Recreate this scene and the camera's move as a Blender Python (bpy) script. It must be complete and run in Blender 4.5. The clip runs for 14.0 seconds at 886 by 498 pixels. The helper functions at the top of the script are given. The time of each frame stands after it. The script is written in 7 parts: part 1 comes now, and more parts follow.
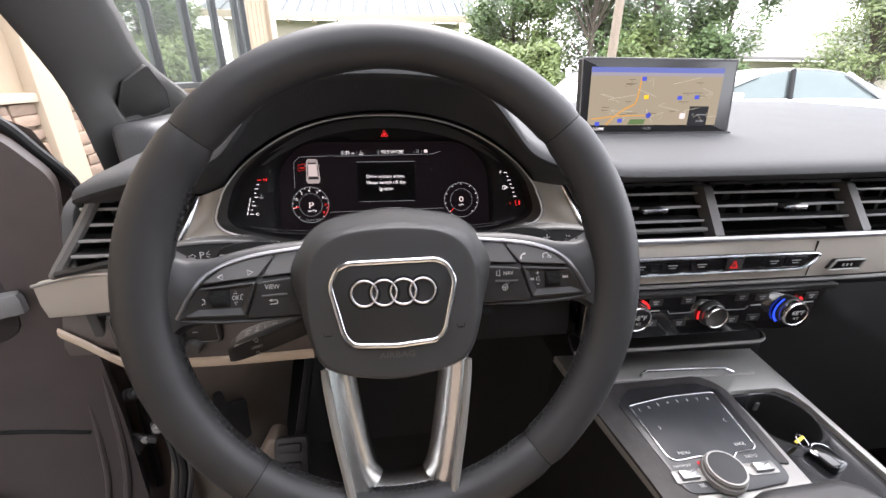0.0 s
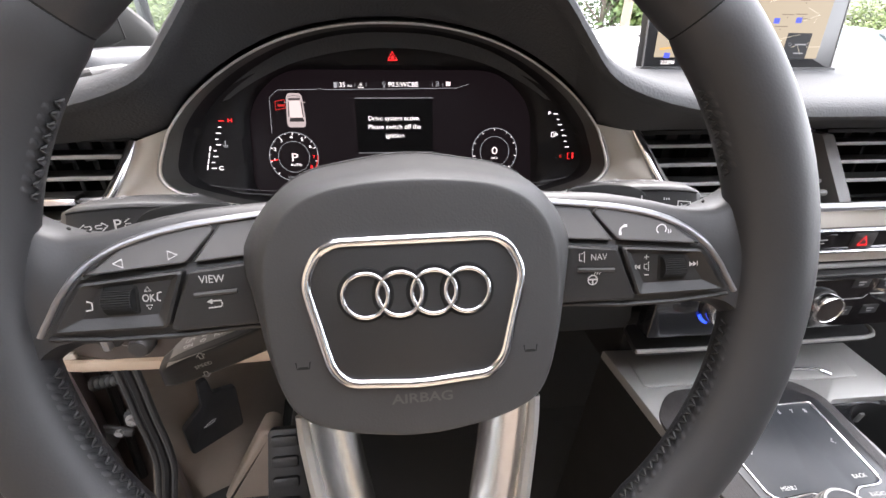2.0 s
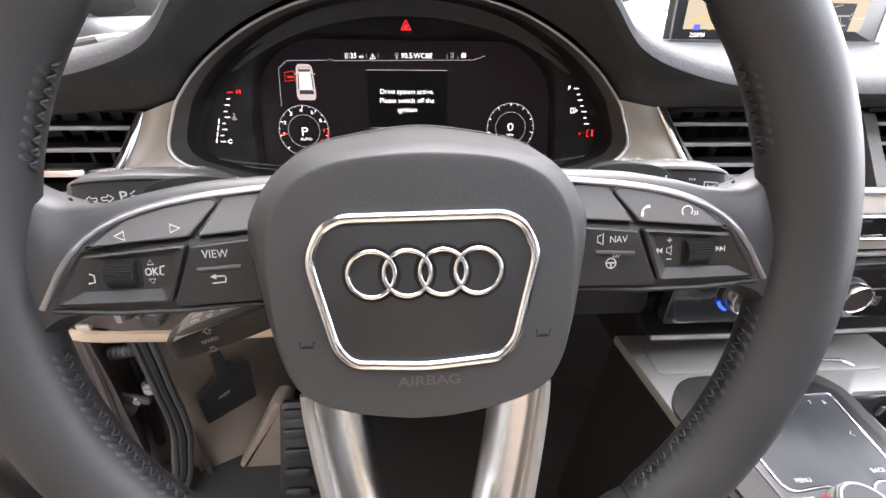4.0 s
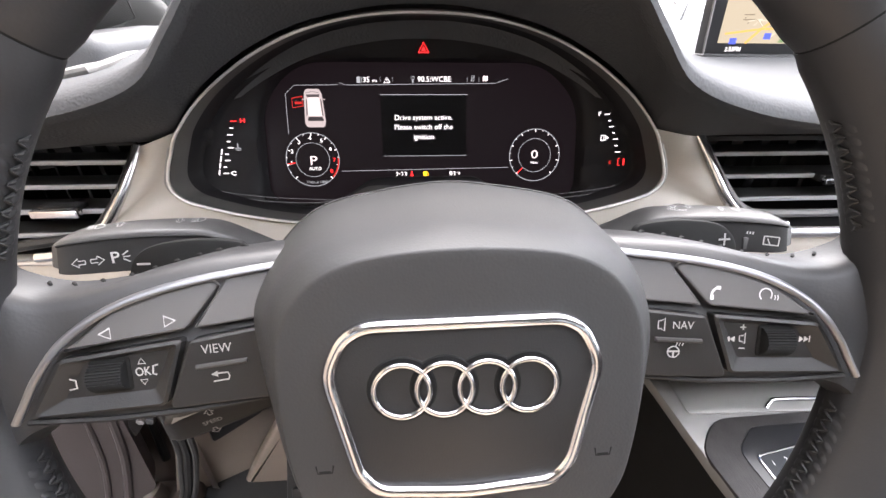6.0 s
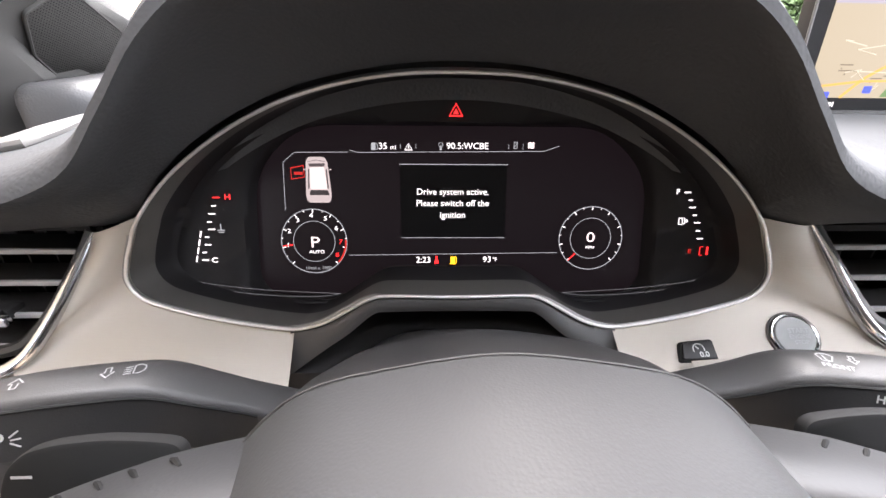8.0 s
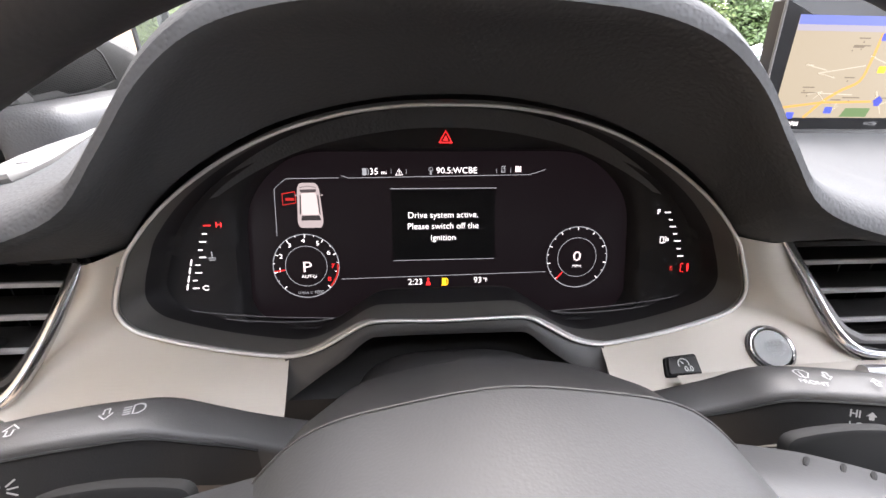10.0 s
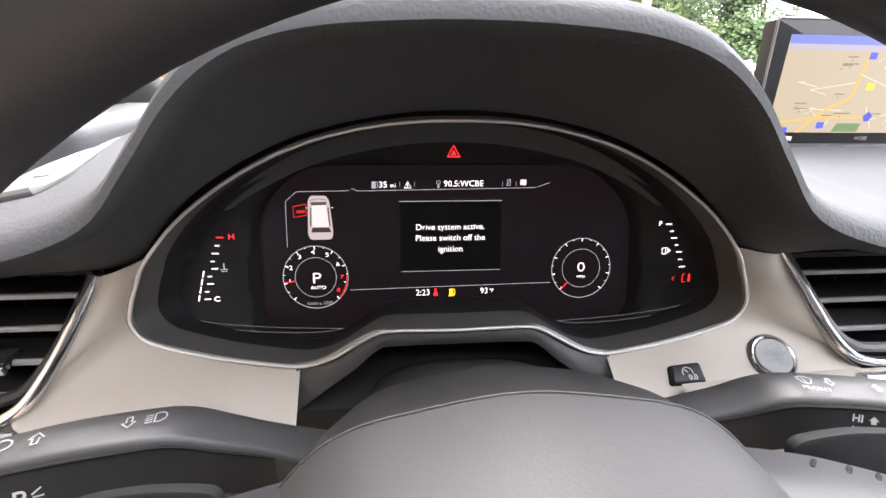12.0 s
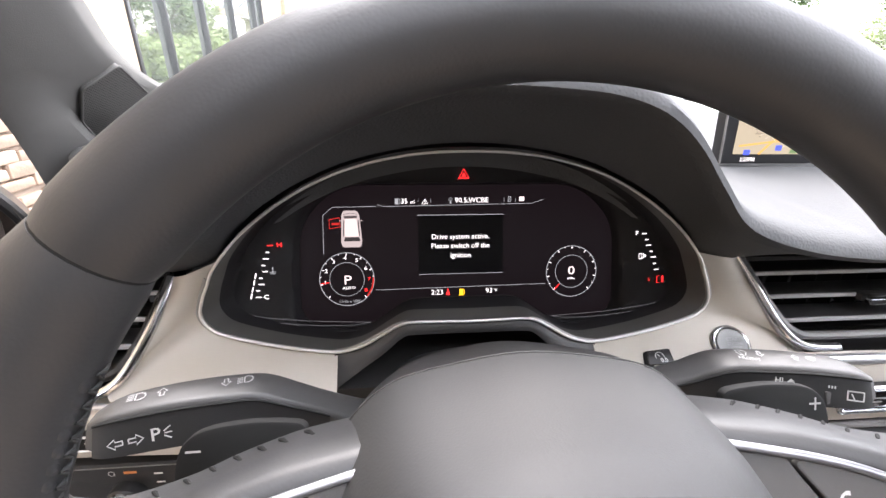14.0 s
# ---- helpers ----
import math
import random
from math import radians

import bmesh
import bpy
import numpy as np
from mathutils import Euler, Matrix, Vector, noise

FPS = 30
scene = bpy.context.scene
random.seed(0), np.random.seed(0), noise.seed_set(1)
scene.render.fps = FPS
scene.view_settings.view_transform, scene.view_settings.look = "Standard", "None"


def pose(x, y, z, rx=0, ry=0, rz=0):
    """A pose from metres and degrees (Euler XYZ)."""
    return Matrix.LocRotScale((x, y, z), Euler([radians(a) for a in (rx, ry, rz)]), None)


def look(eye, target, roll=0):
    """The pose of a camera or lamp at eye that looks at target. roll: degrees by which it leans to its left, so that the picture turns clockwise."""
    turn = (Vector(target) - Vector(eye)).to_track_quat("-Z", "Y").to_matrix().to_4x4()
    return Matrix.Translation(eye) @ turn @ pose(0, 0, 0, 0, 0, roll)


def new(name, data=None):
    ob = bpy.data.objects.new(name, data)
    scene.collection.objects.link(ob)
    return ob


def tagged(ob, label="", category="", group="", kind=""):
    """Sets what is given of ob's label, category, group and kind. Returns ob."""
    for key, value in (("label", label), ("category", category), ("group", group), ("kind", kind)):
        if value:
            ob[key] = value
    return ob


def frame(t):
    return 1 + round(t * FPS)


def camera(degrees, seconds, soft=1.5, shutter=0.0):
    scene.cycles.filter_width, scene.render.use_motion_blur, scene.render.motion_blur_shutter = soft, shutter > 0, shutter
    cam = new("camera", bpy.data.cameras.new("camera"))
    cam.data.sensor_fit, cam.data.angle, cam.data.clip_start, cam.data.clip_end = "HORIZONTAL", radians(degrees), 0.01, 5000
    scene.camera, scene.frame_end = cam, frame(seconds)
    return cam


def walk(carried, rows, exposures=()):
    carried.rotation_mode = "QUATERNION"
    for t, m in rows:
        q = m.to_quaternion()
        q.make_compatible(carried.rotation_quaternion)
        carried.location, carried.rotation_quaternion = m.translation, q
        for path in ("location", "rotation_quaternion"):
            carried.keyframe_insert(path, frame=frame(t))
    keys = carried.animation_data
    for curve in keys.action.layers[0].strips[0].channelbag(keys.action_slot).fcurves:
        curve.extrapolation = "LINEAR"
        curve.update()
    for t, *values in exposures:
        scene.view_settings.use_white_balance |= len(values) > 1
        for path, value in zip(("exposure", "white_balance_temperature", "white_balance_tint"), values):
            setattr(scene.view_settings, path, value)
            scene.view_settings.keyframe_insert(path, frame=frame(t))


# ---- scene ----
cam = camera(94.5, 14.0)
PATH = [
    (0, (0.01, -0.266, 1.262), (0.239, 1.56, 0.48), 0.6),
    (0.5, (0.013, -0.265, 1.263), (0.23, 1.532, 0.411), 0.7),
    (1, (0.019, -0.253, 1.262), (0.235, 1.531, 0.383), 0.8),
    (1.2, (0.017, -0.221, 1.26), (0.241, 1.565, 0.387), 0.5),
    (1.5, (0.001, -0.167, 1.236), (0.24, 1.609, 0.348), 0.8),
    (2, (0.001, -0.142, 1.21), (0.209, 1.62, 0.286), 0.8),
    (2.5, (0.003, -0.138, 1.207), (0.171, 1.603, 0.236), 0.8),
    (3, (0.003, -0.136, 1.205), (0.154, 1.594, 0.212), 0.8),
    (5.5, (-0.001, -0.127, 1.208), (0.142, 1.583, 0.18), 1.1),
    (6, (-0.008, -0.09, 1.225), (0.118, 1.617, 0.19), 0.8),
    (6.5, (-0.011, -0.06, 1.239), (0.065, 1.658, 0.218), 0.9),
    (7, (-0.017, -0.037, 1.241), (-0.011, 1.72, 0.286), 0.7),
    (7.5, (-0.01, -0.001, 1.239), (0.018, 1.762, 0.294), 0.9),
    (8, (-0.016, 0.005, 1.236), (0.049, 1.774, 0.306), 0.9),
    (8.5, (-0.013, 0.005, 1.247), (0.072, 1.774, 0.316), 0.8),
    (11, (-0.03, 0.005, 1.247), (0.144, 1.803, 0.389), 1.1),
    (11.5, (-0.031, 0.002, 1.251), (0.143, 1.804, 0.402), 1.1),
    (12, (-0.031, 0.0, 1.249), (0.138, 1.808, 0.411), 1.1),
    (12.5, (-0.028, -0.004, 1.256), (0.134, 1.809, 0.428), 1.1),
    (13, (-0.029, -0.007, 1.253), (0.132, 1.815, 0.445), 1.1),
    (13.5, (-0.027, -0.018, 1.252), (0.133, 1.809, 0.456), 1.1),
    (14, (-0.047, -0.052, 1.267), (0.13, 1.78, 0.486), 1.0),
]
EXPOSURE = [(t, stops, 6350, 15) for t, stops in ((0, 2.47), (1.1, 2.52), (1.6, 2.82), (3, 3.33), (6.5, 3.35), (8.5, 3.22), (11, 3.15), (13.4, 3.15), (14, 3.22))]
walk(cam, [(t, look(eye, target, roll)) for t, eye, target, roll in PATH], EXPOSURE)

# ---- world, sun, exposure ----
SUN_EL, SUN_ROT = radians(60), radians(12)
world = bpy.data.worlds.new("sky")
scene.world = world
world.use_nodes = True
wn = world.node_tree
sky = wn.nodes.new("ShaderNodeTexSky")
sky.sky_type, sky.sun_disc, sky.sun_elevation, sky.sun_rotation = "NISHITA", False, SUN_EL, SUN_ROT
sky.air_density, sky.dust_density, sky.ozone_density = 1.4, 6.0, 1.0
haze = wn.nodes.new("ShaderNodeMixRGB")
haze.inputs[0].default_value = 0.75
haze.inputs[2].default_value = (9.0, 9.2, 9.4, 1)
wn.links.new(sky.outputs[0], haze.inputs[1])
wn.links.new(haze.outputs[0], wn.nodes["Background"].inputs[0])
wn.nodes["Background"].inputs[1].default_value = 0.15
sun = new("sun", bpy.data.lights.new("sun", "SUN"))
sun.data.energy, sun.data.angle, sun.data.color = 1.0, radians(30), (1.0, 0.97, 0.93)
sun.matrix_world = look((0, 0, 0), (-math.sin(SUN_ROT) * math.cos(SUN_EL), -math.cos(SUN_ROT) * math.cos(SUN_EL), -math.sin(SUN_EL)))


# ---- materials ----
def mat(name, rgb, rough=0.5, metal=0.0, bump=0.0, scale=400.0, var=0.12, coat=0.0, patch=18.0, stretch=(1, 1, 1), kind="noise", rand=0.0, depth=0.0006, tint=None, shine=0.5):
    """A surface with grain (bump, fine roughness) and broad patches of colour and gloss."""
    m = bpy.data.materials.new(name)
    m.use_nodes = True
    nt = m.node_tree
    b = nt.nodes["Principled BSDF"]
    b.inputs["Roughness"].default_value, b.inputs["Metallic"].default_value, b.inputs["Coat Weight"].default_value = rough, metal, coat
    b.inputs["Coat Roughness"].default_value = 0.08
    b.inputs["Specular IOR Level"].default_value = shine
    tc = nt.nodes.new("ShaderNodeTexCoord")
    mp = nt.nodes.new("ShaderNodeMapping")
    mp.inputs["Scale"].default_value = stretch
    nt.links.new(tc.outputs["Object"], mp.inputs[0])
    big = nt.nodes.new("ShaderNodeTexNoise")
    big.inputs["Scale"].default_value, big.inputs["Detail"].default_value = patch, 4
    nt.links.new(tc.outputs["Object"], big.inputs["Vector"])
    ramp = nt.nodes.new("ShaderNodeMixRGB")
    lo = tint or tuple(c * (1 - var) for c in rgb)
    hi = tuple(min(1, c * (1 + var)) for c in rgb)
    ramp.inputs[1].default_value, ramp.inputs[2].default_value = (*lo, 1), (*hi, 1)
    nt.links.new(big.outputs["Fac"], ramp.inputs[0])
    col = ramp.outputs[0]
    if rand:
        oi = nt.nodes.new("ShaderNodeObjectInfo")
        hs = nt.nodes.new("ShaderNodeHueSaturation")
        mr = nt.nodes.new("ShaderNodeMapRange")
        mr.inputs[3].default_value, mr.inputs[4].default_value = 1 - rand, 1 + rand
        nt.links.new(oi.outputs["Random"], mr.inputs[0])
        nt.links.new(mr.outputs[0], hs.inputs["Value"])
        nt.links.new(col, hs.inputs["Color"])
        col = hs.outputs[0]
    nt.links.new(col, b.inputs["Base Color"])
    rr = nt.nodes.new("ShaderNodeMapRange")
    rr.inputs[3].default_value, rr.inputs[4].default_value = max(0.02, rough * 0.85), min(1, rough * 1.15)
    nt.links.new(big.outputs["Fac"], rr.inputs[0])
    nt.links.new(rr.outputs[0], b.inputs["Roughness"])
    if bump:
        if kind == "leather":
            g = nt.nodes.new("ShaderNodeTexVoronoi")
            g.feature = "SMOOTH_F1"
            out = "Distance"
        else:
            g = nt.nodes.new("ShaderNodeTexNoise")
            g.inputs["Detail"].default_value = 3
            out = "Fac"
        g.inputs["Scale"].default_value = scale
        nt.links.new(mp.outputs[0], g.inputs["Vector"])
        bm_ = nt.nodes.new("ShaderNodeBump")
        bm_.inputs["Strength"].default_value, bm_.inputs["Distance"].default_value = bump, depth
        nt.links.new(g.outputs[out], bm_.inputs["Height"])
        nt.links.new(bm_.outputs[0], b.inputs["Normal"])
    return m


def glow(name, rgb, strength):
    m = bpy.data.materials.new(name)
    m.use_nodes = True
    b = m.node_tree.nodes["Principled BSDF"]
    b.inputs["Base Color"].default_value = (0.004, 0.004, 0.004, 1)
    b.inputs["Roughness"].default_value = 0.3
    b.inputs["Specular IOR Level"].default_value = 0.1
    b.inputs["Emission Color"].default_value, b.inputs["Emission Strength"].default_value = (*rgb, 1), strength * 0.28
    return m


def glass(name, rgb=(1, 1, 1), rough=0.0, ior=1.45):
    m = bpy.data.materials.new(name)
    m.use_nodes = True
    b = m.node_tree.nodes["Principled BSDF"]
    b.inputs["Base Color"].default_value = (*rgb, 1)
    b.inputs["Roughness"].default_value, b.inputs["Transmission Weight"].default_value, b.inputs["IOR"].default_value = rough, 1.0, ior
    return m


LEATHER = mat("wheel_leather", (0.02, 0.02, 0.021), 0.5, bump=0.1, scale=900, kind="leather", patch=25, var=0.2, depth=0.0004)
BOSS = mat("airbag_cover", (0.0285, 0.0285, 0.0288), 0.56, shine=0.42, bump=0.13, scale=1100, kind="leather", patch=20, var=0.15, depth=0.0005)
DASH = mat("dash_skin", (0.068, 0.069, 0.071), 0.7, shine=0.12, bump=0.5, scale=520, kind="leather", patch=10, var=0.15, depth=0.0006)
HOOD = mat("hood_skin", (0.05, 0.05, 0.051), 0.55, bump=0.5, scale=520, kind="leather", patch=10, var=0.15, depth=0.0006)
BLACK = mat("black_plastic", (0.018, 0.0175, 0.0175), 0.45, shine=0.35, bump=0.15, scale=1500, patch=30, var=0.2)
SOFT = mat("stalk_plastic", (0.038, 0.0365, 0.0355), 0.45, bump=0.2, scale=1600, patch=30, var=0.15)
GLOSS = mat("piano_black", (0.008, 0.008, 0.009), 0.12, coat=0.5, patch=20, var=0.3)
MASK = mat("cluster_mask", (0.016, 0.015, 0.016), 0.5, patch=12, var=0.2, shine=0.15)
FUNNEL_LIT = mat("funnel_lit_rim", (0.075, 0.072, 0.067), 0.5, shine=0.5, bump=0.2, scale=1500, patch=14, var=0.2)
CHROME = mat("satin_chrome", (0.6, 0.6, 0.62), 0.17, 1.0, patch=40, var=0.06)
SATIN = mat("satin_chrome_line", (0.48, 0.48, 0.49), 0.3, 0.85, patch=40, var=0.05)
SPOKELINE = mat("spoke_chrome_line", (0.2, 0.2, 0.21), 0.34, 0.85, patch=40, var=0.05)
KEYCAP = mat("key_plastic", (0.05, 0.047, 0.045), 0.52, bump=0.08, scale=1600, patch=30, var=0.12)
BEIGE = mat("beige_trim", (0.45, 0.365, 0.28), 0.55, bump=0.15, scale=1000, patch=12, var=0.1)
POLISH = mat("polished_metal", (0.76, 0.75, 0.73), 0.2, 1.0, patch=4, var=0.02)
ALU = mat("brushed_aluminium", (0.39, 0.357, 0.31), 0.5, 0.25, bump=0.12, scale=260, stretch=(0.06, 3, 3), patch=8, var=0.06)
SILVER = mat("silver_paint", (0.27, 0.262, 0.25), 0.48, 0.5, bump=0.08, scale=1800, patch=14, var=0.08)
GREY = mat("grey_plastic", (0.13, 0.126, 0.121), 0.5, bump=0.15, scale=1200, patch=20, var=0.12)
SEAM_SHADE = mat("groove_and_shade_black", (0.012, 0.012, 0.012), 0.7, var=0.2, shine=0.15)
THREAD = mat("black_thread", (0.012, 0.012, 0.012), 0.55, bump=0.3, scale=2500, var=0.3)
RINGCHROME = mat("ring_chrome", (0.7, 0.69, 0.67), 0.42, 0.75, patch=40, var=0.05)
SLAT_LIT = mat("slat_lit_edge", (0.28, 0.28, 0.28), 0.36, bump=0.1, scale=1500, patch=25, var=0.12)
ICON = mat("icon_print", (0.43, 0.42, 0.41), 0.5, var=0.05)
FAINT = mat("faint_print", (0.3, 0.3, 0.3), 0.5, var=0.05)
WHITE = glow("lit_white", (1.0, 0.93, 0.9), 0.95)
PINK = glow("lit_warm_white", (1.0, 0.82, 0.78), 0.75)
DIM = glow("lit_grey", (0.8, 0.8, 0.82), 0.28)
RED = glow("lit_red", (1.0, 0.03, 0.03), 0.85)
DULLRED = glow("dim_red", (1.0, 0.05, 0.04), 0.3)
AMBER = glow("lit_amber", (1.0, 0.55, 0.02), 0.9)
BLUE = glow("lit_blue", (0.03, 0.08, 1.0), 1.2)
PANEL = glow("display_black", (0.8, 0.5, 0.62), 0.005)


# ---- shapes: (verts, faces) ----
def vec(p):
    return Vector((*p, 0)) if len(p) == 2 else Vector(p)


def moved(s, m):
    return [m @ v for v in s[0]], s[1]


def at(s, x, y, z, rx=0, ry=0, rz=0):
    return moved(s, pose(x, y, z, rx, ry, rz))


def joined(*ss):
    v, f = [], []
    for s in ss:
        n = len(v)
        v += s[0]
        f += [tuple(i + n for i in q) for q in s[1]]
    return v, f


def loft(rings, closed=True, caps=True):
    """Skins rings of equally many points."""
    n = len(rings[0])
    v = [vec(p) for r in rings for p in r]
    f = []
    for i in range(len(rings) - 1):
        for j in range(n if closed else n - 1):
            k = (j + 1) % n
            f.append((i * n + j, i * n + k, (i + 1) * n + k, (i + 1) * n + j))
    if caps and closed:
        f.append(tuple(reversed(range(n))))
        f.append(tuple(range((len(rings) - 1) * n, len(rings) * n)))
    return v, f


def spline(pts, n=6, closed=False):
    """Catmull-Rom through the points."""
    P = [vec(p) if len(p) == 3 else Vector(p) for p in pts]
    out, m = [], len(P)
    for i in range(m if closed else m - 1):
        if closed:
            a, b, c, d = P[i - 1], P[i], P[(i + 1) % m], P[(i + 2) % m]
        else:
            a, b, c, d = P[max(i - 1, 0)], P[i], P[i + 1], P[min(i + 2, m - 1)]
        for k in range(n):
            t = k / n
            out.append(0.5 * (2 * b + (c - a) * t + (2 * a - 5 * b + 4 * c - d) * t * t + (3 * b - a - 3 * c + d) * t ** 3))
    if not closed:
        out.append(P[-1])
    return out


def rounded(poly, r, n=4):
    """Rounds the corners of a flat outline; r: one radius or one a corner."""
    P = [Vector(p) for p in poly]
    out, m = [], len(P)
    for i in range(m):
        a, b, c = P[i - 1], P[i], P[(i + 1) % m]
        q = r[i] if isinstance(r, (list, tuple)) else r
        u, w = a - b, c - b
        d = min(q, u.length * 0.45, w.length * 0.45)
        if d < 1e-6:
            out.append(b)
            continue
        s, e = b + u.normalized() * d, b + w.normalized() * d
        for k in range(n + 1):
            t = k / n
            out.append(s * (1 - t) ** 2 + b * 2 * t * (1 - t) + e * t * t)
    return out


def area2(P):
    return sum(P[i - 1][0] * P[i][1] - P[i][0] * P[i - 1][1] for i in range(len(P)))


def inset(P, d):
    P = [Vector((p[0], p[1])) for p in P]
    out = []
    for i in range(len(P)):
        u, w = P[i] - P[i - 1], P[(i + 1) % len(P)] - P[i]
        nu, nw = Vector((-u.y, u.x)), Vector((-w.y, w.x))
        nu = nu.normalized() if nu.length > 1e-9 else nw.normalized()
        nw = nw.normalized() if nw.length > 1e-9 else nu
        b = nu + nw
        b = b.normalized() if b.length > 1e-6 else nu
        out.append(P[i] + b * d / max(0.5, b.dot(nu)))
    return out


def prism(poly, z0, z1, bevel=0.0, steps=2):
    """An outline raised from z0 to z1, with its edges rounded."""
    P = [Vector((p[0], p[1])) for p in poly]
    if area2(P) < 0:
        P.reverse()
    if not bevel:
        return loft([[(p.x, p.y, z0) for p in P], [(p.x, p.y, z1) for p in P]])
    rings = [[(p.x, p.y, z0) for p in P]]
    for k in range(steps + 1):
        a = k / steps * math.pi / 2
        Q = inset(P, bevel * (1 - math.cos(a)))
        rings.append([(p.x, p.y, z1 - bevel + bevel * math.sin(a)) for p in Q])
    return loft(rings)


def rect(w, h, r=0.0, cx=0.0, cy=0.0, n=4):
    P = [(cx - w / 2, cy - h / 2), (cx + w / 2, cy - h / 2), (cx + w / 2, cy + h / 2), (cx - w / 2, cy + h / 2)]
    return rounded(P, r, n) if r else [Vector(p) for p in P]


def block(w, d, h, bevel=0.002):
    """A box on z = 0, centred, with rounded upright and top edges."""
    return prism(rect(w, d, bevel, n=2), 0, h, bevel)


def disc(r, n=32, cx=0.0, cy=0.0):
    return [Vector((cx + r * math.cos(2 * math.pi * i / n), cy + r * math.sin(2 * math.pi * i / n))) for i in range(n)]


def lathe(profile, n=32):
    """Turns (radius, height) pairs about z."""
    return loft([[(r * math.cos(2 * math.pi * i / n), r * math.sin(2 * math.pi * i / n), z) for i in range(n)] for r, z in profile])


def tube(pts, r, n=8, closed=False, caps=True, flat=1.0):
    """A round bar along the points; r: one radius or one a point; flat squeezes it across."""
    P = [vec(p) for p in pts]
    rings, last, m = [], None, len(P)
    for i in range(m):
        if closed:
            t = P[(i + 1) % m] - P[i - 1]
        else:
            t = P[min(i + 1, m - 1)] - P[max(i - 1, 0)]
        t.normalize()
        if last is None:
            last = t.orthogonal().normalized()
            if abs(t.z) < 0.9:
                last = (Vector((0, 0, 1)) - t * t.z).normalized()
        last = (last - t * last.dot(t)).normalized()
        o = t.cross(last)
        q = r[i] if isinstance(r, (list, tuple)) else r
        rings.append([P[i] + last * q * math.cos(2 * math.pi * k / n) + o * q * flat * math.sin(2 * math.pi * k / n) for k in range(n)])
    if closed:
        rings.append(rings[0])
    return loft(rings, True, caps and not closed)


def ringband(P, w, z):
    """A flat closed line of width w along an outline."""
    Q = inset(P, w)
    n = len(Q)
    return [Vector((p[0], p[1], z)) for p in P] + [Vector((p[0], p[1], z)) for p in Q], [(i, (i + 1) % n, n + (i + 1) % n, n + i) for i in range(n)]


def line(pts, w, z=0.0):
    """A flat open line of width w."""
    P = [Vector((p[0], p[1])) for p in pts]
    v, f = [], []
    for i in range(len(P)):
        t = (P[min(i + 1, len(P) - 1)] - P[max(i - 1, 0)]).normalized()
        o = Vector((-t.y, t.x)) * w / 2
        v += [Vector((*(P[i] + o), z)), Vector((*(P[i] - o), z))]
        if i:
            f.append((2 * i - 2, 2 * i - 1, 2 * i + 1, 2 * i))
    return v, f


def flat(poly, z=0.0):
    P = [Vector((p[0], p[1])) for p in poly]
    if area2(P) < 0:
        P.reverse()
    return [Vector((*p, z)) for p in P], [tuple(range(len(P)))]


def words(text, size, cx=0.0, cy=0.0, z=0.0, align="CENTER", wide=1.0, bold=0.0, lean=0.0):
    cu = bpy.data.curves.new("words", "FONT")
    cu.body, cu.size, cu.align_x, cu.align_y, cu.offset, cu.shear, cu.resolution_u = text, size, align, "CENTER", bold * size, lean, 3
    ob = bpy.data.objects.new("words", cu)
    me = bpy.data.meshes.new_from_object(ob)
    v = [Vector((p.co.x * wide + cx, p.co.y + cy, z)) for p in me.vertices]
    f = [tuple(p.vertices) for p in me.polygons]
    bpy.data.objects.remove(ob)
    bpy.data.curves.remove(cu)
    bpy.data.meshes.remove(me)
    return v, f


def mesh(name, s, material, angle=38):
    me = bpy.data.meshes.new(name)
    me.from_pydata([tuple(v) for v in s[0]], [], s[1])
    bm = bmesh.new()
    bm.from_mesh(me)
    bmesh.ops.remove_doubles(bm, verts=bm.verts, dist=1e-6)
    bmesh.ops.recalc_face_normals(bm, faces=bm.faces)
    bm.to_mesh(me)
    bm.free()
    me.materials.append(material)
    me.polygons.foreach_set("use_smooth", [True] * len(me.polygons))
    me.set_sharp_from_angle(angle=radians(angle))
    return me


def part(name, s, material, parent, label="", angle=38):
    ob = new(name, mesh(name, s, material, angle))
    ob.parent = parent
    return tagged(ob, label) if label else ob


def thing(name, m, label, category, group="", kind=""):
    ob = new(name)
    ob.empty_display_size = 0.02
    ob.matrix_world = m
    return tagged(ob, label, category, group, kind)


def frame_of(o, x, y, z):
    """A pose from an origin and three axes."""
    return Matrix(((x[0], y[0], z[0], o[0]), (x[1], y[1], z[1], o[1]), (x[2], y[2], z[2], o[2]), (0, 0, 0, 1)))


def leaned(o, degrees):
    """Local x along the car's width, y up the leaning face, z out of it towards the driver."""
    a = radians(degrees)
    return frame_of(o, (1, 0, 0), (0, math.sin(a), math.cos(a)), (0, -math.cos(a), math.sin(a)))


# ---- dashboard ----
def face_y(z):
    """The leaning front of the dash between the ledge and the metal band."""
    return 0.19 + 0.8 * (z - 1.07)


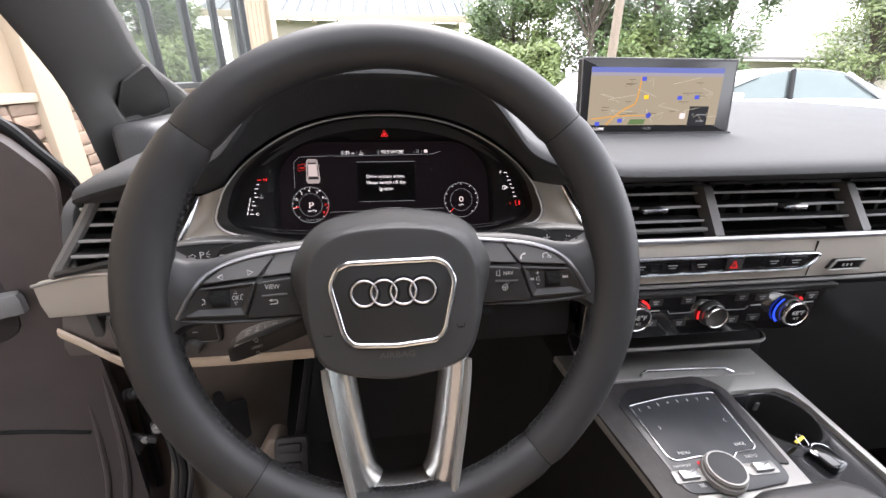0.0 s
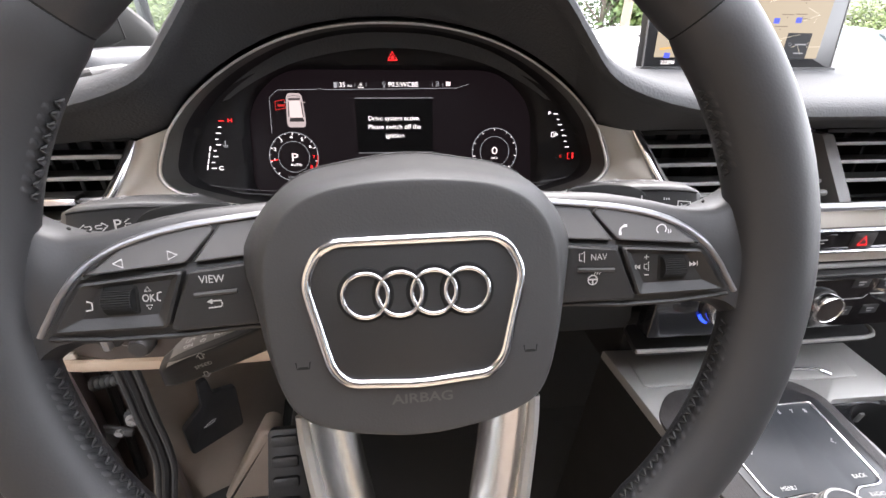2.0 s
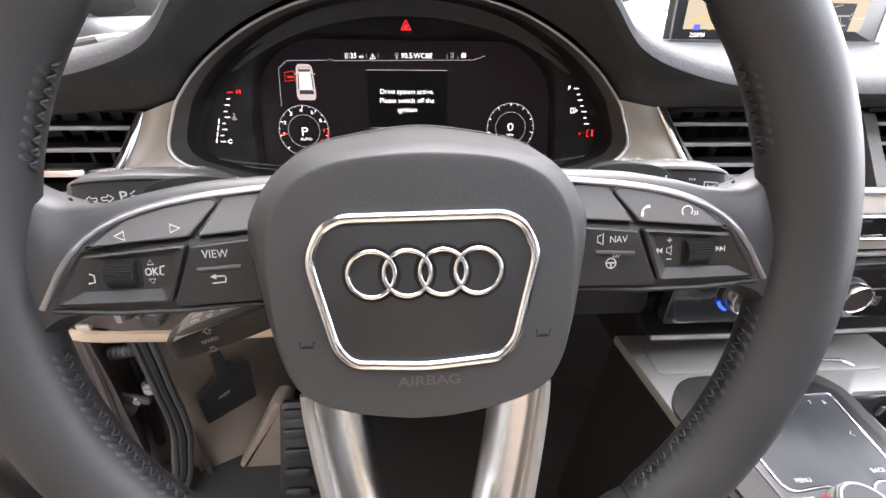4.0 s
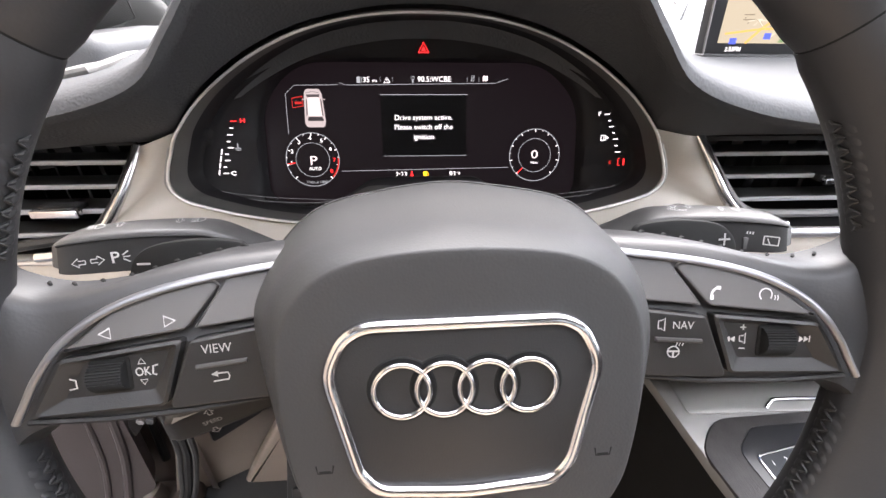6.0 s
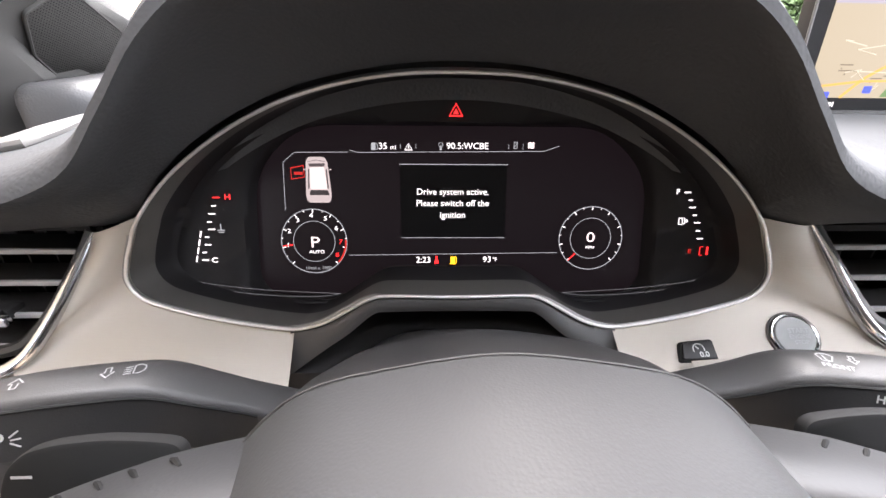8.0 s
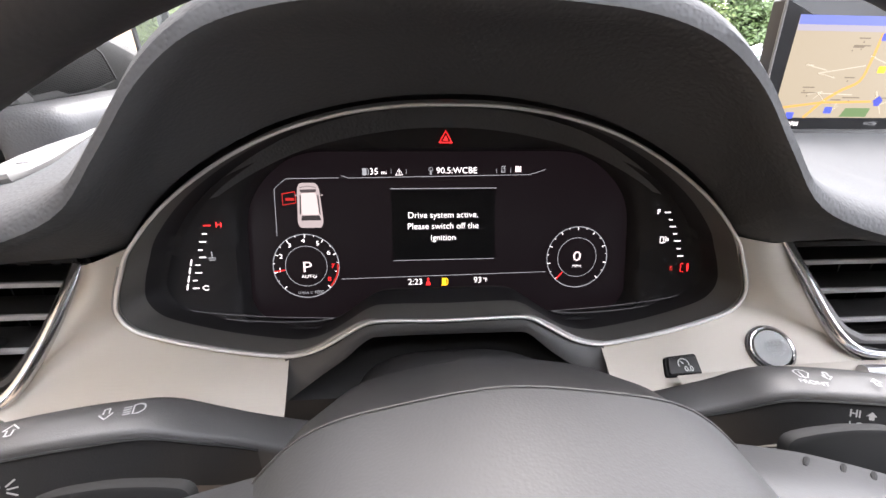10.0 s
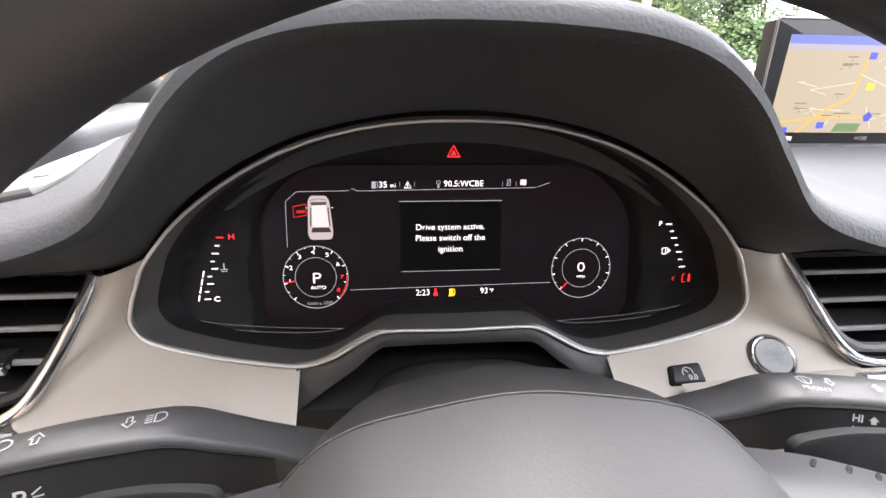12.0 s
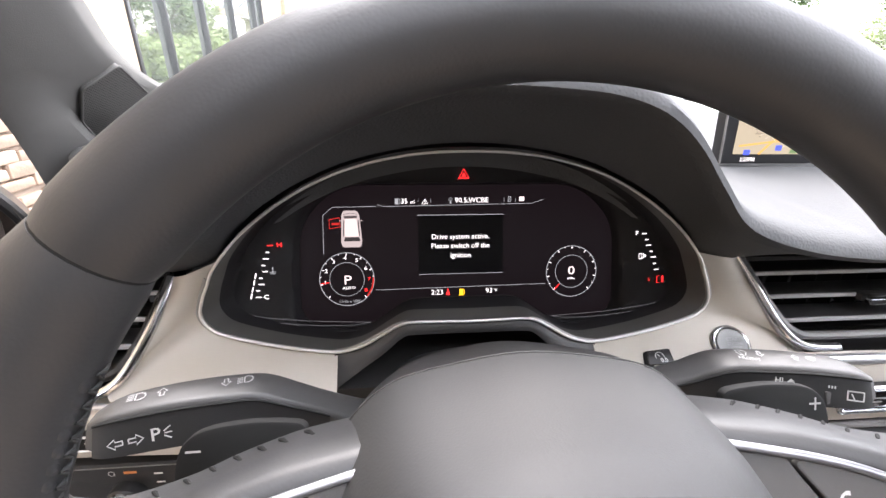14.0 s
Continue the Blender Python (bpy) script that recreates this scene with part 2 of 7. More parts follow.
HALF = [((0.035, 0.173, 1.262), (0.04, 0.24, 1.221)), ((0.07, 0.173, 1.2585), (0.085, 0.239, 1.2115)),
        ((0.098, 0.172, 1.2495), (0.12, 0.238, 1.197)), ((0.12, 0.17, 1.233), (0.15, 0.236, 1.179)),
        ((0.141, 0.168, 1.208), (0.175, 0.236, 1.1575)), ((0.165, 0.167, 1.183), (0.19, 0.239, 1.1385)),
        ((0.205, 0.168, 1.168), (0.215, 0.24, 1.129))]
LIP = [((-0.338, 0.21, 1.129), (-0.336, 0.228, 1.121)), ((-0.32, 0.193, 1.139), (-0.32, 0.228, 1.124)), ((-0.26, 0.175, 1.157), (-0.26, 0.238, 1.127))]
LIP += [((-a[0], *a[1:]), (-b[0], *b[1:])) for a, b in reversed(HALF)]
LIP += [((0, 0.173, 1.263), (0, 0.241, 1.2235))] + HALF
LIP += [((0.26, 0.172, 1.158), (0.26, 0.24, 1.131)), ((0.34, 0.18, 1.153), (0.34, 0.243, 1.13)),
        ((0.7, 0.19, 1.153), (0.7, 0.245, 1.13)), ((1.32, 0.24, 1.15), (1.32, 0.29, 1.13))]


def dash_top():
    outer, inner = spline([a for a, b in LIP], 5), spline([b for a, b in LIP], 5)
    rows = []
    for o, i in zip(outer, inner):
        rise = max(0.0, o.z - 1.15)
        mid = (o + i) / 2
        row = [i + Vector((0, 0.034, -0.024)), i + Vector((0, 0.03, 0.0)), i + Vector((0, 0.002, 0.001)), i, mid + Vector((0, 0.0, 0.004)), o + Vector((0, 0.012, -0.006)), o + Vector((0, 0.004, -0.004)), o.copy(),
               o + Vector((0, 0.002, 0.006)), o + Vector((0, 0.009, 0.011)), o + Vector((0, 0.02, 0.0135))]
        for d in (0.045, 0.08, 0.12, 0.17, 0.23, 0.3, 0.4, 0.52, 0.65, 0.78):
            w = min(1, d / 0.42)
            fall = 1 - w * w * (3 - 2 * w)
            base = o.z - rise + 0.0135 + 0.03 * min(1, d / 0.55)
            row.append(Vector((o.x + (0.0 if o.x > -0.2 else -0.06 * d), o.y + d, base + rise * fall)))
        rows.append(row)
    return loft(rows, False, False)


def dash_z(x, y):
    """Height of the dash top at a place."""
    pts = spline([a for a, b in LIP], 5)
    oy, oz = (float(np.interp(x, [p.x for p in pts], [p[k] for p in pts])) for k in (1, 2))
    rise, d = max(0.0, oz - 1.15), y - oy
    w = min(1, max(0.0, d / 0.42))
    return oz - rise + 0.0135 + 0.03 * min(1, d / 0.55) + rise * (1 - w * w * (3 - 2 * w))


dashboard = thing("dashboard", pose(0.45, 0.5, 1.0), "dark grey soft-touch dashboard with an arched hood over the instruments", "dashboard", kind="structure")
AWAY = pose(-0.45, -0.5, -1.0)
part("dash_top", moved(dash_top(), AWAY), DASH, dashboard)

# dark carrier behind vents and bands
def carrier():
    rows = []
    for x in (-0.352, -0.3, -0.2, 0.0, 0.25, 0.5, 0.8, 1.32):
        b = 0.02 if abs(x) < 0.35 else 0.0
        rows.append([(x, 0.30, 1.145), (x, 0.275, 1.06), (x, 0.2, 1.045), (x, 0.205, 0.99), (x, 0.22, 0.97 + b), (x, 0.32, 0.95), (x, 0.5, 0.93)])
    return loft(rows, False, False)


part("carrier", moved(carrier(), AWAY), BLACK, dashboard)

# metal band along the dash: (x, top y, top z, bottom y, bottom z)
BAND_L = [(-0.402, 0.199, 1.034, 0.203, 0.99), (-0.34, 0.189, 1.05, 0.19, 1.0), (-0.25, 0.182, 1.054, 0.176, 1.014), (-0.13, 0.178, 1.046, 0.172, 1.012)]
BAND_R = [(0.14, 0.176, 1.062, 0.17, 1.013), (0.25, 0.176, 1.068, 0.17, 1.013), (0.44, 0.172, 1.069, 0.17, 1.013), (0.8, 0.18, 1.069, 0.178, 1.012), (1.32, 0.24, 1.069, 0.235, 1.01)]


def band(st):
    rows = []
    for x, ty, tz, by, bz in st:
        rows.append([(x, ty + 0.01, tz + 0.003), (x, ty + 0.002, tz + 0.002), (x, ty, tz), (x, (ty + by) / 2 - 0.002, (tz + bz) / 2), (x, by, bz + 0.002), (x, by + 0.003, bz), (x, by + 0.014, bz)])
    s = spline([sum(map(tuple, r), ()) for r in rows], 5)
    return loft([[tuple(v[i:i + 3]) for i in range(0, 21, 3)] for v in s], False, False)


def chrome_over(st, lift, r):
    return tube(spline([(x, ty - 0.001, tz + lift) for x, ty, tz, by, bz in st], 5), r, 10)


trim_l = thing("dash_trim", pose(-0.3, 0.19, 1.02), "brushed warm silver trim band with a chrome edge on the dash", "trim")
part("band", at(band(BAND_L), 0.3, -0.19, -1.02), ALU, trim_l)
part("chrome_strip", at(tube(spline([(x, ty - 0.0005, tz + 0.002) for x, ty, tz, by, bz in BAND_L[:3]], 5), 0.0022, 8), 0.3, -0.19, -1.02), SATIN, trim_l, "thin chrome strip")
trim_r = thing("dash_trim", pose(0.44, 0.18, 1.02), "brushed warm silver trim band with a bright chrome edge across the dash", "trim")
part("band", at(band(BAND_R), -0.44, -0.18, -1.02), ALU, trim_r)
part("chrome_strip", at(chrome_over(BAND_R[1:], 0.0045, 0.0042), -0.44, -0.18, -1.02), SATIN, trim_r, "bright chrome strip")
part("lower_lip", at(tube(spline([(x, by - 0.001, bz - 0.003) for x, ty, tz, by, bz in BAND_R], 5), 0.003, 8), -0.44, -0.18, -1.02), GREY, trim_r)
part("joint", at(block(0.0012, 0.003, 0.05, 0.0003), 0.562 - 0.44, 0.1705 - 0.18, 1.016 - 1.02), SEAM_SHADE, trim_r)

# cluster surround: outline of the instrument opening, (x, z)
OUT_R = [(0.0, 1.0935), (0.04, 1.0935), (0.053, 1.0915), (0.066, 1.0845), (0.08, 1.0765), (0.093, 1.072), (0.108, 1.071), (0.147, 1.0765),
         (0.182, 1.085), (0.195, 1.0915), (0.2, 1.101), (0.1975, 1.113), (0.193, 1.124), (0.186, 1.139), (0.165, 1.163), (0.134, 1.186), (0.1, 1.2035), (0.066, 1.214), (0.033, 1.2195), (0.0, 1.221)]


def rim_y(x, z):
    return 0.222 + 0.21 * (z - 1.13) + 0.008 * min(1, abs(x) / 0.2)


def outline():
    pts = [(x, rim_y(x, z), z) for x, z in OUT_R]
    pts += [(-x, y, z) for x, y, z in reversed(pts[1:-1])]
    return spline(pts, 4, True)


# silver panels at both sides of the instruments
def side_panel(s):
    lo = [OUT_R[i] for i in (13, 12, 11, 10, 9, 8, 7, 6)] + [(0.1015, 1.0712)]
    inner = spline([(s * x, rim_y(x, z) + 0.002, z) for x, z in lo], 6)
    if s > 0:
        edge = [(0.229, 1.131), (0.238, 1.113), (0.247, 1.089), (0.258, 1.076), (0.265, 1.068), (0.2, 1.052), (0.15, 1.049), (0.125, 1.0455), (0.1045, 1.042)]
    else:
        edge = [(-0.219, 1.127), (-0.228, 1.098), (-0.239, 1.077), (-0.25, 1.067), (-0.245, 1.058), (-0.2, 1.05), (-0.145, 1.047), (-0.118, 1.044), (-0.0985, 1.042)]
    outer = spline([(x, face_y(z), z) for x, z in edge], 6)
    n, m = 13, len(inner)
    grid = [[inner[j] * (1 - i / (n - 1)) + outer[j] * (i / (n - 1)) for j in range(m)] for i in range(n)]
    for _ in range(220):
        depth = [[p.y for p in row] for row in grid]
        for i in range(1, n - 1):
            for j in range(m):
                a, b = max(0, j - 1), min(m - 1, j + 1)
                wu = [1 / max(1e-4, (grid[i + 1][j] - grid[i][j]).length), 1 / max(1e-4, (grid[i - 1][j] - grid[i][j]).length), 1 / max(1e-4, (grid[i][a] - grid[i][j]).length) if a != j else 0, 1 / max(1e-4, (grid[i][b] - grid[i][j]).length) if b != j else 0]
                grid[i][j].y = (wu[0] * depth[i + 1][j] + wu[1] * depth[i - 1][j] + wu[2] * depth[i][a] + wu[3] * depth[i][b]) / sum(wu)
    grid.append([p + Vector((0, 0.012, -0.006)) for p in outer])
    return grid


def on_panel(x, z):
    """A place on the driver's right-hand panel and a pose lying in its surface."""
    g = RIGHT_GRID
    i, j = min(((i, j) for i in range(1, len(g) - 3) for j in range(1, len(g[0]) - 2)), key=lambda q: (g[q[0]][q[1]].x - x) ** 2 + (g[q[0]][q[1]].z - z) ** 2)
    n = (g[i + 1][j] - g[i - 1][j]).cross(g[i][j + 1] - g[i][j - 1]).normalized()
    n = n if n.y < 0 else -n
    side = (Vector((1, 0, 0)) - n * n.x).normalized()
    p = g[i][j]
    y = p.y - (n.x * (x - p.x) + n.z * (z - p.z)) / n.y
    return frame_of((x, y, z), side, n.cross(side), n)


RIGHT_GRID = side_panel(1)
for s in (-1, 1):
    tp = thing("instrument_trim", pose(s * 0.2, 0.2, 1.08), "brushed silver panel beside the instrument cluster", "trim panel", "instrument trim panels")
    part("panel", at(loft(side_panel(s), False, False), -s * 0.2, -0.2, -1.08), ALU, tp, "", 80)

# start button
start = thing("start_button", on_panel(0.212, 1.0705) @ pose(0, 0, 0.0014) @ Matrix.Scale(0.72, 4), "round satin metal engine start button in the silver panel", "push button")
part("recess", lathe([(0.0216, -0.006), (0.0216, 0.0), (0.021, 0.0006), (0.0202, 0.0002), (0.0195, -0.003)], 48), GREY, start, "dark ring groove")
part("ring", lathe([(0.0198, -0.006), (0.0198, 0.0012), (0.019, 0.002), (0.0176, 0.0014), (0.017, -0.002)], 48), CHROME, start, "bright ring")
part("cap", lathe([(0.0168, -0.004), (0.0168, 0.0014), (0.016, 0.0022), (0.0145, 0.002), (0.004, 0.0016), (0.0005, 0.0016)], 48), mat("button_satin", (0.21, 0.212, 0.208), 0.45, 0.3, patch=60, var=0.08), start)
part("lettering", joined(words("START", 0.0058, 0.003, 0.004, 0.0026, bold=0.02), words("ENGINE", 0.005, 0.003, -0.001, 0.0026), words("STOP", 0.005, 0.003, -0.006, 0.0026)), FAINT, start)

# trip reset button
trip = thing("trip_button", on_panel(0.149, 1.0625) @ pose(0, 0, 0.0012) @ Matrix.Scale(1.05, 4), "small black button with a gauge symbol and 0.0", "push button")
part("bezel", prism(rounded([(-0.0115, -0.006), (0.0112, -0.006), (0.0112, 0.0075), (-0.009, 0.0062)], 0.002), -0.004, 0.0012, 0.001), SEAM_SHADE, trip)
part("cap", prism(rounded([(-0.0098, -0.0048), (0.0098, -0.0048), (0.0098, 0.0062), (-0.0076, 0.005)], 0.0015), -0.003, 0.0028, 0.0008), BLACK, trip)
arc = [(0.0004 + 0.0032 * math.cos(radians(a)), 0.0008 + 0.0032 * math.sin(radians(a))) for a in range(-20, 211, 15)]
part("symbol", joined(line(arc, 0.0006, 0.0031), line([(0.0004, 0.0008), (-0.0012, 0.0028)], 0.0006, 0.0031), words("0.0", 0.0045, 0.0028, -0.0024, 0.0031, bold=0.02)), ICON, trip)


# air vents
def vent(name, x0, x1, zs, label, tabs=(), ribs=(), left_edge=None, right_edge=None):
    """Slats between two upright ends; an edge, where given, is a slanting end as (x, z) pairs."""
    cx = (x0 + x1) / 2
    v = thing(name, pose(cx, 0.21, 1.09), label, "air vent", "dash air vents")
    back = pose(-cx, -0.21, -1.09)
    w = x1 - x0
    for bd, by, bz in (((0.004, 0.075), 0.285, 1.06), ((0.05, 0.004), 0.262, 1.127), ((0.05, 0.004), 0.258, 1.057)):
        part("duct_wall", moved(at(block(w, *bd, 0.001), cx, by, bz), back), SEAM_SHADE, v)
    for z in zs:
        a = float(np.interp(z, *zip(*[(q, p) for p, q in left_edge]))) if left_edge else x0
        b = float(np.interp(z, *zip(*[(q, p) for p, q in right_edge]))) if right_edge else x1
        sl = prism(rounded([(-0.011, -0.0019), (0.012, -0.001), (0.012, 0.001), (-0.006, 0.0018), (-0.011, 0.0022)], 0.0009, 2), a - cx + 0.003, b - cx - 0.003)
        sl = moved(sl, Matrix(((0, 0, 1, cx), (1, 0, 0, face_y(z) + 0.018), (0, 1, 0, z), (0, 0, 0, 1))))
        blade = part("slat", moved(sl, back), BLACK, v)
        # Pale nose on the black blade: the light its edge catches, as colour.
        nose = prism(rounded([(-0.0128, -0.0014), (-0.0108, -0.0018), (-0.0108, 0.0023), (-0.0128, 0.0017)], 0.0007, 2), a - cx + 0.003, b - cx - 0.003)
        part("lit_edge", moved(moved(nose, Matrix(((0, 0, 1, cx), (1, 0, 0, face_y(z) + 0.018), (0, 1, 0, z), (0, 0, 0, 1)))), back), SLAT_LIT, blade)
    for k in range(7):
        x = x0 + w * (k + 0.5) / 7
        part("fin", moved(at(block(0.0015, 0.02, 0.06, 0.0004), x, 0.266, 1.064), back), SEAM_SHADE, v)
    for x, z in tabs:
        t = part("tab", moved(joined(at(block(0.03, 0.012, 0.006, 0.002), x, face_y(z) + 0.006, z - 0.003), at(block(0.022, 0.006, 0.0075, 0.002), x + 0.002, face_y(z) - 0.001, z - 0.0037)), back), BLACK, v)
        part("tab_trim", moved(at(block(0.034, 0.005, 0.0055, 0.0012), x + 0.002, face_y(z) - 0.0046, z - 0.0027), back), CHROME, t, "chrome insert")
    for x in ribs:
        r = prism(rounded([(face_y(1.127) - 0.006, 1.127), (face_y(1.066) - 0.006, 1.066), (face_y(1.066) + 0.02, 1.066), (face_y(1.127) + 0.02, 1.127)], 0.002, 2), x - 0.0065, x + 0.0065)
        r = moved(r, Matrix(((0, 0, 1, 0), (1, 0, 0, 0), (0, 1, 0, 0), (0, 0, 0, 1))))
        part("rib", moved(r, back), GREY, v)
    return v


SLATS = (1.1165, 1.101, 1.0855)
vl = vent("air_vent", -0.352, -0.222, (1.115, 1.1, 1.085, 1.071), "black slatted air vent at the end of the dash", [(-0.275, 1.088)], (), None, [(-0.252, 1.067), (-0.243, 1.077), (-0.231, 1.098), (-0.222, 1.127)])
back = pose(0.287, -0.21, -1.09)
part("chrome_edge", moved(tube(spline([(x, face_y(z) - 0.001, z) for x, z in ((-0.2195, 1.127), (-0.229, 1.098), (-0.24, 1.077), (-0.25, 1.067), (-0.266, 1.0625), (-0.285, 1.061))], 5), 0.0038, 10), back), CHROME, vl, "bright chrome edge")
part("outer_frame", moved(tube(spline([(-0.33, 0.232, 1.127), (-0.345, 0.215, 1.095), (-0.366, 0.198, 1.058), (-0.372, 0.196, 1.048)], 5), 0.0065, 8), back), GREY, vl)
part("inner_frame", moved(tube(spline([(x, face_y(z) + 0.004, z) for x, z in ((-0.2225, 1.126), (-0.233, 1.097), (-0.244, 1.079), (-0.257, 1.071), (-0.3, 1.066), (-0.36, 1.056))], 5), 0.004, 8), back), BLACK, vl)
vr = vent("air_vent", 0.237, 0.425, SLATS, "black slatted air vent with a chrome-tipped slider", [(0.347, 1.101)], (), [(0.262, 1.076), (0.25, 1.089), (0.241, 1.113), (0.232, 1.131)])
back = pose(-0.331, -0.21, -1.09)
part("chrome_edge", moved(tube(spline([(x, face_y(z) - 0.001, z) for x, z in ((0.2295, 1.131), (0.238, 1.112), (0.2475, 1.089), (0.26, 1.0755), (0.276, 1.0715), (0.295, 1.071))], 5), 0.0044, 10), back), CHROME, vr, "bright chrome edge")
part("inner_frame", moved(tube(spline([(x, face_y(z) + 0.003, z) for x, z in ((0.234, 1.13), (0.2435, 1.11), (0.254, 1.09), (0.265, 1.08), (0.29, 1.077), (0.42, 1.077))], 5), 0.0035, 8), back), GREY, vr)
vent("air_vent", 0.439, 0.645, SLATS, "black slatted air vent with a chrome-tipped slider", [(0.553, 1.101)], (0.432,))
vent("air_vent", 0.659, 0.9, SLATS, "black slatted air vent on the passenger dash", [], (0.652,))
vent("air_vent", 0.9, 1.3, SLATS, "black slatted air vent on the passenger dash")

# button strip under the metal band
strip = thing("button_strip", pose(0.43, 0.164, 1.037), "narrow black button strip with a red hazard triangle", "button panel")
SX = Matrix(((1, 0, 0, 0), (0, 0, -1, 0), (0, 1, 0, 0), (0, 0, 0, 1)))
so = rounded([(-0.145, -0.0065), (0.112, -0.0065), (0.126, 0.0), (0.134, 0.012), (0.128, 0.0155), (-0.145, 0.0155)], [0.003, 0.01, 0.008, 0.003, 0.003, 0.003])
part("frame", moved(joined(tube([(p[0], p[1], 0.001) for p in so], 0.002, 8, True)), SX), CHROME, strip, "thin chrome frame")
part("face", moved(prism(so, -0.006, 0.0005, 0.0004), SX), GLOSS, strip)
hz = [(0.0065, 0.0), (0.0165, 0.0), (0.0115, 0.0092)]
part("hazard_button", moved(prism(rounded([(0.0, -0.0035), (0.024, -0.0035), (0.024, 0.0125), (0.0, 0.0125)], 0.001), 0.0005, 0.002, 0.0005), SX), BLACK, strip)
part("hazard_triangle", moved(joined(line(hz + hz[:2], 0.0018, 0.0024)), SX), RED, strip, "red hazard triangle")
for x in (-0.1175, -0.074, -0.034, 0.068, 0.1):
    part("key", moved(prism(rect(0.03, 0.0145, 0.001, x, 0.0045), 0.0005, 0.0018, 0.0005), SX), GLOSS, strip)
    part("mark", moved(joined(flat(rect(0.013, 0.0014, 0, x, 0.0065), 0.0021), flat(rect(0.009, 0.0012, 0, x, 0.003), 0.0021)), SX), FAINT, strip)
usb = thing("side_switch", pose(0.615, 0.163, 1.032), "small dark switch set into the silver band", "switch")
uo = rounded([(-0.03, -0.006), (0.016, -0.0055), (0.022, 0.008), (-0.022, 0.008)], 0.002)
part("frame", moved(tube([(p[0], p[1], 0.0) for p in uo], 0.0014, 6, True), SX), SILVER, usb)
part("face", moved(prism(uo, -0.006, 0.0, 0.0003), SX), GLOSS, usb)
part("mark", moved(joined(*[flat(rect(0.003, 0.004, 0, -0.01 + 0.006 * k, 0.001), 0.0006) for k in range(3)]), SX), FAINT, usb)

# climate panel
clim = thing("climate_controls", pose(0.44, 0.165, 0.968), "glossy black climate panel with buttons and white lines", "control panel")
cf = rounded([(-0.19, -0.034), (0.145, -0.034), (0.16, 0.03), (-0.19, 0.03)], 0.004)
part("face", moved(prism(cf, -0.02, 0.0, 0.002), SX), GLOSS, clim)
part("upper_lip", moved(prism(rounded([(-0.19, 0.03), (0.165, 0.03), (0.168, 0.038), (-0.19, 0.038)], 0.001), -0.02, 0.006, 0.002), SX), BLACK, clim)
for x in (-0.093, 0.056, 0.137):
    part("white_line", moved(flat(rect(0.016, 0.0016, 0, x, 0.0085), 0.0006), SX), ICON, clim)
for x0, x1 in ((-0.073, -0.035), (0.007, 0.045)):
    part("silver_line", moved(line([(x0, 0.008), (x0 + 0.003, 0.003), (x1 - 0.003, 0.003), (x1, 0.008)] if x0 < 0 else [(x0, 0.003), (x1 - 0.004, 0.003), (x1, 0.008)], 0.0012, 0.0006), SX), FAINT, clim)
for x, y in ((-0.093, 0.021), (-0.047, 0.022), (0.031, 0.022), (0.062, 0.02), (-0.095, -0.011), (-0.052, -0.013), (0.026, -0.013), (0.058, -0.012), (0.138, 0.018)):
    part("key", moved(prism(rect(0.02, 0.011, 0.001, x, y), -0.001, 0.0006, 0.0004), SX), BLACK, clim)
    part("mark", moved(joined(flat(rect(0.009, 0.0018, 0, x, y + 0.0015), 0.0009), flat(rect(0.006, 0.0018, 0, x, y - 0.0018), 0.0009)), SX), FAINT, clim)


def moved_pose(x, y, z):
    return Matrix.Translation((x, y, z)) @ SX


def knob(x, z, r, label, light, display):
    k = part("climate_knob", lathe([(r * 0.96, -0.01), (r, -0.008), (r, 0.003), (r * 0.95, 0.005), (r * 0.88, 0.005), (r * 0.84, 0.0038), (0.001, 0.0038)], 48), POLISH, clim, label)
    k.matrix_basis = moved_pose(x - 0.44, 0.155 - 0.165, z - 0.968)
    part("face", lathe([(r * 0.84, 0.0034), (r * 0.84, 0.0042), (0.0005, 0.0044)], 40), GLOSS if display else POLISH, k)
    part("collar", lathe([(r * 1.12, -0.012), (r * 1.12, -0.006), (r * 0.98, -0.005)], 48), BLACK, k)
    for a0, a1, m in light:
        pts = [(r * 1.2 * math.cos(radians(a)), r * 1.2 * math.sin(radians(a))) for a in np.linspace(a0, a1, 14)]
        part("light_arc", line(pts, 0.0035, -0.008), m, k, "glowing arc")
    if display:
        part("digits", joined(words("68°F", 0.0098, 0.001, 0.0025, 0.0047, bold=0.01), words("A/C", 0.005, 0.0, -0.006, 0.0047)), ICON, k)
    return k


knob(0.431, 0.968, 0.0158, "satin metal fan knob with a red light arc", [(165, 205, RED)], False)
knob(0.549, 0.966, 0.0182, "satin metal temperature knob with 68 degrees and a blue arc", [(125, 232, BLUE), (45, 65, RED)], True)
knob(0.318, 0.973, 0.0182, "satin metal temperature knob with 68 degrees and red arc", [(20, 70, RED), (205, 250, BLUE)], True)

# shelf lip and centre stack below
shelf = thing("stack_shelf", pose(0.42, 0.19, 0.91), "silver-edged shelf under the climate panel", "shelf")
sh = rounded([(-0.17, -0.016), (0.115, -0.018), (0.132, 0.002), (0.12, 0.03), (-0.16, 0.03)], 0.006)
part("tray", prism(sh, -0.007, 0.0, 0.002), BLACK, shelf)
part("silver_edge", tube([(p[0], p[1], -0.001) for p in spline([(-0.17, -0.016), (-0.05, -0.0185), (0.06, -0.018), (0.11, -0.0175), (0.126, -0.01), (0.132, 0.003)], 5)], 0.0025, 8), SILVER, shelf)
stack = thing("centre_stack", pose(0.42, 0.3, 0.84), "dark centre stack below the climate controls", "console", kind="structure")
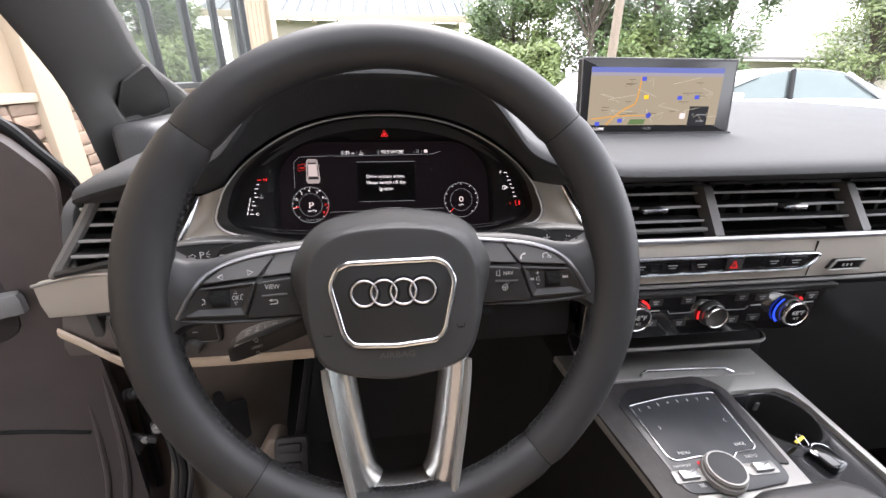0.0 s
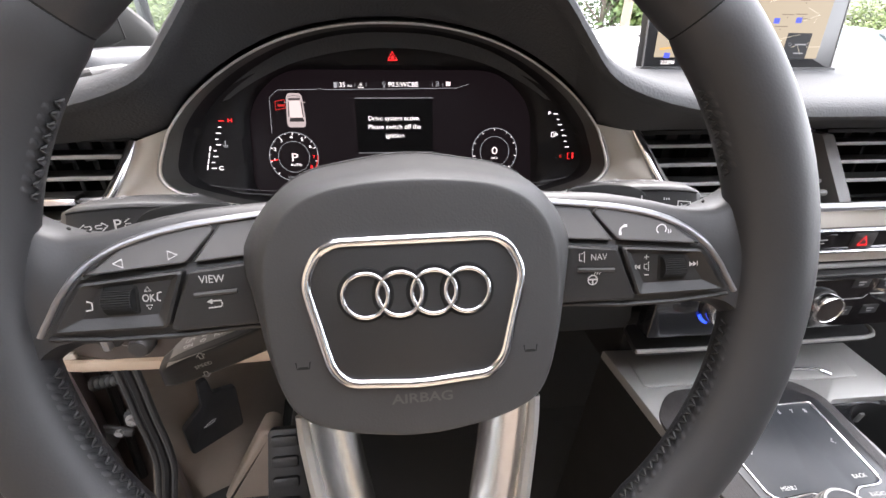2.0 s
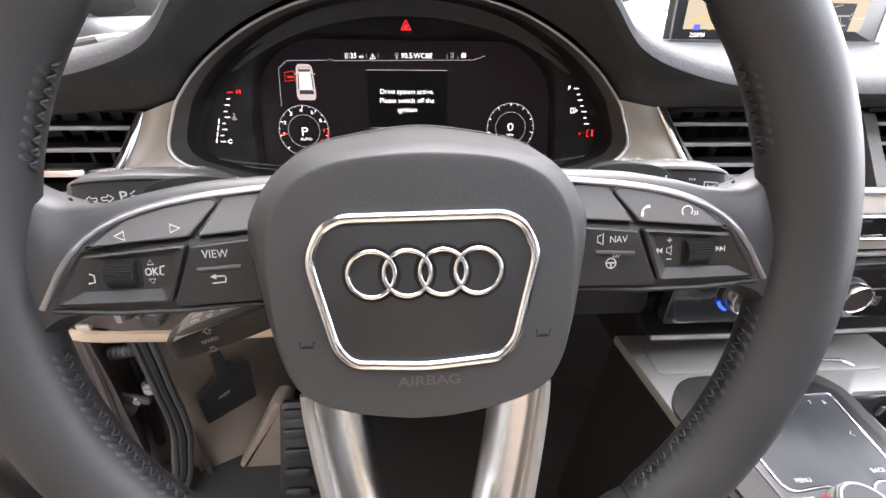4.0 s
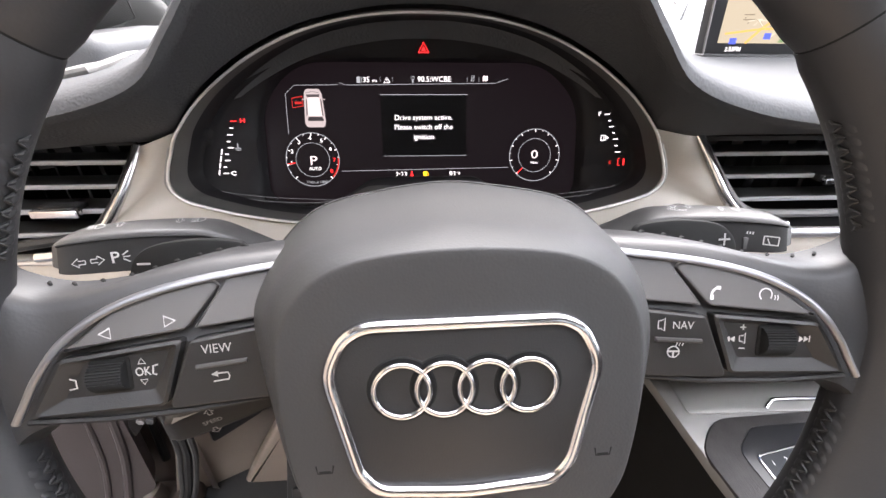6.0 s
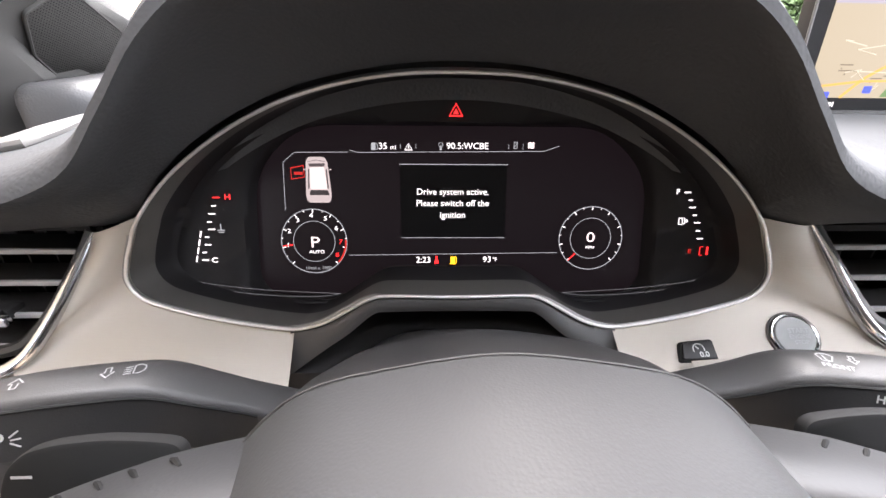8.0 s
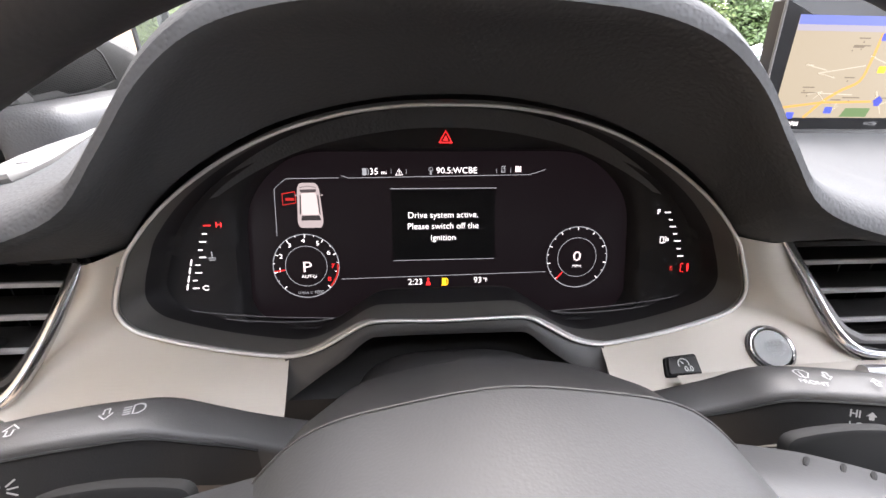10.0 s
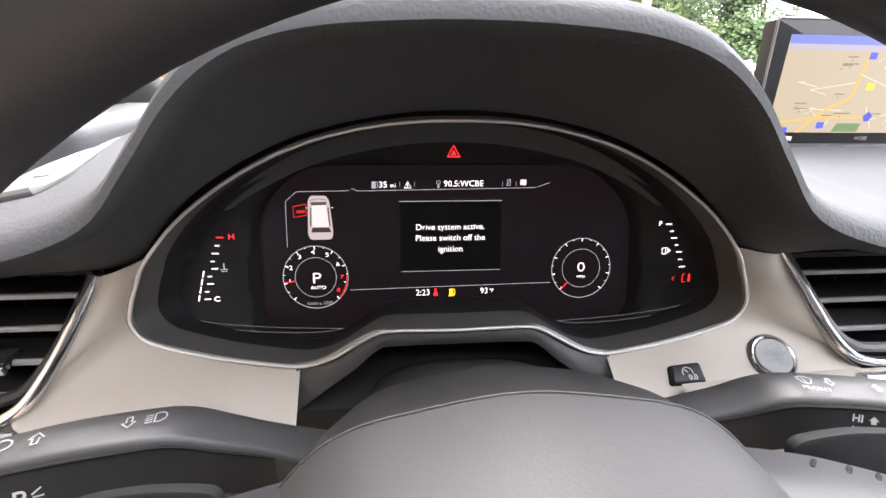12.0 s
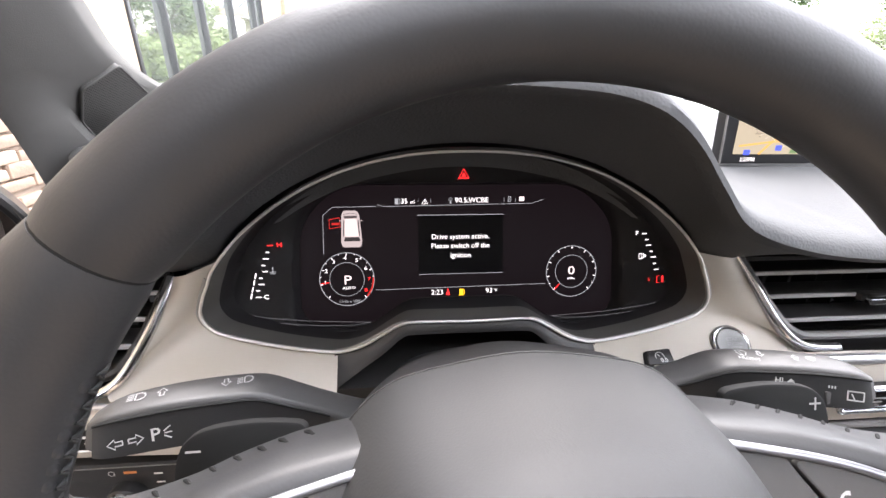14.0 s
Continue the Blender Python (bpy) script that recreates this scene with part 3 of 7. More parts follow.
part("panel", joined(at(block(0.34, 0.2, 0.1, 0.01), 0.02, 0.03, -0.02), at(block(0.3, 0.1, 0.14, 0.01), 0.02, -0.02, 0.06)), SEAM_SHADE, stack)

# passenger side lower dash
pd = thing("glovebox", pose(0.95, 0.25, 0.85), "dark plastic glovebox front below the passenger dash", "glovebox", kind="structure")
part("front", at(moved(prism(rounded([(-0.36, -0.3), (0.4, -0.3), (0.4, 0.155), (-0.37, 0.155)], 0.03), -0.05, 0.01, 0.012), SX), 0, 0, 0), BLACK, pd)

# knee panel under the driver's dash
knee = thing("knee_panel", pose(-0.2, 0.2, 0.96), "dark lower dash panel with a pale lip and small knob", "panel", kind="structure")
def kneeshape(xs):
    rows = []
    for x in xs:
        d = 0.02 if x < -0.3 else 0.0
        rows.append([(x, 0.2 + d, 1.012 - d), (x, 0.19 + d, 0.985 - d), (x, 0.184 + d, 0.948), (x, 0.187 + d, 0.933), (x, 0.3, 0.925 - d), (x, 0.5, 0.88)])
    return loft(rows, False, False)
KL = spline([(-0.402, 0.205, 0.972), (-0.375, 0.2, 0.957), (-0.345, 0.194, 0.938), (-0.32, 0.187, 0.9325), (-0.27, 0.184, 0.932), (-0.2, 0.183, 0.9315), (-0.1, 0.183, 0.934)], 5)
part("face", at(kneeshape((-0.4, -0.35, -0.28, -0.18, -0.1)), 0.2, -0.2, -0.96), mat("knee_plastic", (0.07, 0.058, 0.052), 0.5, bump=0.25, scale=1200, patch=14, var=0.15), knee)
# Same panel behind the column, near-black in place of the shade there.
part("shaded_face", at(kneeshape((-0.1, 0.0, 0.1, 0.24)), 0.2, -0.2, -0.96), SEAM_SHADE, knee)
part("lip", at(loft([[(x, y + 0.003, z + 0.002) for x, y, z in KL], KL, [(x, y - 0.001, z - 0.005) for x, y, z in KL], [(x, y + 0.001, z - 0.011) for x, y, z in KL], [(x, y + 0.05, z - 0.016) for x, y, z in KL]], False, False), 0.2, -0.2, -0.96), BEIGE, knee, "pale beige lower lip")
part("key_slot", at(block(0.012, 0.004, 0.006, 0.001), -0.305 + 0.2, 0.182 - 0.2, 0.942 - 0.96), ALU, knee)
part("adjuster_knob", at(moved(lathe([(0.01, -0.004), (0.01, 0.006), (0.008, 0.009), (0.001, 0.0095)], 20), SX), -0.037, -0.02, -0.004), SOFT, knee)
part("mark", at(moved(joined(line(arc, 0.001, 0.0), flat(rect(0.004, 0.001, 0, 0.006, -0.001))), SX), -0.06, -0.018, -0.006), FAINT, knee)

# headlamp switch panel under the band
hl = thing("headlamp_switch", pose(-0.265, 0.18, 0.981), "black headlamp switch panel with a metal dial", "switch panel")
part("face", moved(prism(rect(0.12, 0.046, 0.004), -0.01, 0.0, 0.002), SX), BLACK, hl)
part("dial", at(moved(lathe([(0.0135, -0.002), (0.0135, 0.008), (0.012, 0.0095), (0.001, 0.01)], 32), SX), 0.008, 0, -0.008), BLACK, hl)
part("dial_face", at(moved(prism(rect(0.006, 0.024, 0.002), 0.008, 0.016, 0.002), SX), 0.008, 0, -0.008), SATIN, hl, "satin metal grip bar")
part("border_line", moved(tube([(p[0], p[1], 0.0004) for p in rect(0.114, 0.04, 0.004)], 0.0005, 6, True), SX), GREY, hl)
part("mark", moved(ringband(disc(0.0025, 16, 0.0, 0.014), 0.0007, 0.0006), SX), ICON, hl)
for k in range(3):
    part("mark", moved(flat(rect(0.006, 0.0016, 0, 0.032, 0.012 - 0.009 * k), 0.0006), SX), ICON, hl)
part("orange_mark", moved(flat(rect(0.009, 0.0025, 0, 0.013, 0.0145), 0.0006), SX), mat("orange_print", (0.55, 0.2, 0.06), 0.5, var=0.05), hl, "orange mark")
tw = thing("thumbwheel", pose(-0.262, 0.174, 1.032), "ribbed dimmer thumbwheel in a chrome slot", "thumbwheel")
part("slot", moved(prism(rect(0.046, 0.012, 0.003, -0.002), -0.006, 0.001, 0.001), SX), SEAM_SHADE, tw)
part("slot_rim", moved(tube([(p[0], p[1], 0.001) for p in rect(0.046, 0.012, 0.003, -0.002)], 0.0009, 6, True), SX), SATIN, tw)
part("wheel", moved(lathe([(0.001, -0.0045), (0.016, -0.0045), (0.0172, -0.0035), (0.0172, 0.0035), (0.016, 0.0045), (0.001, 0.0045)], 40), pose(0.006, 0.0125, 0)), BLACK, tw)
for k in range(7):
    part("rib", at(block(0.0014, 0.0016, 0.006, 0.0004), 0.006 + 0.0174 * math.sin(radians(-48 + 16 * k)), 0.0125 - 0.0174 * math.cos(radians(-48 + 16 * k)), -0.003), SILVER, tw)


# ---- steering wheel: local x right, y up its face, z towards the driver ----
WHEEL = leaned((0.0073, 0.0071, 1.1187), 20.7) @ pose(0, 0, 0, 0, 0, 0.7)
wheel = thing("steering_wheel", WHEEL, "black leather three-spoke steering wheel with silver lower spoke", "steering wheel")
RR = 0.1862


def rim_point(a, u, grow=0.0):
    """A point on the rim: a round the wheel, u round its section, degrees."""
    g = 0.0177 + grow
    thick = 1 + 0.15 * math.exp(-((((a + 180) % 360 - 180) - 8) / 34) ** 2) + 0.15 * math.exp(-((((a) % 360) - 172) / 34) ** 2)
    rad, ax = g * thick, (0.0165 + grow) * thick
    r = RR + rad * math.cos(radians(u))
    return Vector((r * math.cos(radians(a)), r * math.sin(radians(a)) - 0.002, ax * math.sin(radians(u)) - 0.0218))


def rim_piece(a0, a1, grow=0.0):
    n = max(2, int(abs(a1 - a0) / 2.5))
    rings = []
    for k in range(n + 1):
        a = a0 + (a1 - a0) * k / n
        g = grow - (0.0012 if k in (0, n) else 0)
        rings.append([rim_point(a, u * 15, g) for u in range(24)])
    return loft(rings)


for a0, a1 in ((39.5, 140.5), (140.5, 232.5), (232.5, 307.5), (307.5, 399.5)):
    part("rim_section", rim_piece(a0 + 0.15, a1 - 0.15), LEATHER, wheel)
part("rim_core", rim_piece(0, 359.9, -0.0014), SEAM_SHADE, wheel)


# puckered seam with crossing stitches along the inner side of the grips
def pucker(a0, a1, u0):
    n = int(abs(a1 - a0) / 0.34)
    rows = []
    for k in range(n + 1):
        a = a0 + (a1 - a0) * k / n
        ph = k / 5.2
        end = min(1, k / 4, (n - k) / 4)
        row = []
        for j in range(-7, 8):
            v = j / 7
            lean_ = 0.55 * abs(v)
            w = (1 + math.cos(2 * math.pi * (ph + lean_ + (0.5 if v < 0 else 0)))) / 2
            h = 0.0010 * (0.25 + 0.75 * w) * math.sin(math.pi * min(1, abs(v) * 1.05)) ** 0.8 - 0.0006 * (1 - abs(v))
            row.append(rim_point(a, u0 + 21 * v, -0.0002 + h * end - (0.0006 if abs(j) == 7 else 0)))
        rows.append(row)
    return loft(rows, False, False)


def stitch_row(a0, a1, u, n):
    out = []
    for k in range(n):
        a = a0 + (a1 - a0) * (k + 0.5) / n
        h = (a1 - a0) / n
        d = 1 if k % 2 else -1
        p, q = rim_point(a - 0.42 * h, u - 6 * d, 0.0004), rim_point(a + 0.42 * h, u + 6 * d, 0.0004)
        m = rim_point(a, u, 0.0009)
        out.append(tube([p, m, q], [0.0004, 0.0007, 0.0004], 6))
    return joined(*out)


for a0, a1 in ((192, 231), (309, 348), (150, 166), (14, 30), (235, 305)):
    part("puckered_seam", pucker(a0, a1, 182), LEATHER, wheel, "", 80)
    part("stitching", stitch_row(a0, a1, 182, int(abs(a1 - a0) / 0.88)), THREAD, wheel)

# side spokes: their faces sink away from the driver towards the boss
EYE0 = Vector((-0.004, 0.03, 0.164))


def sunk(sh):
    """Slides points along their sight lines onto a face that leans away towards the boss and the top."""
    out, E = [], EYE0
    for v in sh[0]:
        v = Vector(v)
        u = v - E
        w = math.copysign(0.235, v.x) if abs(v.x) < 0.168 else 0.0
        far = 0.17 * abs(w)
        fade = 0.45 * min(1, max(0, (0.185 - abs(v.x)) / 0.04))
        lam = (u.z - far + w * E.x) / (u.z - w * u.x)
        if E.y + u.y * lam > 0.003:
            lam = (u.z - far + w * E.x - fade * (E.y - 0.003)) / (u.z - w * u.x + fade * u.y)
        out.append(E + u * max(1.0, lam))
    return (out, sh[1])


def spart(name, sh, *rest):
    return part(name, sunk(sh), *rest)


def cut_at(poly, y, keep):
    """The piece of an outline above (1) or below (-1) a height."""
    out = []
    for a, b in zip(poly, poly[1:] + poly[:1]):
        if keep * (a.y - y) >= 0:
            out.append(a)
        if (a.y - y) * (b.y - y) < 0:
            out.append(a + (b - a) * ((y - a.y) / (b.y - a.y)))
    return out


CH = [(0.1565, -0.018), (0.1515, -0.0095), (0.147, -0.002), (0.137, 0.0095), (0.12, 0.0192), (0.097, 0.0252), (0.066, 0.0288), (0.045, 0.0302)]
for s in (-1, 1):
    line_pts = spline([(s * x, y) for x, y in CH], 5)
    # leather-covered arm
    top = [(s * x, y) for x, y in ((0.179, 0.047), (0.168, 0.035), (0.157, 0.0268), (0.146, 0.0238), (0.13, 0.0248), (0.115, 0.0282), (0.1, 0.031), (0.085, 0.033), (0.05, 0.035))]
    bot = [(s * x, y) for x, y in ((0.179, -0.052), (0.168, -0.038), (0.157, -0.029), (0.146, -0.0266), (0.13, -0.0268), (0.115, -0.0268), (0.1, -0.026), (0.085, -0.025), (0.05, -0.024))]
    st, sb = spline(top, 5), spline(bot, 5)
    rings = []
    for p, q in zip(st, sb):
        k = min(1, max(0, (abs(p.x) - 0.12) / 0.045)) ** 2
        f, b = -0.0125 - 0.004 * k, -0.05 + 0.014 * k
        m = (p + q) / 2
        k2 = min(1, max(0, (abs(p.x) - 0.138) / 0.018))
        rings.append([(p.x, p.y, (f + b) / 2), (p.x, p.y - 0.0004, f - 0.004), (p.x, p.y - 0.0022, f - 0.001), (p.x, p.y - 0.0055, f), (m.x, m.y, f - 0.0045 * (1 - k2)), (q.x, q.y + 0.004, f - 0.006 * (1 - k2)),
                      (q.x, q.y + 0.001, f - 0.012 + 0.008 * k), (q.x, q.y, (f + b) / 2), (q.x, q.y + 0.004, b), (m.x, m.y, b - 0.003), (p.x, p.y - 0.003, b), (p.x, p.y - 0.0005, b + 0.003)])
    spart("spoke_cover", loft(rings), LEATHER, wheel, "black leather spoke cover")
    for k in range(10):
        p = st[min(len(st) - 1, 11 + int(k * 3.1))]
        k1 = min(1, max(0, (abs(p.x) - 0.12) / 0.045)) ** 2
        zm = -0.05 + 0.014 * k1 + 0.0105
        spart("stitch", tube([(p.x - s * 0.0024, p.y - 0.0002, zm + 0.0024), (p.x, p.y + 0.0003, zm), (p.x + s * 0.0024, p.y - 0.0002, zm - 0.0024)], [0.0005, 0.00075, 0.0005], 6), SEAM_SHADE, wheel)
    spart("chrome_line", tube([(p.x, p.y, -0.0102) for p in line_pts], 0.0014, 10), SPOKELINE, wheel, "satin chrome line")
    low = [(s * x, y) for x, y in ((0.06, -0.0205), (0.075, -0.0205), (0.1, -0.0225), (0.13, -0.0225), (0.157, -0.0205))]
    face = [Vector((p.x, p.y)) for p in line_pts[::-1]] + [Vector(p) for p in reversed(low)]
    for name_, keep in (("upper_panel", 1), ("lower_panel", -1)):
        spart(name_, prism(cut_at(face, 0.0045, keep), -0.032, -0.0155), BLACK, wheel)
    spart("lower_edge", tube([(*p, -0.0152) for p in low], 0.0012, 6), BLACK, wheel)
    up = [(s * x, y) for x, y in ((0.1385, 0.0062), (0.0972, 0.0098), (0.0955, 0.011), (0.0838, 0.0234), (0.086, 0.0257), (0.104, 0.0224), (0.121, 0.0174), (0.1335, 0.0088))]
    spart("button", prism(rounded(up, 0.0015, 3), -0.024, -0.0108, 0.0008), KEYCAP, wheel, "", 14)
    blank = [(s * x, y) for x, y in ((0.0942, 0.0098), (0.06, 0.0125), (0.06, 0.0285), (0.081, 0.0263), (0.0828, 0.0235))]
    spart("button", prism(rounded(blank, 0.0012, 3), -0.024, -0.0112, 0.0008), KEYCAP, wheel, "", 14)
    frame_q = rounded([(s * x, y) for x, y in ((0.1408, 0.0032), (0.0985, 0.0065), (0.107, -0.0178), (0.1535, -0.0175))], 0.0018, 4)
    rim_q = rounded([(s * x, y) for x, y in ((0.1392, 0.0022), (0.1, 0.0054), (0.1078, -0.0168), (0.1512, -0.0166))], 0.0015, 4)
    well_q = rounded([(s * x, y) for x, y in ((0.1335, 0.0008), (0.1045, 0.0028), (0.1115, -0.0122), (0.1425, -0.0124))], 0.0012, 4)
    spart("roller_frame", loft([[(p[0], p[1], -0.024) for p in frame_q], [(p[0], p[1], -0.0118) for p in frame_q], [(p[0], p[1], -0.0112) for p in rim_q], [(p[0], p[1], -0.0142) for p in well_q]]), BLACK, wheel, "", 14)
    cxr = s * 0.1255
    spart("roller_recess", prism(rect(0.0138, 0.0128, 0.0012, cxr, -0.005), -0.0145, -0.0137, 0.0002), SEAM_SHADE, wheel)
    cog = [Vector(((0.0062 if k % 2 else 0.0057) * math.cos(math.pi * k / 36), (0.0062 if k % 2 else 0.0057) * math.sin(math.pi * k / 36))) for k in range(72)]
    roller = spart("roller", moved(prism(cog, -0.0058, 0.0058, 0.0005), pose(cxr, -0.005, -0.0155, 0, 90, 0)), SEAM_SHADE, wheel, "black knurled roller", 14)
    two = [(s * x, y) for x, y in ((0.0958, 0.0058), (0.06, 0.0095), (0.06, -0.0185), (0.1045, -0.0195), (0.1056, -0.0178), (0.0975, 0.002))]
    spart("rocker_button", prism(rounded(two, 0.0015, 3), -0.024, -0.0113, 0.0008), BLACK, wheel, "", 14)
    spart("rocker_ridge", tube([(s * 0.0945, -0.0042, -0.0112), (s * 0.0765, -0.0033, -0.0112)], 0.001, 8), SOFT, wheel)
    zi, zr, zf = -0.0099, -0.011, -0.0138
    if s < 0:
        for x, d in ((-0.1225, -1), (-0.1008, 1)):
            y = 0.0112 if d < 0 else 0.0136
            t3 = [(x + d * 0.002, y), (x - d * 0.0018, y + 0.0018), (x - d * 0.0018, y - 0.0018)]
            spart("arrow_mark", line(t3 + t3[:2], 0.0005, zi), ICON, wheel)
        spart("view_lettering", words("VIEW", 0.0049, -0.0868, 0.0022, zr, wide=0.9), ICON, wheel)
        spart("back_mark", line([(-0.0878, -0.0072), (-0.0838, -0.0072), (-0.0834, -0.0085), (-0.0838, -0.0098), (-0.0892, -0.0102)], 0.0006, zr), ICON, wheel)
        spart("back_arrow", flat([(-0.0898, -0.0074), (-0.0874, -0.0062), (-0.0874, -0.0086)], zr), ICON, wheel)
        spart("ok_lettering", words("OK", 0.0046, -0.1146, -0.0049, zf, wide=0.8, bold=0.015), ICON, wheel)
        for y, d in ((-0.0017, 1), (-0.0079, -1)):
            t3 = [(-0.1159, y), (-0.1133, y), (-0.1146, y + 0.002 * d)]
            spart("arrow_mark", line(t3 + t3[:2], 0.0004, zf), ICON, wheel)
        spart("bracket_mark", line([(-0.1388, -0.0045), (-0.1368, -0.0052), (-0.1368, -0.0082), (-0.1394, -0.0086)], 0.0006, zf + 0.001), ICON, wheel)
        spart("bracket_mark", line([(-0.1085, -0.0022), (-0.1102, -0.0026), (-0.1106, -0.0056), (-0.1092, -0.006)], 0.0006, zf + 0.001), ICON, wheel)
    else:
        spart("nav_lettering", words("NAV", 0.0044, 0.0868, 0.0022, zr, wide=0.92), ICON, wheel)
        spart("speaker_mark", joined(line([(0.0772, 0.001), (0.0783, 0.001), (0.0797, 0.0, ), (0.0797, 0.0052), (0.0783, 0.0042), (0.0772, 0.0042), (0.0772, 0.001)], 0.0004, zr)), ICON, wheel)
        hw = disc(0.0025, 24, 0.0838, -0.0085)
        spart("heated_wheel_mark", joined(ringband(hw, 0.0005, zr), line([(0.0813, -0.0083), (0.0863, -0.0083)], 0.0007, zr), line([(0.0838, -0.0085), (0.0838, -0.0109)], 0.0007, zr), *[line([(0.0846 + 0.0012 * k, -0.006), (0.0851 + 0.0012 * k, -0.0049), (0.0846 + 0.0012 * k, -0.004)], 0.0004, zr) for k in range(3)]), ICON, wheel)
        ph = [(0.0964, 0.0128), (0.0966, 0.0148), (0.0977, 0.0162), (0.0995, 0.0169)]
        spart("phone_mark", joined(line(spline([(*p, 0) for p in ph], 4), 0.0009, zi), flat(rect(0.0014, 0.0018, 0, 0.0966, 0.0132), zi), flat(rect(0.0017, 0.0013, 0, 0.0991, 0.0166), zi)), ICON, wheel)
        hd = [(0.1172 + 0.0024 * math.cos(radians(a)), 0.0142 + 0.0022 * math.sin(radians(a))) for a in range(-40, 231, 18)]
        spart("voice_mark", joined(line(hd, 0.0005, zi), *[line([(0.1206 + 0.0011 * k, 0.0122), (0.121 + 0.0011 * k, 0.0131), (0.1206 + 0.0011 * k, 0.014)], 0.0004, zi) for k in range(2)]), ICON, wheel)
        for x, d in ((0.1068, -1), (0.1362, 1)):
            spart("skip_mark", joined(flat([(x, -0.0026), (x, -0.0052), (x + 0.0019 * d, -0.0039)], zf + 0.001), flat([(x - 0.0019 * d, -0.0026), (x - 0.0019 * d, -0.0052), (x, -0.0039)], zf + 0.001), flat(rect(0.0005, 0.0026, 0, x + 0.0023 * d, -0.0039), zf + 0.001)), ICON, wheel)
        spart("volume_mark", joined(flat(rect(0.0024, 0.0005, 0, 0.1125, 0.0006), zf), flat(rect(0.0005, 0.0024, 0, 0.1125, 0.0006), zf), flat(rect(0.0024, 0.0005, 0, 0.1127, -0.0082), zf), line([(0.1114, -0.0052), (0.1114, -0.003), (0.1125, -0.003), (0.1136, -0.0018), (0.1136, -0.0064), (0.1125, -0.0052), (0.1114, -0.0052)], 0.0004, zf)), ICON, wheel)

# airbag boss
BO = [(0, 0.0485), (0.03, 0.0455), (0.05, 0.041), (0.0615, 0.032), (0.0685, 0.018), (0.0705, 0.003), (0.0695, -0.018), (0.068, -0.035), (0.064, -0.053), (0.0555, -0.066), (0.037, -0.0735), (0.012, -0.0777), (0, -0.0784)]
boss_o = spline([(x, y, 0) for x, y in BO] + [(-x, y, 0) for x, y in BO[-2:0:-1]], 5, True)


CREASE = [(0, 0.041), (0.027, 0.0393), (0.0435, 0.0345), (0.0545, 0.026), (0.0608, 0.0145), (0.063, 0.002), (0.063, -0.017), (0.0615, -0.033), (0.058, -0.0485), (0.0505, -0.0595), (0.034, -0.0665), (0.0115, -0.0703), (0, -0.0708)]
crease_o = spline([(x, y, 0) for x, y in CREASE] + [(-x, y, 0) for x, y in CREASE[-2:0:-1]], 5, True)


def boss_z(x, y):
    """Height of the slightly domed front face."""
    return -0.0012 * (x / 0.05) ** 2


def boss_ring(dz, sc=1.0):
    """The outline of the cover at a depth behind its face: it widens towards the back."""
    ring = []
    back = min(1, max(0, (-dz - 0.022) / 0.058))
    for p in boss_o:
        x, y = p.x * sc, (p.y + 0.012) * sc - 0.012
        y += 0.0125 * back * max(0, p.y / 0.0485) ** 1.5
        ease = 1 - 0.4 * max(0, (p.y - 0.012) / 0.03)
        x *= 1 + 0.2 * back * min(1, max(0, (p.y + 0.035) / 0.045)) * ease
        x *= 1 + 0.13 * min(1, max(0, (-dz - 0.005) / 0.03)) * min(1, max(0, (p.y + 0.05) / 0.05)) * ease
        ring.append(Vector((x, y, dz)))
    return ring


def boss():
    """Front face, a rounded crease round it, and the sloping shoulder behind."""
    rings = [boss_ring(dz) for dz in (-0.078, -0.066, -0.054, -0.042, -0.031)]
    edge = boss_ring(-0.022)
    for s_, z in ((0.92, -0.0185), (0.8, -0.0148), (0.65, -0.0108), (0.48, -0.0072), (0.3, -0.004), (0.17, -0.002), (0.08, -0.0008), (0.03, -0.0002)):
        ring = []
        for c, e in zip(crease_o, edge):
            q = c + (e - c) * s_
            ring.append(Vector((q.x, q.y, z + boss_z(c.x, c.y) * (1 - s_))))
        rings.append(ring)
    for sc in (0.99, 0.95, 0.85, 0.7, 0.5, 0.3, 0.1):
        ring = []
        for c in crease_o:
            x, y = c.x * sc, (c.y + 0.012) * sc - 0.012
            ring.append(Vector((x, y, boss_z(x, y))))
        rings.append(ring)
    return loft(rings)


# Seam drawn paler than the cover, as if lit from the front.
part("cover_seam", tube([p + Vector((0, 0.0004, 0)) for p in boss_ring(-0.0785)], 0.0004, 6, True), KEYCAP, wheel, "pale seam at the back of the cover, its lit edge put into colour")
part("hub_casing", loft([boss_ring(-0.125, 0.88), boss_ring(-0.1, 0.96), boss_ring(-0.079, 0.985)]), BLACK, wheel)
part("airbag_cover", boss(), BOSS, wheel, "grained black airbag cover", 60)
tp = [(-0.033, 0.0165), (0.033, 0.0165), (0.0405, 0.0125), (0.0465, 0.0005), (0.0375, -0.0375), (0.031, -0.0445), (0, -0.0465), (-0.031, -0.0445), (-0.0375, -0.0375), (-0.0465, 0.0005), (-0.0405, 0.0125)]
tro = rounded(tp, 0.006, 4)
part("badge_frame", tube([(p.x, p.y, 0.0008 + boss_z(p.x, p.y)) for p in tro], 0.0024, 10, True), CHROME, wheel, "polished chrome frame")
part("badge_plate", prism(inset(tro if area2(tro) > 0 else tro[::-1], 0.001), -0.004, 0.0006, 0.0004), BLACK, wheel)
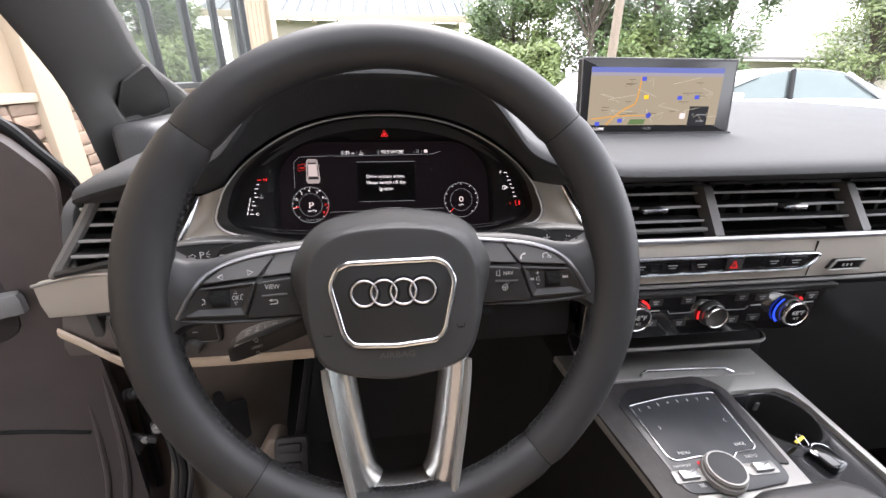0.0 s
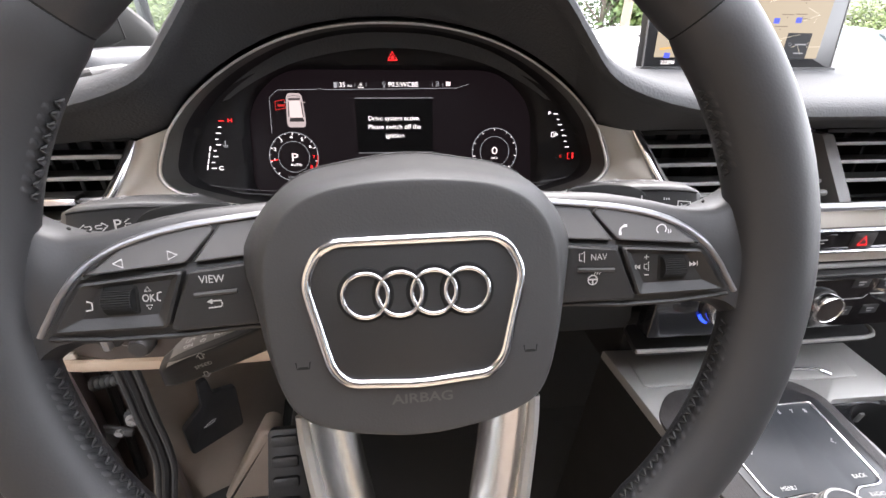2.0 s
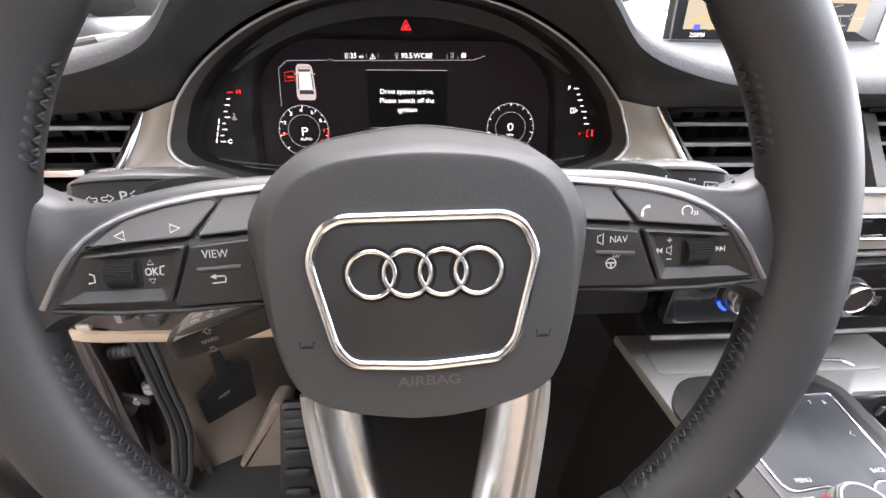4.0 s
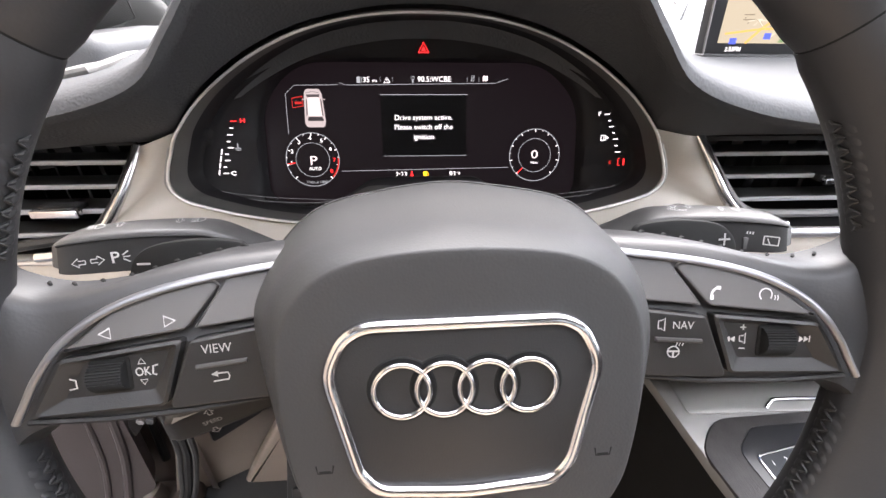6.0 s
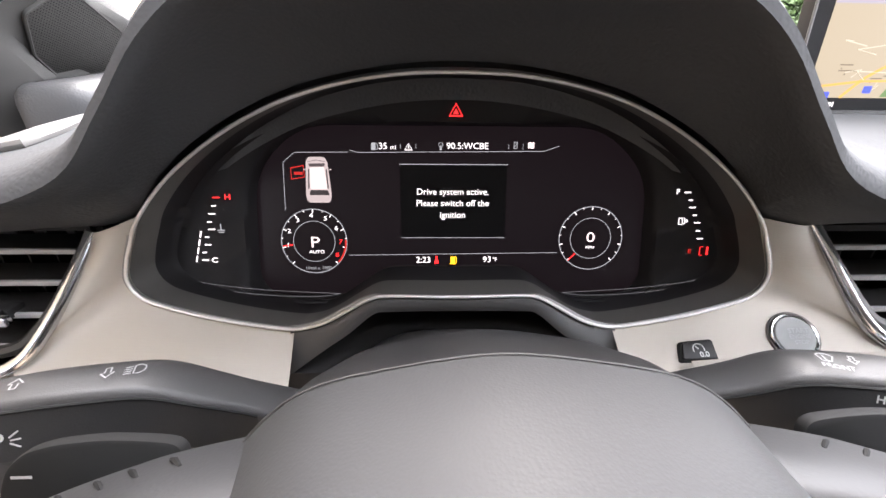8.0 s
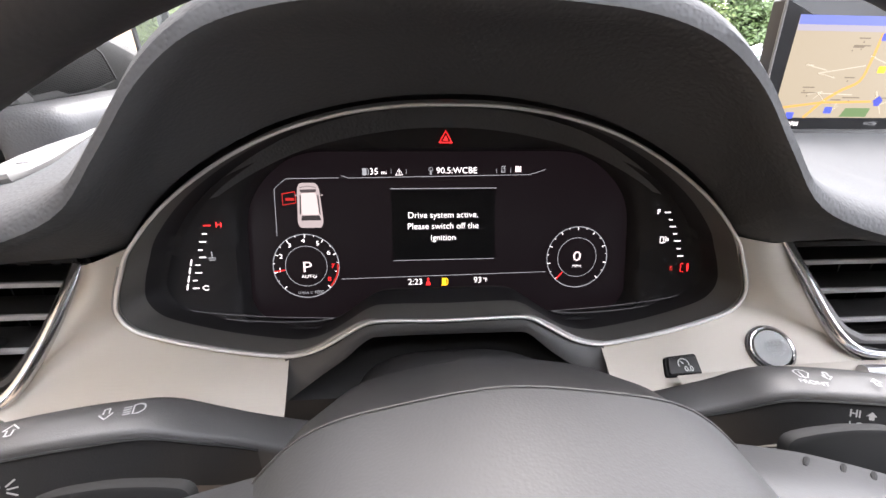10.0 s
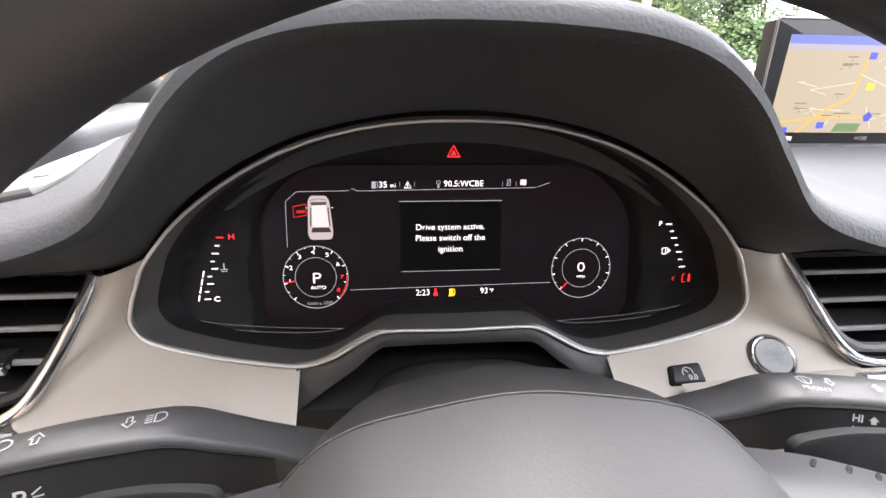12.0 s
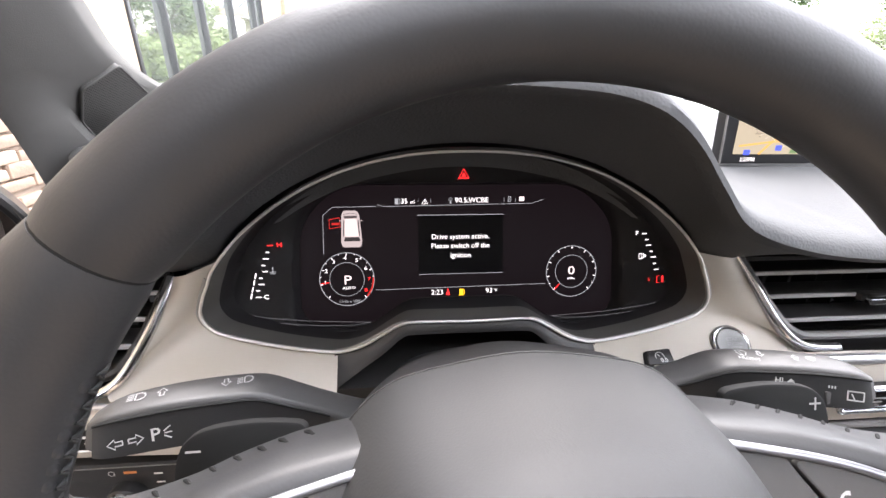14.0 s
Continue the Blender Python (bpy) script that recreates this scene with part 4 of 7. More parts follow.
for cx in (-0.0216, -0.0072, 0.0072, 0.0216):
    part("badge_ring", tube([(cx + 0.0094 * math.cos(2 * math.pi * k / 40), -0.0062 + 0.0094 * math.sin(2 * math.pi * k / 40), 0.0019) for k in range(40)], 0.00105, 10, True), CHROME, wheel, "chrome ring")
    part("badge_groove", moved(lathe([(0.0078, 0.0004), (0.0114, 0.0010), (0.012, 0.0005)], 40), pose(cx, -0.0062, 0)), SEAM_SHADE, wheel)
part("airbag_lettering", words("AIRBAG", 0.0062, 0.0005, -0.0538, boss_z(0, -0.0538) + 0.0004, wide=1.25, bold=0.02), KEYCAP, wheel)
for s in (-1, 1):
    part("horn_mark", joined(line([(s * 0.0475, -0.036), (s * 0.0515, -0.036)], 0.0008, 0.0002), line([(s * 0.0465, -0.0335), (s * 0.047, -0.0365), (s * 0.052, -0.0365), (s * 0.0525, -0.0335)], 0.0006, 0.0002)), SEAM_SHADE, wheel)

# lower spoke: a metal U
OUTER = spline([(0.0575, -0.064, 0), (0.0558, -0.084, 0), (0.0505, -0.12, 0), (0.0425, -0.16, 0), (0.039, -0.182, 0)], 4)
INNER = spline([(0.037, -0.05, 0), (0.0338, -0.084, 0), (0.0278, -0.124, 0), (0.0218, -0.154, 0), (0.016, -0.166, 0)], 4)
LEG = [(0.0, -0.0185), (0.1, -0.0165), (0.26, -0.0175), (0.42, -0.0195), (0.58, -0.0228), (0.74, -0.0275), (0.88, -0.033), (1.0, -0.0385), (1.0, -0.043), (0.5, -0.043), (0.0, -0.043)]
for s in (-1, 1):
    rows = [[(s * (o.x + (i.x - o.x) * w), o.y + (i.y - o.y) * w, z) for w, z in LEG] for o, i in zip(OUTER, INNER)]
    part("lower_spoke", loft(rows), POLISH, wheel, "polished metal lower spoke leg", 50)
    part("spoke_edge", tube(spline([(s * 0.0565, -0.067, -0.019), (s * 0.055, -0.084, -0.0175), (s * 0.0497, -0.12, -0.016), (s * 0.0415, -0.165, -0.014), (s * 0.0395, -0.178, -0.012)], 5), 0.0036, 8), SILVER, wheel, "satin silver edge")
foot_rows = []
for k in range(9):
    x = -0.04 + 0.01 * k
    y0 = -0.1655 + 0.012 * max(0, abs(x) - 0.016) / 0.024
    foot_rows.append([(x, y0, -0.0385), (x, y0 - 0.003, -0.033), (x, y0 - 0.007, -0.026), (x, y0 - 0.012, -0.0205), (x, -0.185, -0.0165), (x, -0.185, -0.043), (x, y0, -0.043)])
part("spoke_foot", loft(foot_rows), POLISH, wheel, "polished foot of the lower spoke", 50)

# shift paddles
for s, sign in ((-1, "-"), (1, "+")):
    pad = [(s * x, y - (0.0018 if s < 0 else 0.0)) for x, y in ((0.1, -0.01), (0.1, 0.0357), (0.111, 0.0373), (0.125, 0.038), (0.1405, 0.0366), (0.1492, 0.0341), (0.1553, 0.0288), (0.1583, 0.0203), (0.1593, 0.004), (0.155, -0.01))]
    part("shift_paddle", prism(rounded(pad, 0.005, 4), -0.0827, -0.0784, 0.0016), SEAM_SHADE, wheel, "black shift paddle")
    bars = [flat(rect(0.0065, 0.001, 0, s * 0.1495, 0.0265 - (0.0018 if s < 0 else 0.0)), -0.0779)]
    if sign == "+":
        bars.append(flat(rect(0.001, 0.0065, 0, s * 0.1495, 0.0265), -0.0777))
    part("paddle_mark", joined(*bars), ICON, wheel)

# steering column
col = thing("steering_column", leaned((0.005, 0.12, 1.06), 20.7), "dark plastic steering column shroud behind the wheel", "steering column")
def shroud():
    rings = []
    for z, w, top, low in ((0.04, 0.04, 0.058, 0.042), (0.028, 0.049, 0.0672, 0.045), (0.016, 0.05, 0.0695, 0.047), (0.002, 0.05, 0.0685, 0.048), (0.0005, 0.054, 0.058, 0.048), (-0.012, 0.064, 0.0562, 0.048), (-0.05, 0.066, 0.052, 0.046), (-0.1, 0.068, 0.036, 0.044)):
        ring = []
        for k in range(48):
            c, n_ = math.cos(2 * math.pi * k / 48), math.sin(2 * math.pi * k / 48)
            h = top if n_ > 0 else low
            ring.append((w * math.copysign(abs(c) ** 0.7, c), h * math.copysign(abs(n_) ** (0.75 if n_ > 0 else 0.8), n_), z))
        rings.append(ring)
    return loft(rings)
part("shroud", shroud(), BLACK, col)
part("shroud_joint", tube([(0.0665 * c, 0.0, z) for c, z in ((-1, 0.02), (-1.02, -0.03), (-1.03, -0.06))], 0.0007, 6), SEAM_SHADE, col)
part("collar", lathe([(0.035, 0.02), (0.035, 0.09), (0.02, 0.09)], 32), BLACK, col)

# gaiter between column and cluster
gait = thing("column_gaiter", pose(0, 0.2, 1.07), "dark flexible cover bridging column and instrument cluster", "cover")
def gaiter():
    """The grey lip under the cluster ring, and the dark hollow that runs in behind it."""
    half = [((0.0, 1.0915), (0.0, 1.0838)), ((0.04, 1.0915), (0.04, 1.0836)), ((0.053, 1.0893), (0.051, 1.082)), ((0.066, 1.0823), (0.066, 1.0705)), ((0.08, 1.0743), (0.08, 1.0615)), ((0.093, 1.0698), (0.096, 1.0505)), ((0.1035, 1.069), (0.106, 1.0435))]
    both = [((-a[0], a[1]), (-b[0], b[1])) for a, b in reversed(half[1:])] + half
    up = spline([(a[0], rim_y(a[0], a[1]) - 0.0015, a[1]) for a, b in both], 5)
    lo = spline([(b[0], 0.2115 - 0.35 * (1.0838 - b[1]), b[1]) for a, b in both], 5)
    return up, lo
gup, glo = gaiter()
lip_rows = [[a + Vector((0, 0.006, 0.001)) for a in gup], gup] + [[a * (1 - t) + b * t + Vector((0, -0.0012 * math.sin(math.pi * t), 0)) for a, b in zip(gup, glo)] for t in (0.15, 0.4, 0.7, 0.92)] + [glo, [p + Vector((0, 0.004, -0.0008)) for p in glo]]
part("flap", at(loft(lip_rows, False, False), 0, -0.2, -1.07), SOFT, gait, "dark grey lip under the cluster ring")
# Hollow behind the lip, its shade put into the near-black colour.
part("shaded_hollow", at(loft([[p + Vector((0, 0.003, -0.0006)) for p in glo], [p + Vector((0, 0.03, -0.004)) for p in glo], [p + Vector((0, 0.06, -0.02)) for p in glo], [Vector((p.x, 0.27, 1.0)) for p in glo], [Vector((p.x * 1.2, 0.16, 0.99)) for p in glo]], False, False), 0, -0.2, -1.07), SEAM_SHADE, gait)


# stalks: stations (x, y, z, half depth, half height)
def low_of(x):
    return float(np.interp(x, (0.09, 0.13, 0.15), (1.0, 0.42, 0.06)))


STALK = [(0.045, 0.158, 1.05, 0.011, 0.011), (0.075, 0.152, 1.058, 0.012, 0.012), (0.1, 0.145, 1.0735, 0.0105, 0.0135), (0.12, 0.1395, 1.084, 0.011, 0.0148), (0.135, 0.1345, 1.0935, 0.0115, 0.0165),
         (0.15, 0.13, 1.0965, 0.0118, 0.0175), (0.175, 0.1225, 1.0995, 0.0115, 0.0175), (0.197, 0.1155, 1.1015, 0.0105, 0.0155), (0.206, 0.112, 1.103, 0.0075, 0.011)]


def front_of(s, x, z):
    """Depth of a stalk's leaning front panel at a place."""
    u = x + (0.006 if s < 0 else 0.0)
    y, zc, d, h = (float(np.interp(u, [v[0] for v in STALK], [v[k] for v in STALK])) for k in (1, 2, 3, 4))
    top, low = zc + 0.82 * h, zc - 0.92 * h * low_of(u)
    return y - 0.0007 - d * (0.9 + (lean_of(u) - 0.9) * (top - z) / (top - low))


def lean_of(x):
    return float(np.interp(x, (0.09, 0.15), (1.0, 1.6)))


def stalk(name, s, label):
    k = thing(name, pose(s * 0.14, 0.13, 1.1) @ pose(*((0.003, 0, 0.0025) if s > 0 else (0.002, 0, 0))), label, "stalk", "column stalks")
    P = spline([Vector(v) - Vector((0.006 if s < 0 and v[0] > 0.1 else 0, 0, 0, 0, 0)) for v in STALK], 5)
    rings = []
    for v in P:
        x, y, z, d, h = v
        e = low_of(x)
        sec = rounded([(-d * lean_of(x), -h * e), (d, -h * e * 0.8), (d, h * 0.86), (d * 0.3, h), (-d * 0.7, h * 0.96), (-d * 0.88, h * 0.78)], 0.004, 3)
        rings.append([(s * x, y + q.x, z + q.y) for q in sec])
    b = part("body", at(loft(rings), -s * 0.14, -0.13, -1.1), SOFT, k)
    up, lo = [], []
    for v in P[9:-3]:
        x, y, z, d, h = v
        up.append(Vector((s * x, y - d * 0.9 - 0.0012, z + h * 0.82)))
        lo.append(Vector((s * x, y - d * lean_of(x) - 0.0007, z - h * low_of(x) * 0.92)))
    part("front_panel", at(loft([up, [(p + q) / 2 for p, q in zip(up, lo)], lo], False, False), -s * 0.14, -0.13, -1.1), BLACK, k)
    part("groove", at(tube([p + Vector((0, 0.0002, 0.0006)) for p in up], 0.0007, 6), -s * 0.14, -0.13, -1.1), SEAM_SHADE, k)
    return k


def stalk_icons(k, s, z, items):
    """Signs on the front (f) or the top (t) of a stalk: (shape, x, face)."""
    for sh, x, dz, f, nm in items:
        y0 = 0.13 - (x - 0.14) * 0.28
        if f == "f":
            m = pose(s * x, front_of(s, x, 1.1015 + dz) - 0.0009, 1.1015 + dz, 66, 0, (16 if s < 0 else -16))
        else:
            m = pose(s * x, y0 + 0.001 + dz, float(np.interp(x, (0.12, 0.135, 0.15, 0.175, 0.2), (1.105, 1.1138, 1.1162, 1.118, 1.1178))), 2, 0, (16 if s < 0 else -16))
        part(nm, moved(sh, pose(-s * 0.14, -0.13, -1.1) @ m), ICON if f == "f" else FAINT, k)


def arrow(w, h):
    w, h = w * 0.8, h * 0.8
    return line([(-w / 2, h * 0.2), (0, h * 0.2), (0, h * 0.5), (w / 2, 0), (0, -h * 0.5), (0, -h * 0.2), (-w / 2, -h * 0.2), (-w / 2, h * 0.2)], 0.0006)


stL = stalk("indicator_stalk", -1, "dark plastic indicator and headlamp stalk with white symbols")
lamp = line([(-0.001, 0.0022), (0.001, 0.0024), (0.0028, 0.0014), (0.0032, 0), (0.0028, -0.0014), (0.001, -0.0024), (-0.001, -0.0022), (-0.001, 0.0022)], 0.0006)
beam = joined(*[flat(rect(0.0028, 0.0005, 0, -0.0032, -0.0018 + 0.0012 * k)) for k in range(4)])
stalk_icons(stL, -1, 0, [(at(arrow(0.0075, 0.006), 0, 0, 0, 0, 0, 180), 0.1865, 0.0042, "f", "arrow_mark"), (arrow(0.0075, 0.006), 0.1785, 0.0042, "f", "arrow_mark"),
                         (joined(words("P", 0.0085, -0.001, 0, bold=0.01), line([(0.0025, 0.001), (0.0055, 0.003)], 0.0006), line([(0.0027, 0), (0.006, 0)], 0.0006), line([(0.0025, -0.001), (0.0055, -0.003)], 0.0006)), 0.17, 0.0042, "f", "parking_lamp_mark"),
                         (at(arrow(0.0065, 0.006), 0, 0, 0, 0, 0, -90), 0.1455, 0.0, "t", "arrow_mark"), (joined(lamp, beam), 0.1365, 0.001, "t", "headlamp_mark"),
                         (joined(lamp, beam), 0.183, 0.0, "t", "headlamp_mark"), (at(arrow(0.0065, 0.006), 0, 0, 0, 0, 0, 90), 0.173, 0.0, "t", "arrow_mark")])
stR = stalk("wiper_stalk", 1, "dark plastic wiper stalk with white lettering")
wip = joined(line([(-0.004, 0.002), (-0.002, 0.0032), (0, 0.0035), (0.002, 0.0032), (0.004, 0.002), (0.002, -0.002), (-0.002, -0.002), (-0.004, 0.002)], 0.0006), line([(0.0005, -0.0028), (-0.001, 0.002)], 0.0006))
stalk_icons(stR, 1, 0, [(moved(wip, Matrix.Scale(0.8, 4)), 0.1465, 0.0015, "t", "wiper_mark"), (words("FRONT", 0.0033, 0, 0, wide=1.1), 0.1475, -0.0035, "t", "front_lettering"), (at(arrow(0.0055, 0.005), 0, 0, 0, 0, 0, -90), 0.1555, 0.0015, "t", "arrow_mark"),
                        (at(arrow(0.005, 0.0045), 0, 0, 0, 0, 0, 90), 0.172, 0.0, "t", "arrow_mark"), (moved(wip, Matrix.Scale(0.6, 4)), 0.18, 0.0, "t", "washer_mark"),
                        (words("HI", 0.0045, 0, 0, bold=0.02), 0.158, 0.0075, "f", "hi_lettering"), (words("LO", 0.0045, 0, 0, bold=0.02), 0.158, 0.003, "f", "lo_lettering"), (words("AUTO", 0.0045, -0.0025, 0, bold=0.02), 0.158, -0.0015, "f", "auto_lettering"),
                        (flat([(-0.002, 0), (-0.001, 0), (-0.001, -0.0015), (0.001, -0.0015), (0.001, 0), (0.002, 0), (0, 0.002)]), 0.1635, 0.0075, "f", "arrow_mark"), (flat(rect(0.002, 0.002)), 0.1635, 0.003, "f", "square_mark"), (flat(rect(0.005, 0.002)), 0.164, -0.0015, "f", "bar_mark"),
                        (joined(*[flat(rect(0.0008, 0.0014, 0, 0.0015 * j)) for j in range(3)]), 0.181, 0.008, "f", "interval_mark"),
                        (joined(ringband(rect(0.0085, 0.0055, 0.0005), 0.0007, 0), line([(0.0, -0.0028), (-0.002, 0.001)], 0.0006)), 0.193, 0.005, "f", "rear_window_mark")])
part("slider", at(block(0.006, 0.002, 0.007, 0.0006), 0.182 - 0.14, front_of(1, 0.182, 1.1035) - 0.1305, 0.0003, -24), SOFT, stR)

# cruise lever below the left spoke
cr = thing("cruise_lever", pose(-0.11, 0.065, 1.04), "black cruise control lever with white lettering", "stalk", "column stalks")
P = spline([Vector(v) for v in ((-0.141, 0.06, 1.0305, 0.007, 0.0085), (-0.13, 0.062, 1.0352, 0.011, 0.0103), (-0.1, 0.07, 1.0425, 0.012, 0.0108), (-0.06, 0.085, 1.052, 0.012, 0.012), (-0.03, 0.1, 1.057, 0.01, 0.011))], 4)
rings = []
for x, y, z, d, h in P:
    sec = rounded([(-d, -h), (d, -h), (d, h * 0.8), (d * 0.2, h), (-d, h * 0.7)], 0.003, 3)
    rings.append([(x, y + q.x, z + q.y) for q in sec])
part("body", at(loft(rings), 0.11, -0.065, -1.04), BLACK, cr)
up = [(x, y, z + h * 1.0) for x, y, z, d, h in P[3:-4]]
# Paler top stands in for sky light grazing the black lever.
part("lit_top_face", at(loft([[(x, y - 0.011, z - 0.0035) for x, y, z in up], [(x, y + 0.003, z + 0.0008) for x, y, z in up], [(x, y + 0.012, z - 0.0015) for x, y, z in up]], False, False), 0.11, -0.065, -1.04), mat("lever_top_lit", (0.11, 0.102, 0.095), 0.42, bump=0.15, scale=1500, patch=20, var=0.12), cr)
for tx, x, dz in (("OFF", -0.1245, 0.003), ("ON", -0.1245, -0.001), ("CANCEL", -0.105, 0.003), ("RESUME", -0.105, -0.001)):
    y = 0.07 + (x + 0.1) * 0.27
    part("lettering", moved(words(tx, 0.0034, bold=0.01), pose(0.11, -0.065, -1.04) @ pose(x, y - 0.003 + dz, 1.0385 + (x + 0.1) * 0.26 + 0.0152 + dz * 0.22, 12, -14, 14)), ICON, cr)
for dz in (0.003, -0.001):
    x = -0.1165
    part("arrow_mark", moved(arrow(0.004, 0.0035), pose(0.11, -0.065, -1.04) @ pose(x, 0.0655 - 0.003 + dz, 1.0385 + (x + 0.1) * 0.26 + 0.0152 + dz * 0.22, 12, -14, 14)), ICON, cr)
part("lettering", moved(words("SPEED", 0.0036), pose(0.11, -0.065, -1.04) @ pose(-0.1155, 0.0525, 1.038, 90, -12, 12)), FAINT, cr)
for dz, r in ((0.007, 90), (-0.007, -90)):
    part("arrow_mark", moved(arrow(0.005, 0.006), pose(0.11, -0.065, -1.04) @ pose(-0.1155, 0.0525, 1.038 + dz, 90, -12, 12) @ pose(0, 0, 0, 0, 0, r)), FAINT, cr)


# ---- instrument cluster: local x right, y up the display, z towards the driver ----
TL = math.degrees(math.atan(0.286))
TFT = leaned((0, 0.279, 1.13), TL)
cluster = thing("instrument_cluster", TFT, "digital instrument cluster showing a warning message, dials and gauges", "instrument cluster")
INV = TFT.inverted()
ol = outline()
part("chrome_ring", moved(tube([p + Vector((0, -0.0028 - 0.004 * min(1, max(0, (p.z - 1.1) / 0.04)), 0)) - Vector((p.x, 0, p.z - 1.13)).normalized() * (0.0008 + 0.0016 * min(1, max(0, (p.z - 1.1) / 0.04))) for p in ol], 0.0011, 10, True), INV), RINGCHROME, cluster, "thin satin silver ring round the opening")
low_n = next(k for k, p in enumerate(ol) if p.z > 1.128)
low_ol = ol[-low_n + 1:] + ol[:low_n]
part("outer_ring", moved(tube([p + Vector((0, 0.001, 0)) + (Vector((p.x, 0, p.z - 1.13))).normalized() * 0.0026 for p in low_ol], 0.0017, 8), INV), SILVER, cluster)


def funnel():
    rows = []
    for t, sc in ((0, 0.994), (0.2, 0.985), (0.5, 0.965), (0.8, 0.945), (1.0, 0.93), (1.05, 0.9)):
        row = []
        for p in ol:
            x, z = p.x * sc, 1.135 + (p.z - 1.135) * sc
            low = max(0.0, (1.125 - p.z) / 0.05)
            z -= low * 0.008 * min(1, t * 1.1) + (0.004 * max(0, (p.z - 1.15) / 0.07) * t)
            goal = 0.263 + (z - 1.139) * 0.2
            row.append((x, p.y + (goal - p.y) * min(1, t), z))
        rows.append(row)
    return rows


frows = funnel()
# Fall-off of light put into two colours: paler rim, black depth.
part("funnel", moved(loft(frows[:3], True, False), INV), FUNNEL_LIT, cluster, "funnel round the display, made paler for light at its rim", 70)
part("inner_funnel", moved(loft(frows[2:], True, False), INV), MASK, cluster, "inner funnel, made black for the shade in its depth", 70)

# black mask in front of the display, open in the middle
MZ = 0.0165
ow = rounded([(-0.13, -0.068), (0.132, -0.068), (0.141, -0.056), (0.139, 0.02), (0.105, 0.052), (-0.105, 0.052), (-0.137, 0.02), (-0.139, -0.056)], [0.006, 0.006, 0.006, 0.03, 0.03, 0.03, 0.03, 0.006], 6)
mo = [Vector((p.x * 0.965, (INV @ Vector((p.x, 0.26, 1.135 + (p.z - 1.135) * 0.965 - (0.01 if p.z < 1.1 else 0)))).y)) for p in ol]


def mask():
    n = 120
    def ray(P, a):
        d = Vector((math.cos(a), math.sin(a)))
        best = 0
        for i in range(len(P)):
            u, w = P[i - 1], P[i]
            e = w - u
            den = d.x * e.y - d.y * e.x
            if abs(den) < 1e-12:
                continue
            t = (u.x * e.y - u.y * e.x) / den
            q = (u.x * d.y - u.y * d.x) / den
            if t > 0 and -1e-6 <= q <= 1 + 1e-6:
                best = max(best, t)
        return d * best
    A = [2 * math.pi * k / n for k in range(n)]
    inn = [ray([Vector((p.x, p.y)) for p in ow], a) for a in A]
    out = [ray(mo, a) for a in A]
    out = [q if q.length > p.length * 1.03 else p * 1.03 for p, q in zip(inn, out)]
    return loft([[(*p, 0.0) for p in inn], [(*(p * 1.015), MZ * 0.4) for p in inn], [(*(p * 1.03), MZ * 0.75) for p in inn], [(*(p + (q - p) * 0.45), MZ * 0.95) for p, q in zip(inn, out)], [(*q, MZ) for q in out]], True, False)


part("mask", mask(), MASK, cluster, "matt black mask", 60)
display = part("display", flat(rect(0.3, 0.145, 0.0, 0, -0.01), -0.001), PANEL, cluster, "black display glass")
Z = 0.0


def lit(name, s, material, label=""):
    return part(name, at(s, 0, 0, Z), material, display, label)


# message box and status line
lit("message_box", flat(rect(0.0755, 0.0522, 0, 0.001, 0.0), -0.0004), glow("message_ground", (0.5, 0.4, 0.5), 0.0008))
lit("rule", flat(rect(0.0764, 0.0005, 0, 0.0011, 0.0261)), DIM)
lit("rule", flat(rect(0.0747, 0.0004, 0, 0.001, -0.026)), DIM)
for tx, y in (("Drive system active.", 0.0069), ("Please switch off the", -0.0012), ("ignition", -0.0096)):
    lit("message_line", words(tx, 0.0063, 0.0005, y), WHITE)
lit("status_rule", line([(-0.0713, 0.0357), (-0.066, 0.0339), (0.064, 0.0354), (0.075, 0.039)], 0.0004), DIM)
lit("range_reading", words("35", 0.0062, -0.0482, 0.0381), WHITE)
lit("range_unit", words("mi", 0.0042, -0.0412, 0.0375), WHITE)
lit("pump_symbol", joined(flat(rect(0.003, 0.005, 0.0003, -0.0548, 0.0381)), line([(-0.0528, 0.0361), (-0.052, 0.0361), (-0.052, 0.0395), (-0.053, 0.0405)], 0.0005)), DIM)
wt = [(-0.0331, 0.0358), (-0.028, 0.0358), (-0.0305, 0.0402)]
lit("caution_symbol", joined(line(wt + wt[:2], 0.0005), flat(rect(0.0005, 0.0018, 0, -0.0305, 0.0381)), flat(rect(0.0005, 0.0005, 0, -0.0305, 0.0366))), WHITE)
for x in (-0.0362, -0.0255, 0.0392, 0.0494):
    lit("divider", flat(rect(0.0003, 0.0036, 0, x, 0.0383)), DIM)
lit("radio_reading", words("90.5:WCBE", 0.0062, 0.0104, 0.0385), WHITE)
lit("mast_symbol", joined(ringband(disc(0.0016, 16, -0.0082, 0.0395), 0.0004, 0), flat([(-0.0091, 0.0358), (-0.0073, 0.0358), (-0.0082, 0.0398)])), DIM)
lit("phone_symbol", joined(ringband(rect(0.0026, 0.0046, 0.0003, 0.044, 0.0393), 0.0004, 0), line([(0.0424, 0.037), (0.0456, 0.0416)], 0.0004)), DIM)
lit("map_symbol", joined(*[flat([(0.0528 + 0.0015 * k, 0.0372 + 0.0005 * (k % 2)), (0.0541 + 0.0015 * k, 0.0375 - 0.0005 * (k % 2)), (0.0541 + 0.0015 * k, 0.0415 - 0.0005 * (k % 2)), (0.0528 + 0.0015 * k, 0.0412 + 0.0005 * (k % 2))]) for k in range(3)]), PINK)
